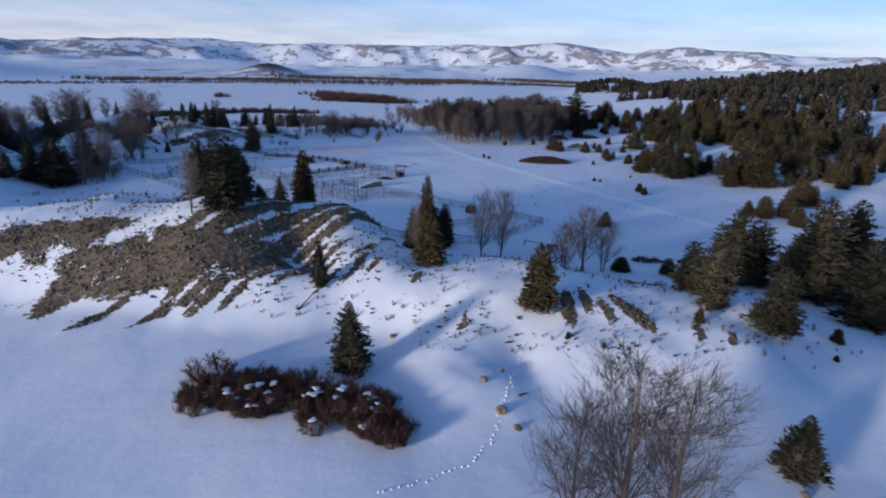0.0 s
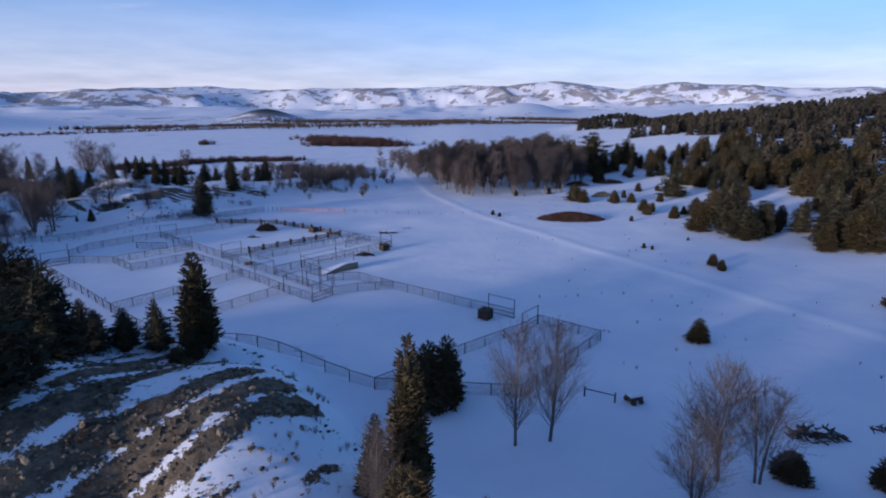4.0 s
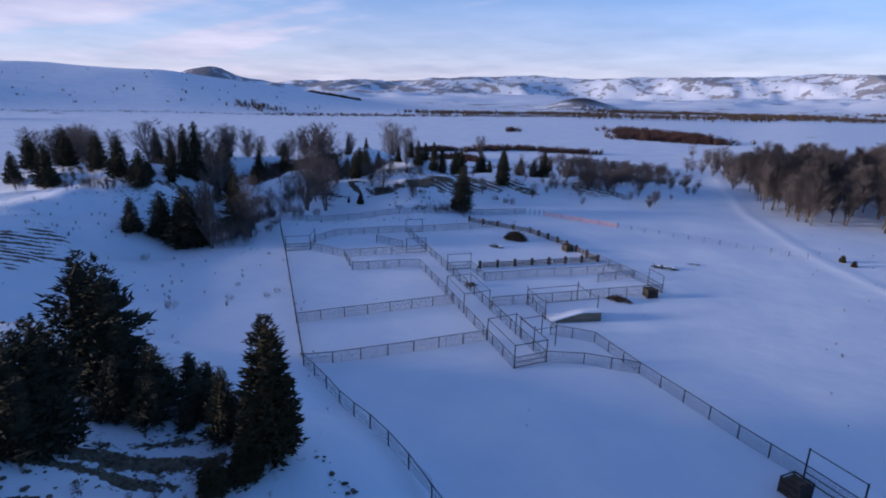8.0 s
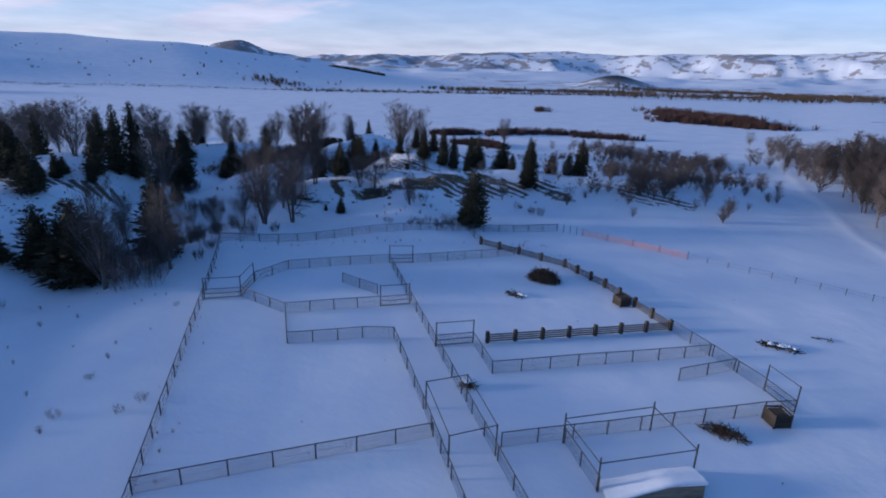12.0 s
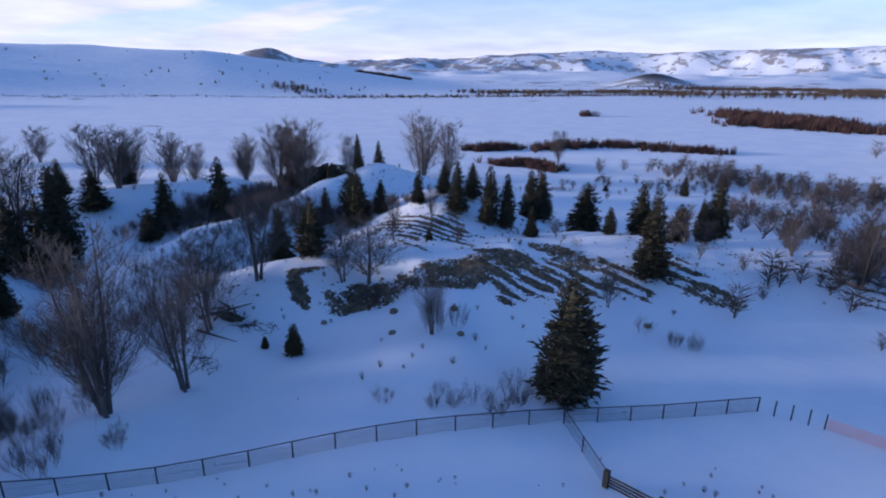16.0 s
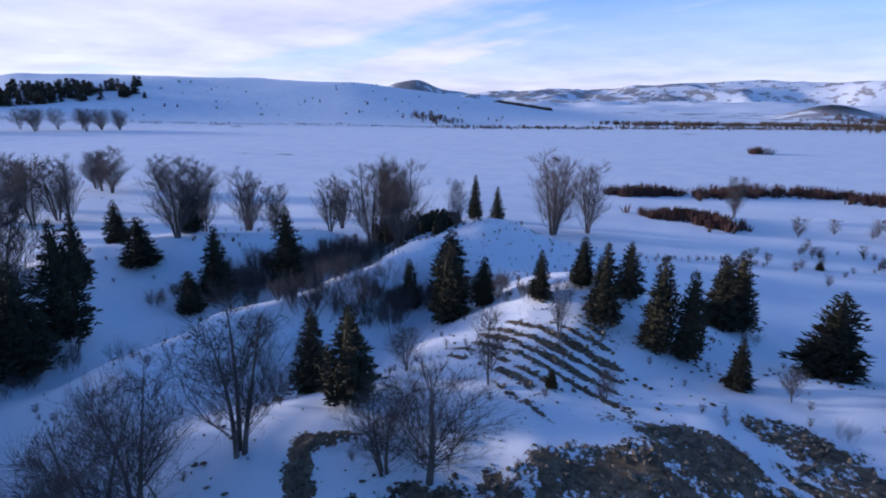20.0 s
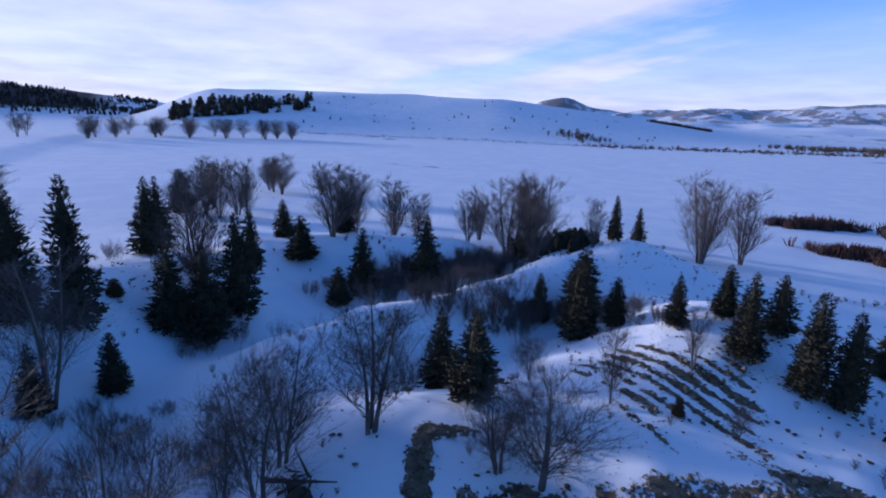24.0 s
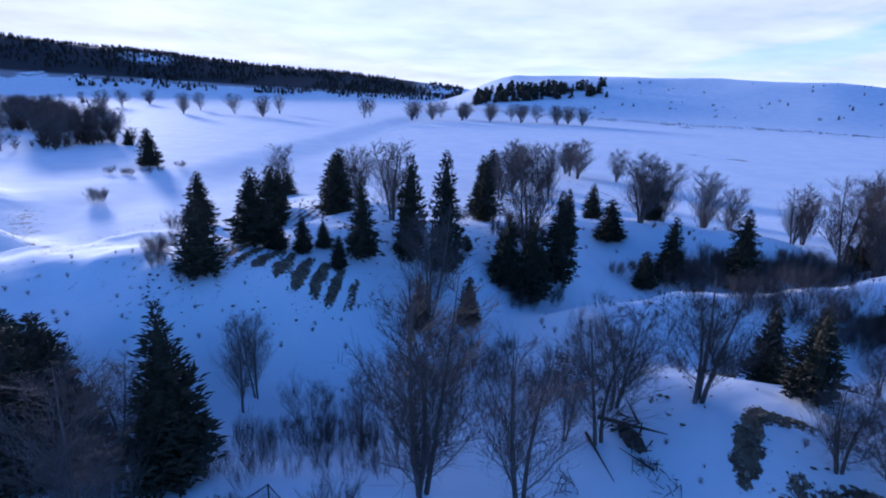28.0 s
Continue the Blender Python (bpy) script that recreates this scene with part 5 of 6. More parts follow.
def brush_row(line, count, wide, low, high, broad):
    out = []
    for n in range(count):
        k = (n + brush_rnd.random()) / count * (len(line) - 1)
        i = min(int(k), len(line) - 2)
        (ax, ay), (bx, by) = line[i], line[i + 1]
        out.append((ax + (bx - ax) * (k - i) + brush_rnd.gauss(0, wide), ay + (by - ay) * (k - i) + brush_rnd.gauss(0, wide), brush_rnd.uniform(low, high), broad * brush_rnd.uniform(0.85, 1.15)))
    return out


plant_bare(BROWN_WILLOW, "willow_shrub", "tall dense brown leafless brush in a snowy hollow", "shrub",
           brush_row([(-146, 192), (-147, 206), (-146, 218)], 40, 1.6, 3.0, 5.2, 0.95) + brush_row([(-123.5, 203), (-123, 213)], 16, 1.0, 2.6, 4.2, 0.95)
           + brush_row([(-121, 220), (-113, 214)], 10, 0.9, 2.2, 3.4, 0.95), "willows")
plant_bare(WILLOW, "willow_shrub", "slim upright leafless stems crowded in a snowy hollow", "shrub", brush_row([(-99.5, 143), (-98.5, 158)], 20, 0.9, 2.6, 4.4, 0.62), "willows")

# grove of leafless trees beside the trail
grove_rnd = random.Random(5)
grove = []
while len(grove) < 260:
    u, v = grove_rnd.random(), grove_rnd.random() ** 0.8
    x = -24 + 80 * u
    front = 226 + 38 * max(0, (x - 30) / 24) ** 1.5
    y = front + 105 * v ** 1.3
    if x < np.interp(y, [193, 232, 270, 360], [8, -6, -14, -28]) + 7:
        continue
    grove.append((x, y + 7 * math.sin(x * 0.45) * (1 - v), grove_rnd.uniform(9, 16), grove_rnd.uniform(0.4, 0.72)))
plant_bare(ASPEN, "grove_tree", "tall leafless grey-brown tree in a dense grove", "tree", grove, "grove beside the trail")

# pines and junipers on the near part of the wooded slope
plant(PINE + JUNIPER, "pine_tree", "dark brownish green pine in the woods on the snowy slope", "tree", [(x, y, (0.72 + 0.5 * ((7 * x + 3 * y) % 1)) * h, (0.8 + 0.35 * ((3 * x + 5 * y) % 1)) * b) for x, y, h, b in SLOPE_PINES], "pines on the wooded slope")
wood_rnd = random.Random(31)
wood_edge = []
while len(wood_edge) < 110:
    x, y = wood_rnd.uniform(84, 190), wood_rnd.uniform(110, 290)
    if math.degrees(math.atan2(x, y - 56)) > 27 and vnoise(np.array([x / 26.0]), np.array([y / 26.0]))[0] > 0.4:
        wood_edge.append((x, y, wood_rnd.uniform(4, 12), wood_rnd.uniform(0.9, 1.5)))
plant(PINE + JUNIPER[:1], "pine_tree", "dark green pine among others on the wooded snowy slope", "tree", wood_edge, "pines on the wooded slope")
plant(JUNIPER, "juniper_bush", "dark round juniper bush on the open snowy slope", "bush", SLOPE_BUSHES, "junipers")


def low_conifer(rnd, high):
    """A small far conifer: whorls of drooping blades round a core."""
    s = Soup()
    wide = high * rnd.uniform(0.2, 0.32)
    for n in range(7):
        k = n / 7
        rr = wide * (1 - k) ** 0.55 * rnd.uniform(0.8, 1.15) + 0.1
        z = high * (0.08 + 0.9 * k)
        for b in range(6):
            t = 6.283 * (b + rnd.random()) / 6
            c, w = math.cos(t), math.sin(t)
            s.add([(0.1 * c, 0.1 * w, z + high * 0.09), (rr * math.cos(t - 0.5), rr * math.sin(t - 0.5), z - 0.1 * high * rnd.random()),
                   (rr * math.cos(t + 0.5), rr * math.sin(t + 0.5), z - 0.1 * high * rnd.random())], [(0, 1, 2)])
    s.tube((0, 0, -0.5), (0, 0, high * 0.9), wide * 0.3, 0.03, 5)
    return s


def low_bare(rnd, high):
    """A small far leafless tree or shrub: stem and blades of twigs."""
    s = Soup()
    s.tube((0, 0, -0.4), (0, 0, high * 0.6), high * 0.016 + 0.03, high * 0.008, 3)
    for n in range(64):
        k = rnd.uniform(0.05, 0.75)
        t, e = rnd.random() * 6.283, rnd.uniform(0.15, 0.42)
        p = np.array([0.05 * high * math.cos(t), 0.05 * high * math.sin(t), high * k])
        q = p + np.array([e * high * math.cos(t) * 0.9, e * high * math.sin(t) * 0.9, high * rnd.uniform(0.15, 0.4) * (1.1 - k)])
        s.tube(p, q, 0.011 * high, 0.003 * high, 3)
    return s


def stuff(name, label, category, makers, rows, mat, kind="stuff"):
    """Many far plants joined in one mesh; rows of x, y, height."""
    rnd = random.Random(len(rows))
    s = Soup()
    tall = ground(np.array([q[0] for q in rows]), np.array([q[1] for q in rows]))
    for (x, y, high), z in zip(rows, tall.tolist()):
        m = makers[rnd.randrange(len(makers))]
        t = rnd.random() * 6.283
        c, w = math.cos(t), math.sin(t)
        s.add([(x + high * (c * a - w * b), y + high * (w * a + c * b), z + high * h) for a, b, h in m.v], m.f)
    tagged(new(name, s.mesh(name, mat)), label, category, kind=kind)


def low_bush(rnd):
    """A far leafless bush: a tuft of stems."""
    s = Soup()
    for n in range(14):
        t, e = rnd.random() * 6.283, rnd.uniform(0.1, 0.75)
        s.tube((0.2 * math.cos(t), 0.2 * math.sin(t), -0.1), (e * math.cos(t), e * math.sin(t), rnd.uniform(0.5, 1.0) * (1.1 - 0.5 * e)), 0.05, 0.015, 3)
    return s


far_rnd = random.Random(12)
FAR_BUSH = [low_bush(far_rnd) for _ in range(6)]
FAR_CONIFER = [low_conifer(far_rnd, 1.0) for _ in range(5)]
FAR_BARE = [low_bare(far_rnd, 1.0) for _ in range(5)]


def scatter(count, area, low, high, keep):
    out, tries = [], 0
    while len(out) < count and tries < count * 60:
        tries += 1
        x, y = far_rnd.uniform(area[0], area[1]), far_rnd.uniform(area[2], area[3])
        if keep(x, y):
            out.append((x, y, far_rnd.uniform(low, high)))
    return out


def bearing(x, y):
    return math.degrees(math.atan2(-(x + 40), y - 130)), math.hypot(x + 40, y - 130)


def in_slope_wood(x, y):
    a, r = bearing(x, y)
    a5, r5 = math.degrees(math.atan2(x, y - 56)), math.hypot(x, y - 56)
    clear = float(fbm(np.array([x / 52.0]), np.array([y / 52.0]), 2)[0])
    edge = float(vnoise(np.array([x / 33.0 + 5]), np.array([y / 33.0]))[0])
    return a5 > 17 + 12 * edge and r5 > 215 + 120 * edge and clear > 0.38


def in_low_wood(x, y):
    a, r = math.degrees(math.atan2(x, y - 56)), math.hypot(x, y - 56)
    return 13.5 < a < 22 and 740 < r < 930 and float(vnoise(np.array([x / 40.0]), np.array([y / 40.0]))[0]) > 0.32


stuff("slope_woods", "dense dark green pine woods on a snowy slope", "woods", FAR_CONIFER, scatter(3200, (70, 600, 60, 760), 4, 12, in_slope_wood), WOOD_NEEDLES)
stuff("low_woods", "dark band of pines on a low rise", "woods", FAR_CONIFER, scatter(420, (130, 420, 690, 1010), 5, 10, in_low_wood), WOOD_NEEDLES)
stuff("ridge_woods", "dark pine woods on the long snowy ridge", "woods", FAR_CONIFER, scatter(2600, (-2050, -1150, -1500, 200), 6, 12, lambda x, y: 92 < bearing(x, y)[0] < 146 and 1430 < bearing(x, y)[1] < 2150 and vnoise(np.array([x / 90.0]), np.array([y / 90.0]))[0] > 0.3), WOOD_NEEDLES)
stuff("knoll_pines", "dark pines on a snowy knoll", "woods", FAR_CONIFER, scatter(190, (-1105, -985, 130, 360), 7, 20, lambda x, y: vnoise(np.array([x / 18.0]), np.array([y / 18.0]))[0] > (0.3 if y < 290 else 0.72)), WOOD_NEEDLES)


def along(line, count, wide, low, high):
    out = []
    total = [math.hypot(b[0] - a[0], b[1] - a[1]) for a, b in zip(line, line[1:])]
    for _ in range(count):
        d = far_rnd.random() * sum(total)
        for (a, b), n in zip(zip(line, line[1:]), total):
            if d <= n:
                k = d / n
                out.append((a[0] + (b[0] - a[0]) * k + far_rnd.gauss(0, wide), a[1] + (b[1] - a[1]) * k + far_rnd.gauss(0, wide), far_rnd.uniform(low, high)))
                break
            d -= n
    return out


RIVER = [(-1000, 60), (-870, 200), (-800, 310), (-713, 437), (-600, 588), (-466, 819), (-325, 1085), (-131, 1350), (160, 1300)]
stuff("river_brush", "brown leafless brush along the far river", "brush", FAR_BUSH, along(RIVER, 2300, 6, 0.5, 1.6) + along(RIVER[4:], 1100, 16, 1.2, 4.5), BRUSH)
stuff("river_trees", "leafless trees and ranch groves beyond the river", "woods", FAR_BARE, along([(-330, 1000), (-230, 1090), (-60, 1230), (80, 1250)], 240, 40, 7, 14) + along([(-725, 640), (-640, 630)], 60, 12, 6, 10), BRUSH)
plant_bare(SPARSE[1:] + COTTONWOOD[1:2], "field_tree", "rounded leafless tree in a row across the snowy field", "tree", [(x, y, 1.35 * h, 0.85 * b) for x, y, h, b in FIELD_TREES], "trees across the field")
plant_bare(COTTONWOOD + SPARSE, "field_tree", "leafless brown tree in dense woods at the field's edge", "tree", WEST_WOODS, "woods at the field's edge")
wood_row = [(x, y, h, 0.9) for x, y, h in along([(-272, -46), (-318, -28), (-360, -92), (-440, -165), (-520, -235)], 44, 11, 11, 17)]
plant_bare(COTTONWOOD + SPARSE, "field_tree", "tall leafless brown tree crowded at the field's edge", "tree", wood_row, "woods at the field's edge")
stuff("west_woods", "dense leafless undergrowth at the edge of the field", "woods", FAR_BARE, [(x + far_rnd.gauss(0, 5), y + far_rnd.gauss(0, 5), far_rnd.uniform(3, 9)) for x, y, _, _ in WEST_WOODS for _ in range(11)], BRUSH)
stuff("foothill_brush", "dark brush and groves on the foothills", "brush", FAR_BUSH,
      along([(-560, 900), (-430, 1150), (-330, 1250)], 500, 30, 3, 8) + along([(-420, 1500), (-200, 1700), (60, 1650)], 900, 45, 4, 9)
      + along([(-120, 1480), (140, 1430), (330, 1340)], 700, 20, 3, 8) + along([(-985, 1060), (-900, 1120)], 200, 9, 4, 9) + along([(200, 1900), (420, 1750)], 400, 40, 5, 10), BRUSH)
stuff("red_willow_band", "reddish brown leafless willow band on the snowy field", "brush", FAR_BUSH,
      along([(-178, 334), (-166, 348)], 160, 2.5, 2.0, 4) + along([(-158, 352), (-150, 376), (-137, 388), (-117, 390), (-96, 392)], 420, 3.4, 0.8, 4.2)
      + along([(-148, 308), (-139, 314), (-128, 306)], 240, 2.5, 1.8, 3.6) + along([(-143, 670), (-104, 580), (-78, 560), (-84, 640)], 560, 13, 2.0, 7)
      + along([(-114, 552), (-75, 556), (-48, 545)], 400, 9, 3.5, 7) + along([(-227, 550), (-222, 552)], 14, 3, 4, 6), RED_TWIGS)
stuff("mound_brush", "thin brown leafless brush over the low mounds", "brush", FAR_BARE,
      along([(-60, 224), (-45, 232), (-30, 250), (-40, 275), (-70, 268)], 170, 7, 1.6, 5.5) + along([(-54, 300), (-78, 330), (-100, 335)], 120, 9, 3, 6), TWIGS)
stuff("flat_brush", "thin brown leafless brush on the snowy flats", "brush", FAR_BARE,
      along([(-124, 257), (-116, 268), (-108, 276)], 46, 1.6, 0.5, 1.5) + along([(-104, 280), (-96, 296), (-80, 318)], 60, 6, 1.0, 3.4), BRUSH)
stuff("far_grove", "thin leafless trees beside the far end of the trail", "woods", FAR_BARE,
      along([(-8, 300), (-20, 350), (-30, 410)], 70, 7, 5, 9) + along([(10, 310), (40, 340), (70, 330)], 90, 9, 6, 11) + along([(-45, 300), (-52, 340)], 40, 5, 3, 6), TWIGS)
stuff("juniper_hedge", "dark low junipers behind the mound", "brush", FAR_CONIFER, along([(-155, 224), (-160, 236), (-166, 250)], 85, 1.6, 2.4, 4.0), NEEDLES)
stuff("bench_shrubs", "scattered dark shrubs on the snowy bench", "brush", FAR_BUSH + FAR_CONIFER, scatter(70, (-1150, -640, 250, 800), 1.5, 5.5, lambda x, y: 820 < math.hypot(x + 40, y - 130) < 1200), BRUSH)
stuff("fence_weeds", "thin dry weeds along the fences and across the open snow", "weeds", FAR_BARE,
      along([(-26.5, 98.2), (-58, 123.5), (-90.5, 149.5)], 24, 0.8, 0.15, 0.5) + along([(-90, 150), (-58.7, 178)], 36, 1.0, 0.2, 0.6) + along([(-58, 178), (-44, 185)], 18, 2.0, 0.3, 0.7)
      + scatter(28, (-85, -10, 105, 180), 0.15, 0.3, lambda x, y: y - 98 > -0.8 * (x + 26)) + scatter(150, (0, 70, 95, 215), 0.2, 0.7, lambda x, y: x > 8) + scatter(170, (-120, -55, 85, 150), 0.25, 0.9, lambda x, y: y - 100 < -0.78 * (x + 26) - 4), TWIGS)
stuff("slope_weeds", "dry weed tufts poking through the snow", "weeds", FAR_BARE,
      [(x, y, h) for x, y, h in scatter(700, (-60, 40, 44, 90), 0.25, 0.9, lambda x, y: 3 < z_at(x, y))] + scatter(500, (-165, -40, 125, 240), 0.3, 1.1, lambda x, y: 1.2 < z_at(x, y)), BRUSH)


# thicket of reddish brush under the hill, with snow caught in it
thicket_rows = []
thicket_rnd = random.Random(3)
for _ in range(60):
    u, v = thicket_rnd.random(), thicket_rnd.gauss(0, 0.45)
    thicket_rows.append((-20.5 + 17.5 * u, 41 - 5.0 * u + 2.4 * v, thicket_rnd.uniform(1.3, 2.3), thicket_rnd.uniform(1.7, 2.6)))
plant_bare(DARK_WILLOW, "thicket_shrub", "dense reddish brown leafless shrub holding snow", "shrub", thicket_rows, "thicket under the hill")


def snow_caught():
    """Snow lying in the tops of the thicket, each pad by itself."""
    for n in range(44):
        x, y, high, _ = thicket_rows[thicket_rnd.randrange(len(thicket_rows))]
        k = thicket_rnd.uniform(0.12, 0.34)
        s = Soup()
        for ring, (rr, z) in enumerate(((1.0, -0.04), (0.8, 0.1), (0.4, 0.2))):
            for j in range(9):
                t = 6.283 * j / 9
                w = k * rr * (1 + 0.3 * math.sin(3 * t + n) + 0.15 * thicket_rnd.random())
                s.v.append((1.3 * w * math.cos(t), w * math.sin(t), z * k))
        s.f += [(a * 9 + j, a * 9 + (j + 1) % 9, (a + 1) * 9 + (j + 1) % 9, (a + 1) * 9 + j) for a in range(2) for j in range(9)]
        s.f += [tuple(range(18, 27)), tuple(range(8, -1, -1))]
        thing("snow_pad", "white pad of snow caught in the brown thicket", "snow", (x + thicket_rnd.gauss(0, 0.4), y + thicket_rnd.gauss(0, 0.5), z_at(x, y) + 0.6 * high), thicket_rnd.uniform(0, 360), "snow in the thicket",
              s.mesh("snow_pad", SNOW_CAP, True))


snow_caught()

# ---- stones ----
def scatter_stones():
    rnd = np.random.RandomState(3)
    ico_v = np.array([(0, 0, 1), (0.9, 0, 0.35), (0.28, 0.85, 0.35), (-0.72, 0.52, 0.35), (-0.72, -0.52, 0.35), (0.28, -0.85, 0.35), (0, 0, -0.5)])
    ico_f = [(0, 1, 2), (0, 2, 3), (0, 3, 4), (0, 4, 5), (0, 5, 1), (6, 2, 1), (6, 3, 2), (6, 4, 3), (6, 5, 4), (6, 1, 5)]
    for name, label, (x0, x1, y0, y1), count in (("hill_stones", "brown-grey stones covering the bare hillside", (-62, 30, 44, 92), 6500),
                                                 ("mound_stones", "brown-grey stones in rows on the snowy mounds", (-150, -28, 128, 245), 6500)):
        px, py = rnd.uniform(x0, x1, count * 14), rnd.uniform(y0, y1, count * 14)
        keep = stony(px, py) + 0.7 * (fbm(px / 2.2, py / 2.2, 3) - 0.5) > 0.42 + 0.3 * rnd.rand(len(px))
        px, py = px[keep][:count], py[keep][:count]
        pz = ground(px, py)
        # loose stones strewn thinly over the rest of the slope
        qx, qy = rnd.uniform(x0, x1, 12000), rnd.uniform(y0, y1, 12000)
        qz = ground(qx, qy)
        strewn = (qz > 3.2) & (fbm(qx / 4.0, qy / 4.0, 3) > 0.52)
        px, py, pz = np.append(px, qx[strewn][:2600]), np.append(py, qy[strewn][:2600]), np.append(pz, qz[strewn][:2600])
        s = Soup()
        for x, y, z in zip(px, py, pz):
            k = 0.06 + 0.2 * rnd.rand() ** 2.6
            v = ico_v * (1 + 0.35 * (rnd.rand(7, 1) - 0.5)) * (k * (1 + 0.5 * rnd.rand()), k, k * 0.75)
            t = rnd.rand() * 6.28
            c, w = math.cos(t), math.sin(t)
            s.add(np.stack([x + c * v[:, 0] - w * v[:, 1], y + w * v[:, 0] + c * v[:, 1], z + 0.05 + v[:, 2]], -1).tolist(), ico_f)
        tagged(new(name, s.mesh(name, STONE)), label, "stones", kind="stuff")


scatter_stones()

def lay_stones():
    """The larger stones on the bare patches, each by itself."""
    rnd = np.random.RandomState(8)
    kinds = []
    for n in range(8):
        bm = bmesh.new()
        bmesh.ops.create_icosphere(bm, subdivisions=1, radius=1.0)
        for v in bm.verts:
            v.co *= 0.8 + 0.45 * rnd.rand()
            v.co.z *= 0.65
        me = bpy.data.meshes.new("stone")
        bm.to_mesh(me)
        bm.free()
        me.materials.append(STONE)
        kinds.append(me)
    for (x0, x1, y0, y1), count in (((-50, -8, 52, 80), 300), ((-104, -62, 180, 214), 260)):
        px, py = rnd.uniform(x0, x1, 6000), rnd.uniform(y0, y1, 6000)
        keep = stony(px, py) > 0.45
        px, py = px[keep][:count], py[keep][:count]
        for n, (x, y, z) in enumerate(zip(px, py, ground(px, py))):
            k = 0.11 + 0.16 * rnd.rand() ** 2
            m = Matrix.LocRotScale((x, y, z + 0.12 + 0.2 * k), Euler((rnd.rand(), rnd.rand(), 6.28 * rnd.rand())), (k * (1 + 0.5 * rnd.rand()), k, k))
            part("stone", kinds[n % 8], GROUND, m=m)


# ---- chain-link pens ----
HIGH = 1.35


def post_mesh(high, r=0.058):
    s = Soup()
    s.tube((0, 0, -0.5), (0, 0, high), r, r, 8)
    s.tube((0, 0, high), (0, 0, high + 0.05), r * 1.2, r * 0.5, 8)
    return s.mesh("post", STEEL)


def link_mesh(high=HIGH, gap=0.12, wire=0.010):
    """Woven wire on a unit length of three metres, from the ground to the rail."""
    s = Soup()
    long_ = 3.0
    n = int((long_ + high) / gap)
    for k in range(n + 1):
        for way in (1, -1):
            u0 = k * gap - (high if way > 0 else 0)
            pts = []
            for z in (0.04, high - 0.03):
                pts.append((u0 + way * z, z))
            (ua, za), (ub, zb) = pts
            if (ua < 0 and ub < 0) or (ua > long_ and ub > long_):
                continue

            def clip(u, z, uo, zo):
                if 0 <= u <= long_:
                    return u, z
                e = 0.0 if u < 0 else long_
                return e, z + (zo - z) * (e - u) / (uo - u)

            a, b = clip(ua, za, ub, zb), clip(ub, zb, ua, za)
            w = wire * 0.7
            s.add([(a[0] - w, 0, a[1]), (a[0] + w, 0, a[1]), (b[0] + w, 0, b[1]), (b[0] - w, 0, b[1])], [(0, 1, 2, 3)])
    s.box(0, -0.006, 0.03, long_, 0.006, 0.045)
    s.box(0, -0.006, high * 0.52, long_, 0.006, high * 0.52 + 0.012)
    return s.mesh("wire_mesh", WIRE)


def rail_mesh():
    s = Soup()
    s.tube((0, 0, 0), (1, 0, 0), 0.042, 0.042, 6)
    return s.mesh("top_rail", STEEL)


POST, TALL_POST, LINKS, RAIL = post_mesh(HIGH), post_mesh(2.75, 0.065), link_mesh(), rail_mesh()


def bar(name, a, b, parent, data=RAIL):
    """A rail from a to b, in the parent's own space."""
    a, b = Vector(a), Vector(b)
    d = b - a
    m = Matrix.Translation(a) @ d.to_track_quat("X", "Z").to_matrix().to_4x4() @ Matrix.Diagonal((d.length, 1, 1, 1))
    return part(name, data, parent, m=m)


def fence(line, bay=3.0, label="grey galvanised chain-link fence run in snow"):
    """Posts, top rails and wire along a line of x, y."""
    x0, y0 = line[0]
    z0 = z_at(x0, y0)
    root = thing("chain_link_fence", label, "fence", (x0, y0, z0), group="chain-link pens")
    for n, ((ax, ay), (bx, by)) in enumerate(zip(line, line[1:])):
        long_ = math.hypot(bx - ax, by - ay)
        count = max(1, round(long_ / bay))
        pts = []
        for k in range(count + 1):
            x, y = ax + (bx - ax) * k / count, ay + (by - ay) * k / count
            pts.append(Vector((x - x0, y - y0, z_at(x, y) - z0)))
        for k, p in enumerate(pts):
            if n == 0 or k:
                part("post", POST, root, m=Matrix.Translation(p))
        for a, b in zip(pts, pts[1:]):
            up = Vector((0, 0, HIGH))
            bar("top_rail", a + up, b + up, root)
            d = b - a
            m = Matrix.Translation(a) @ Matrix.Rotation(math.atan2(d.y, d.x), 4, "Z") @ Matrix.Diagonal((math.hypot(d.x, d.y) / 3.0, 1, 1, 1))
            part("wire_mesh", LINKS, root, m=m)
    return root


def gate(a, b, high=2.7, leaf=True, label="tall steel gate frame with a closed wire gate"):
    """Two tall posts, a bar over the opening and a wire leaf in it."""
    z = z_at(*a)
    root = thing("gate", label, "gate", (*a, z), group="pen gates")
    d = Vector((b[0] - a[0], b[1] - a[1], z_at(*b) - z))
    for p in (Vector(), d):
        part("gate_post", TALL_POST, root, m=Matrix.Translation(p))
    up = Vector((0, 0, high))
    bar("crossbar", up, d + up, root)
    if leaf:
        for h in (0.12, 0.7, 1.3):
            bar("gate_rail", Vector((0, 0, h)), d + Vector((0, 0, h)), root)
        m = Matrix.Rotation(math.atan2(d.y, d.x), 4, "Z") @ Matrix.Diagonal((math.hypot(d.x, d.y) / 3.0, 1, 1, 1))
        part("wire_mesh", LINKS, root, m=m)
    return root


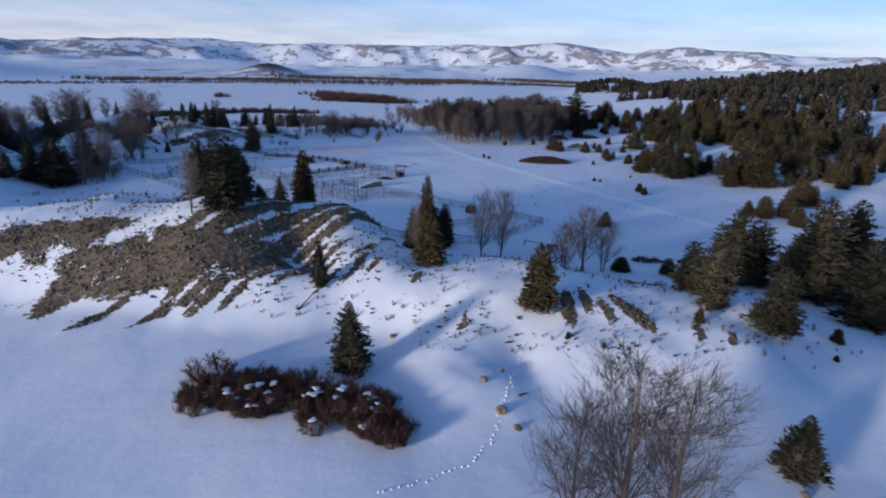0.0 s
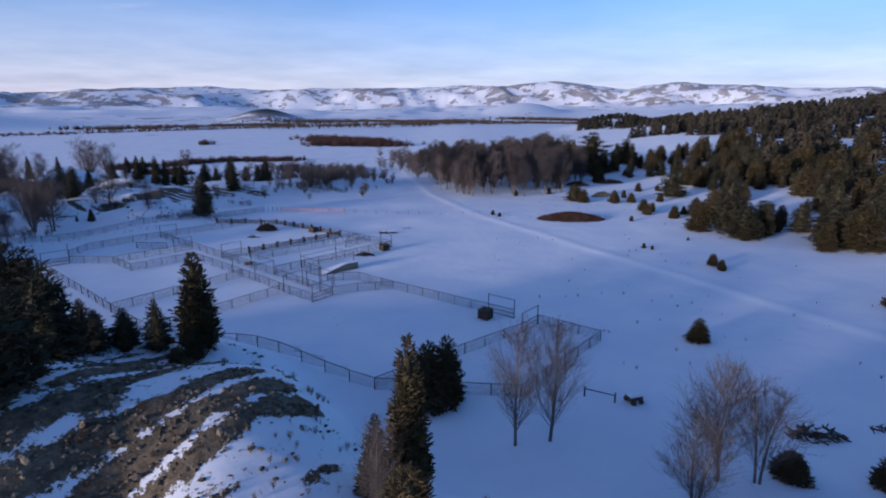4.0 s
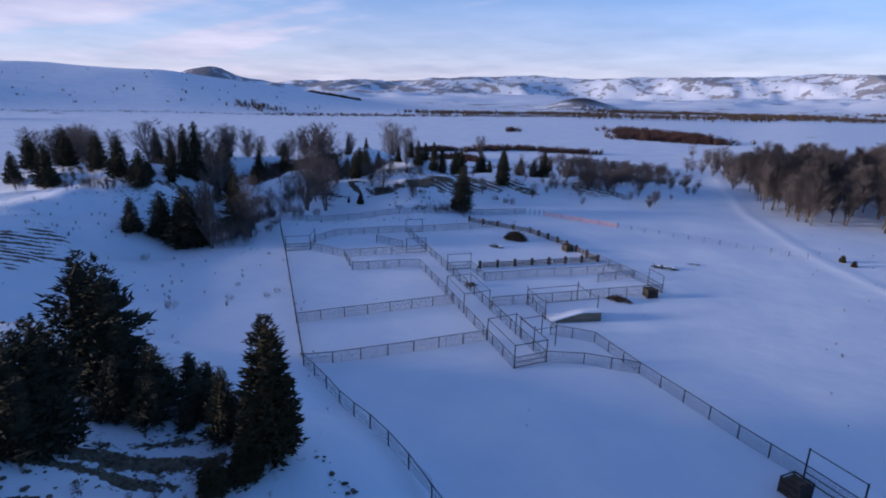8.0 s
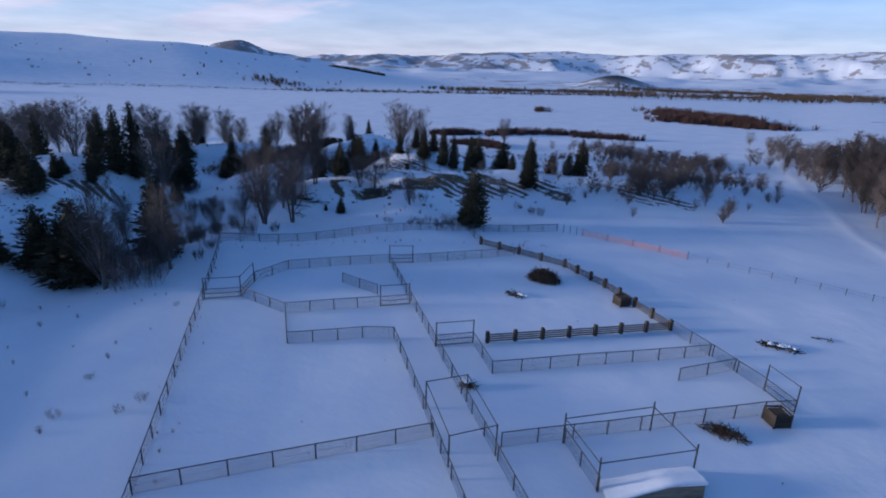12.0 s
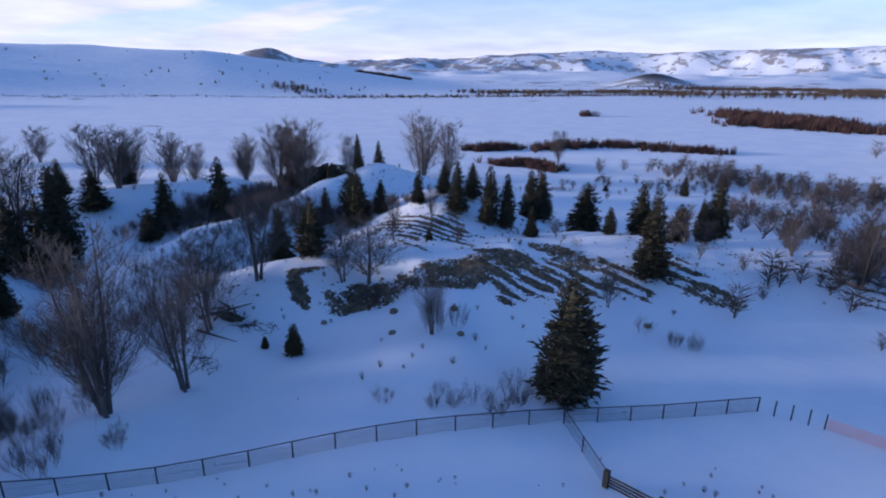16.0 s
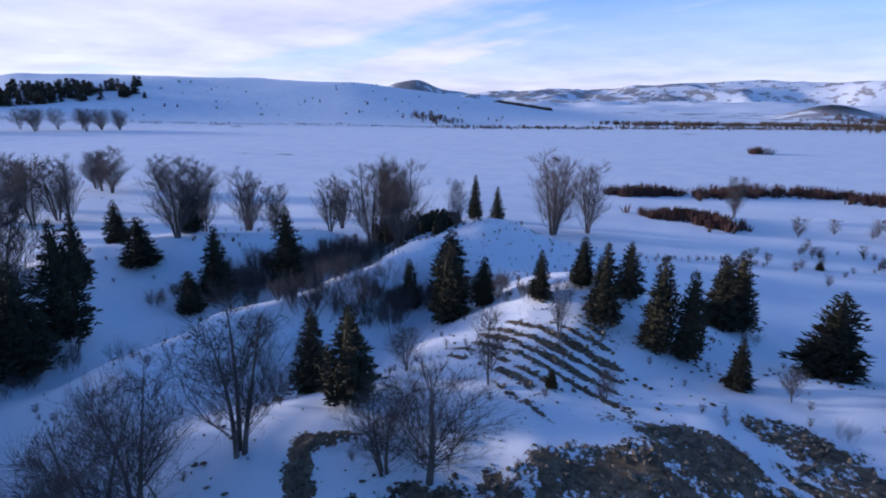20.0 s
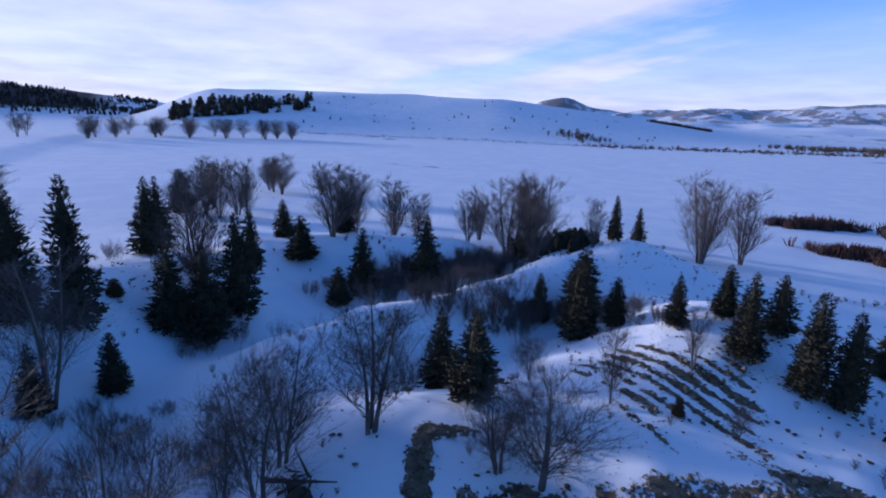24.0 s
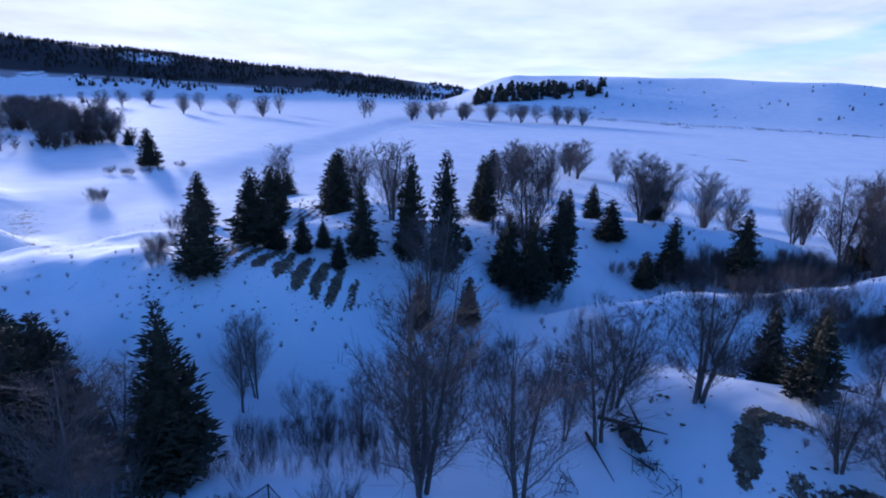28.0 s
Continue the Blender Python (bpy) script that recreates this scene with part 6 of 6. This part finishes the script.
for line in (
    [(-90.5, 150.0), (-73.5, 136.0), (-38.6, 106.5), (-7.5, 92.5), (7.5, 91.3), (19.4, 105.4), (12.4, 110.8)],
    [(-90.5, 150.0), (-64.0, 182.5), (-52.0, 194.5)],
    [(-7.5, 92.5), (-0.4, 99.3), (9.8, 107.7)],
    [(6.0, 115.4), (1.2, 118.6), (-8.7, 125.6), (-15.0, 130.6), (-20.2, 129.6)],
    [(-8.7, 125.6), (-14.3, 124.3), (-17.9, 122.4)],
    [(-48.5, 142.7), (-38.2, 134.2), (-20.2, 119.0)],
    [(-64.5, 161.0), (-43.9, 144.0), (-17.9, 122.4)],
    [(-48.0, 114.4), (-35.3, 131.6)],
    [(-38.6, 106.5), (-25.9, 123.6)],
    [(-48.5, 142.7), (-51.2, 140.6), (-56.5, 134.8), (-62.5, 139.6), (-55.2, 148.2)],
    [(-62.5, 139.6), (-70.6, 139.4)],
    [(-64.4, 151.0), (-58.0, 150.8)],
    [(-73.7, 143.8), (-74.0, 149.8), (-64.5, 161.0)],
    [(-61.9, 163.3), (-54.9, 171.8), (-51.6, 176.6)],
    [(-64.0, 182.5), (-58.8, 178.0)],
    [(-41.2, 147.2), (-36.4, 143.0), (-19.8, 160.2)],
    [(-24.7, 164.2), (-14.3, 156.2)],
    [(-30.3, 133.8), (-13.9, 151.7), (-11.7, 153.6)],
    [(-21.3, 153.0), (-17.2, 158.6)],
    [(-26.5, 137.3), (-22.5, 133.7)],
):
    fence(line)
for a, b in (((-73.5, 136.2), (-70.6, 139.4)), ((-70.6, 139.4), (-73.6, 143.6)), ((-64.5, 161.0), (-61.9, 163.3)), ((-55.2, 148.2), (-52.8, 150.9)),
             ((-43.9, 144.1), (-41.2, 147.2)), ((9.8, 107.7), (12.3, 110.8)), ((9.4, 113.0), (6.0, 115.5)), ((-14.3, 156.2), (-11.7, 153.6)), ((-20.2, 119.0), (-17.9, 122.4))):
    gate(a, b)


def cage(corners, high=2.7, label="tall open steel frame over the fenced corridor"):
    """Upright posts joined by bars at the top, with lower wire sides."""
    z = z_at(*corners[0])
    root = thing("corridor_frame", label, "frame", (*corners[0], z), group="corridor frames")
    pts = [Vector((x - corners[0][0], y - corners[0][1], z_at(x, y) - z)) for x, y in corners]
    for p in pts:
        part("upright", TALL_POST, root, m=Matrix.Translation(p))
    for a, b in zip(pts, pts[1:] + pts[:1]):
        bar("crossbar", a + Vector((0, 0, high)), b + Vector((0, 0, high)), root)


cage([(-38.0, 134.3), (-32.4, 129.5), (-30.2, 132.7), (-35.8, 137.4)])
cage([(-25.9, 123.8), (-20.2, 119.0), (-17.9, 122.4), (-23.8, 127.2)])
cage([(-23.0, 126.8), (-20.4, 124.8), (-18.6, 127.0), (-21.2, 129.2)], 2.4, "small steel frame beside the corridor")
cage([(-26.6, 137.2), (-22.6, 133.8), (-17.4, 139.6), (-21.4, 143.2)], 2.3, "open steel frame of a roofless kennel")


# ---- plank fence round the yard ----
def plank_fence(line, label="weathered dark plank fence with stout posts"):
    x0, y0 = line[0]
    z0 = z_at(x0, y0)
    root = thing("plank_fence", label, "fence", (x0, y0, z0), group="plank fences")
    ps = Soup()
    ps.box(-0.19, -0.19, -0.4, 0.19, 0.19, 1.35, 0.03)
    stout = ps.mesh("post", DARK_BOARD)
    bs = Soup()
    bs.box(0, -0.022, 0, 1, 0.022, 0.15, 0.006)
    board = bs.mesh("board", DARK_BOARD)
    for n, (a, b) in enumerate(zip(line, line[1:])):
        count = max(1, round(math.hypot(b[0] - a[0], b[1] - a[1]) / 3.4))
        pts = [Vector((a[0] + (b[0] - a[0]) * k / count - x0, a[1] + (b[1] - a[1]) * k / count - y0, 0)) for k in range(count + 1)]
        for p in pts:
            p.z = z_at(p.x + x0, p.y + y0) - z0
        turn_ = math.atan2(b[1] - a[1], b[0] - a[0])
        for k, p in enumerate(pts):
            if n == 0 or k:
                part("post", stout, root, m=Matrix.Translation(p) @ Matrix.Rotation(turn_, 4, "Z"))
        for p, q in zip(pts, pts[1:]):
            for h in (0.12, 0.37, 0.62, 0.87):
                d = q - p
                m = Matrix.Translation(p + Vector((0, 0, h))) @ Matrix.Rotation(turn_, 4, "Z") @ Matrix.Diagonal((math.hypot(d.x, d.y), 1, 1, 1))
                part("board", board, root, m=m)


plank_fence([(-58.7, 178.0), (-51.2, 177.4), (-43.0, 176.6), (-35.3, 172.4), (-24.7, 164.2)])
plank_fence([(-24.7, 164.2), (-40.0, 148.2)])


def net_fence():
    """Orange plastic net between thin posts, then bare posts with wire."""
    pts = [(-47.3, 195.2), (-42.6, 194.9), (-38.0, 194.5), (-33.4, 194.0), (-28.8, 193.4)]
    root = thing("snow_fence", "orange plastic net snow fence on thin posts", "fence", (*pts[0], z_at(*pts[0])))
    net = Soup()
    for k in range(31):
        net.box(k / 30 - 0.001, -0.004, 0.1, k / 30 + 0.002, 0.004, 1.05)
    for k in range(11):
        net.box(0, -0.004, 0.1 + 0.093 * k, 1, 0.004, 0.125 + 0.093 * k)
    net = net.mesh("net", ORANGE)
    p0 = Vector((*pts[0], 0))
    for a, b in zip(pts, pts[1:]):
        d = Vector((b[0] - a[0], b[1] - a[1], 0))
        part("net", net, root, "orange plastic net", m=Matrix.Translation(Vector((*a, 0)) - p0) @ Matrix.Rotation(math.atan2(d.y, d.x), 4, "Z") @ Matrix.Diagonal((d.length, 1, 1, 1)))
    for p in pts:
        part("post", POST, root, m=Matrix.Translation(Vector((*p, 0)) - p0))
    row = thing("wire_fence", "thin wire fence on low posts across the snow", "fence", (-28.8, 193.4, z_at(-28.8, 193.4)))
    last = None
    for k in range(13):
        p = Vector((36.3 * k / 12, -3.4 * k / 12, 0))
        part("post", POST, row, m=Matrix.Translation(p) @ Matrix.Diagonal((0.8, 0.8, 0.75, 1)))
        if last is not None:
            for h in (0.45, 0.9):
                bar("wire", last + Vector((0, 0, h)), p + Vector((0, 0, h)), row).scale.yz = (0.25, 0.25)
        last = p
    link = thing("wire_fence", "thin post fence at the corner of the pens", "fence", (-52.0, 194.5, z_at(-52.0, 194.5)))
    for k in range(4):
        part("post", POST, link, m=Matrix.Translation((1.2 * k, 0.17 * k, 0)))


net_fence()


# ---- things in and round the pens ----
def stick_heap(name, label, category, place, size, count, mat, cap=False, seed=1, group="", thick=0.035):
    """A heap of crossing sticks on a low core."""
    rnd = random.Random(seed)
    root = thing(name, label, category, (*place, z_at(*place)), group=group)
    core = Soup()
    rings = 5
    seg_ = 18
    for n in range(rings):
        k = n / (rings - 1)
        for j in range(seg_):
            t = 6.283 * j / seg_
            w = math.cos(k * 1.5) * rnd.uniform(0.6, 1.12)
            core.v.append((size[0] * w * math.cos(t), size[1] * w * math.sin(t), -0.25 + (0.85 * size[2] + 0.1) * math.sin(k * 1.5) * rnd.uniform(0.6, 1.15)))
    for n in range(rings - 1):
        for j in range(seg_):
            a, b = n * seg_ + j, n * seg_ + (j + 1) % seg_
            core.f.append((a, b, b + seg_, a + seg_))
    core.f.append(tuple(range((rings - 1) * seg_, rings * seg_)))
    if size[2] > 0.42:
        for n, (x, y, z) in enumerate(core.v):
            core.v[n] = (0.86 * x, 0.86 * y, 0.62 * z - 0.1)
        part("core", core.mesh("core", mat), root)
    sticks = Soup()
    for _ in range(count):
        t, k = rnd.random() * 6.283, rnd.random() ** 0.6
        p = np.array([size[0] * k * math.cos(t), size[1] * k * math.sin(t), size[2] * (1 - k * k) * rnd.uniform(0.5, 1.0)])
        e = np.array([rnd.gauss(0, 1), rnd.gauss(0, 1), rnd.gauss(0.15, 0.35)])
        e = e / np.linalg.norm(e) * rnd.uniform(0.5, 1.1 + 0.35 * size[2])
        sticks.tube(p - e * 0.5, p + e * 0.5, thick, thick * 0.5, 4)
    tagged(part("stick_layer", sticks.mesh("stick_layer", mat), root), kind="stuff")
    if cap:
        c = Soup()
        for _ in range(6):
            x, y = rnd.gauss(0, 0.4) * size[0], rnd.gauss(0, 0.4) * size[1]
            r = rnd.uniform(0.2, 0.45)
            ring = [(x + r * math.cos(t) * rnd.uniform(0.7, 1.2), y + r * math.sin(t) * rnd.uniform(0.7, 1.2), size[2] * 0.92) for t in np.arange(0, 6.2, 0.7)]
            c.add(ring + [(x, y, size[2] + 0.18)], [(k, (k + 1) % len(ring), len(ring)) for k in range(len(ring))])
        part("snow_patch", c.mesh("snow_patch", SNOW_CAP), root, "white snow patches")
    return root


stick_heap("brush_pile", "dark pile of cut branches in the yard", "pile", (-43.2, 169.6), (2.4, 1.7, 1.7), 720, BRUSH, cap=True, seed=2)
stick_heap("debris_pile", "dark boards and scraps half under snow", "pile", (-43.8, 162.0), (1.5, 0.7, 0.3), 50, DARK_BOARD, True, seed=3, thick=0.06)
stick_heap("brush_pile", "dark brush bundle beside the pen fence", "pile", (-16.3, 146.5), (1.9, 0.7, 0.7), 160, BRUSH, seed=4)
stick_heap("tumbleweed_heap", "dark tangled scraps in the fenced corridor", "pile", (-37.0, 139.6), (0.8, 0.6, 0.7), 70, DARK_BOARD, True, seed=5)
stick_heap("log_pile", "dark fallen logs lying half under snow", "pile", (-13.9, 167.2), (2.2, 0.6, 0.45), 60, DARK_BOARD, True, seed=6, thick=0.08)
stick_heap("log_pile", "short dark logs lying half under snow", "pile", (-9.8, 172.8), (1.1, 0.25, 0.2), 14, DARK_BOARD, seed=7)
stick_heap("scrap_pile", "dark lumber and scraps under snow by the trees", "pile", (33.0, 84.6), (2.6, 1.4, 0.6), 90, DARK_BOARD, True, seed=8, thick=0.09)
stick_heap("scrap_pile", "scattered dark lumber half under snow", "pile", (40.6, 85.6), (2.0, 0.8, 0.3), 30, DARK_BOARD, seed=9, thick=0.08)
stick_heap("brush_mound", "broad brown mound of brush on the snow", "pile", (33.5, 186.0), (9.0, 4.4, 1.9), 2600, THICKET_TWIGS, seed=10, thick=0.06)
stick_heap("slash_pile", "brown pile of branches on the snowy slope", "pile", (64.0, 256.0), (6.0, 3.0, 1.5), 900, THICKET_TWIGS, seed=11)
stick_heap("slash_pile", "brown pile of branches below the pines", "pile", (50.0, 250.0), (4.5, 2.6, 1.8), 800, THICKET_TWIGS, seed=12)
stick_heap("fallen_branches", "grey fallen branches under the cottonwoods", "branches", (-95.5, 176.0), (2.6, 1.6, 0.4), 60, BARK, seed=13)
stick_heap("fallen_branches", "tangle of dark fallen boughs beside a bare tree", "branches", (-99.5, 175.2), (2.6, 1.2, 0.6), 46, BARK, seed=15, thick=0.06)
stick_heap("fallen_branches", "broken grey branches on the snowy bank", "branches", (-94.5, 169.5), (2.2, 1.2, 0.4), 40, BARK, seed=14)


def sand_bank():
    s = Soup()
    rnd = random.Random(4)
    for n in range(7):
        for j in range(12):
            u, v = n / 6, j / 11
            s.v.append((8 * (v - 0.5), 2.5 * (u - 0.5), 1.9 * math.sin(math.pi * u) * math.sin(math.pi * v) * rnd.uniform(0.8, 1.15) - 0.1))
    for n in range(6):
        for j in range(11):
            a = n * 12 + j
            s.f.append((a, a + 1, a + 13, a + 12))
    thing("sand_bank", "bare sandy tan bank in the snow", "bank", (53, 226, z_at(53, 226)), 8, data=s.mesh("sand_bank", YELLOW_SOIL, True))


sand_bank()


def crate(place, turn_, label, size=1.5, high=1.3):
    """A slatted box on corner posts, with loose stuff on top."""
    root = thing("wooden_crate", label, "crate", (*place, z_at(*place)), turn_)
    h = size / 2
    cp = Soup()
    cp.box(-0.05, -0.05, -0.2, 0.05, 0.05, high, 0.01)
    corner = cp.mesh("corner_post", DARK_BOARD)
    sl = Soup()
    sl.box(-h, -0.018, 0, h, 0.018, 0.16, 0.006)
    slat = sl.mesh("slat", DARK_BOARD)
    for x, y in ((-h, -h), (h, -h), (h, h), (-h, h)):
        part("corner_post", corner, root, m=pose(x, y, 0))
    for k in range(5):
        z = 0.06 + k * (high - 0.25) / 4
        for n in range(4):
            part("slat", slat, root, m=pose(0, 0, 0, 0, 0, 90 * n) @ pose(0, -h - 0.03, z))
    lid = Soup()
    lid.box(-h + 0.04, -h + 0.04, 0.1, h - 0.04, h - 0.04, high - 0.06, 0.2)
    part("load", lid.mesh("load", BRUSH), root, "dark load of hay")


crate((5.4, 113.0), -35, "dark wooden slatted feed box against the fence", 1.5, 1.4)
crate((-12.9, 151.0), 40, "weathered wooden pallet box at the pen corner", 1.5, 1.3)
crate((-31.6, 168.0), 55, "weathered wooden hay crate beside the plank fence", 1.5, 1.2)


def bunker():
    """Low board-sided shelter with a snow-covered sloping roof."""
    a, b = Vector((-21.0, 133.4, 0)), Vector((-16.3, 137.6, 0))
    root = thing("low_shelter", "low board-sided shelter with a snow-covered sloping roof", "shelter", (a.x, a.y, z_at(a.x, a.y)), math.degrees(math.atan2(b.y - a.y, b.x - a.x)))
    long_ = (b - a).length
    for k in range(6):
        s = Soup()
        z = 0.21 * k
        start = long_ * max(0, (k - 1) * 0.14)
        s.box(start, -0.03, z, long_, 0.03, z + 0.2, 0.01)
        part("board", s.mesh("board", BOARD), root)
    side = Soup()
    side.add([(long_, 0, 0), (long_, 2.2, 0), (long_, 2.2, 0.9), (long_, 0, 1.25), (long_ - 0.06, 0, 0), (long_ - 0.06, 2.2, 0), (long_ - 0.06, 2.2, 0.9), (long_ - 0.06, 0, 1.25)],
             [(0, 1, 2, 3), (7, 6, 5, 4), (0, 4, 5, 1), (1, 5, 6, 2), (2, 6, 7, 3), (3, 7, 4, 0)])
    part("end_wall", side.mesh("end_wall", BOARD), root)
    snow = Soup()
    nx, ny = 12, 8
    for i in range(nx + 1):
        for j in range(ny + 1):
            u, v = i / nx, j / ny
            z = (0.25 + 1.15 * min(1, u * 1.6)) * (1 - 0.55 * v * v) - 1.1 * max(0, v - 0.75) * 2
            snow.v.append((-0.6 + (long_ + 0.7) * u, -0.12 + 2.9 * v, z + 0.05 * math.sin(5 * u + 3 * v)))
    for i in range(nx):
        for j in range(ny):
            p = i * (ny + 1) + j
            snow.f.append((p, p + ny + 1, p + ny + 2, p + 1))
    n0 = len(snow.v)
    snow.v += [(x, y, z - 0.16) for x, y, z in snow.v]
    snow.f += [tuple(reversed([n0 + i for i in f])) for f in snow.f]
    for i in range(nx):
        p, q = i * (ny + 1), (i + 1) * (ny + 1)
        snow.f.append((p, n0 + p, n0 + q, q))
    part("snow_cover", snow.mesh("snow_cover", SNOW_CAP, True), root, "thick rounded snow cover")


bunker()


def hitch_rail(a, b):
    root = thing("hitching_rail", "low wooden rail on two posts in snow", "rail", (*a, z_at(*a)))
    d = Vector((b[0] - a[0], b[1] - a[1], 0))
    ps = Soup()
    ps.tube((0, 0, -0.4), (0, 0, 1.1), 0.09, 0.08, 7)
    m = ps.mesh("post", DARK_BOARD)
    part("post", m, root)
    part("post", m, root, m=Matrix.Translation(d))
    rs = Soup()
    rs.tube((0, 0, 0), (1, 0, 0), 0.06, 0.05, 6)
    bar("rail", (0, 0, 0.85), d + Vector((0, 0, 0.8)), root, rs.mesh("rail", DARK_BOARD))


hitch_rail((14.0, 91.6), (16.7, 90.3))


def cart():
    root = thing("utility_cart", "small snow-covered utility cart with dark wheels", "cart", (18.6, 90.4, z_at(18.6, 90.4)), 20)
    s = Soup()
    s.box(-0.7, -0.5, 0.35, 0.7, 0.5, 0.75, 0.03)
    part("bed", s.mesh("bed", DARK_BOARD), root)
    s = Soup()
    s.box(-0.66, -0.46, 0.76, 0.66, 0.46, 0.95, 0.09)
    part("snow_cover", s.mesh("snow_cover", SNOW_CAP), root, "white snow load")
    w = Soup()
    w.tube((0, -0.09, 0), (0, 0.09, 0), 0.26, 0.26, 14)
    wheel = w.mesh("wheel", DARK_BOARD)
    for x in (-0.45, 0.45):
        for y in (-0.6, 0.6):
            part("wheel", wheel, root, m=pose(x, y, 0.24))


cart()


def snag(a, b, r, label):
    """A leaning dead trunk."""
    s = Soup()
    a, b = np.array(a, float), np.array(b, float)
    for k in range(4):
        s.tube(a + (b - a) * k / 4, a + (b - a) * (k + 1) / 4, r * (1 - 0.2 * k), r * (1 - 0.2 * (k + 1)), 6)
    return s


for place, tip, r in (((-8.5, 49.5), (-2.0, -1.5, 0.5), 0.14), ((6.5, 40.0), (0.9, 0.4, 0.1), 0.12), ((-15.5, 54.0), (1.6, 2.2, 1.4), 0.1), ((-101.8, 173.1), (3.7, 4.2, 1.3), 0.2), ((-99.9, 173.7), (0.4, 2.1, 1.1), 0.14), ((-100.1, 175.8), (-2.8, -0.5, 0.7), 0.12), ((-95.7, 175.9), (-2.0, -2.0, 0.2), 0.1), ((-100.1, 171.9), (5.7, 1.0, 0.1), 0.13)):
    thing("fallen_log", "grey weathered log lying in snow", "log", (*place, z_at(*place) + r * 0.6), data=snag((0, 0, 0), tip, r, "").mesh("fallen_log", BARK))


def boulders():
    rnd = random.Random(21)
    for x, y, k in ((4.9, 38.2, 0.5), (6.0, 36.5, 0.35), (3.6, 41.5, 0.4), (5.3, 43.4, 0.3), (24.5, 30.4, 0.35), (-5.0, 50.5, 0.35), (-86.0, 186.5, 0.5), (-83.0, 183.0, 0.4),
                    (-91.0, 181.0, 0.35), (-80.5, 190.0, 0.45), (-77.5, 187.0, 0.4), (-71.0, 196.0, 0.4), (-64.0, 203.0, 0.4), (-109.0, 186.0, 0.5)):
        bm = bmesh.new()
        bmesh.ops.create_icosphere(bm, subdivisions=2, radius=k)
        for v in bm.verts:
            v.co *= 1 + 0.35 * (noise.noise(v.co * 2.2 / k + Vector((x, y, 0))))
            v.co.z *= 0.7
        me = bpy.data.meshes.new("boulder")
        bm.to_mesh(me)
        bm.free()
        me.materials.append(STONE)
        thing("boulder", "dark weathered boulder poking out of snow", "boulder", (x, y, z_at(x, y) + 0.1 * k), rnd.uniform(0, 360), "boulders", me)


boulders()


lay_stones()
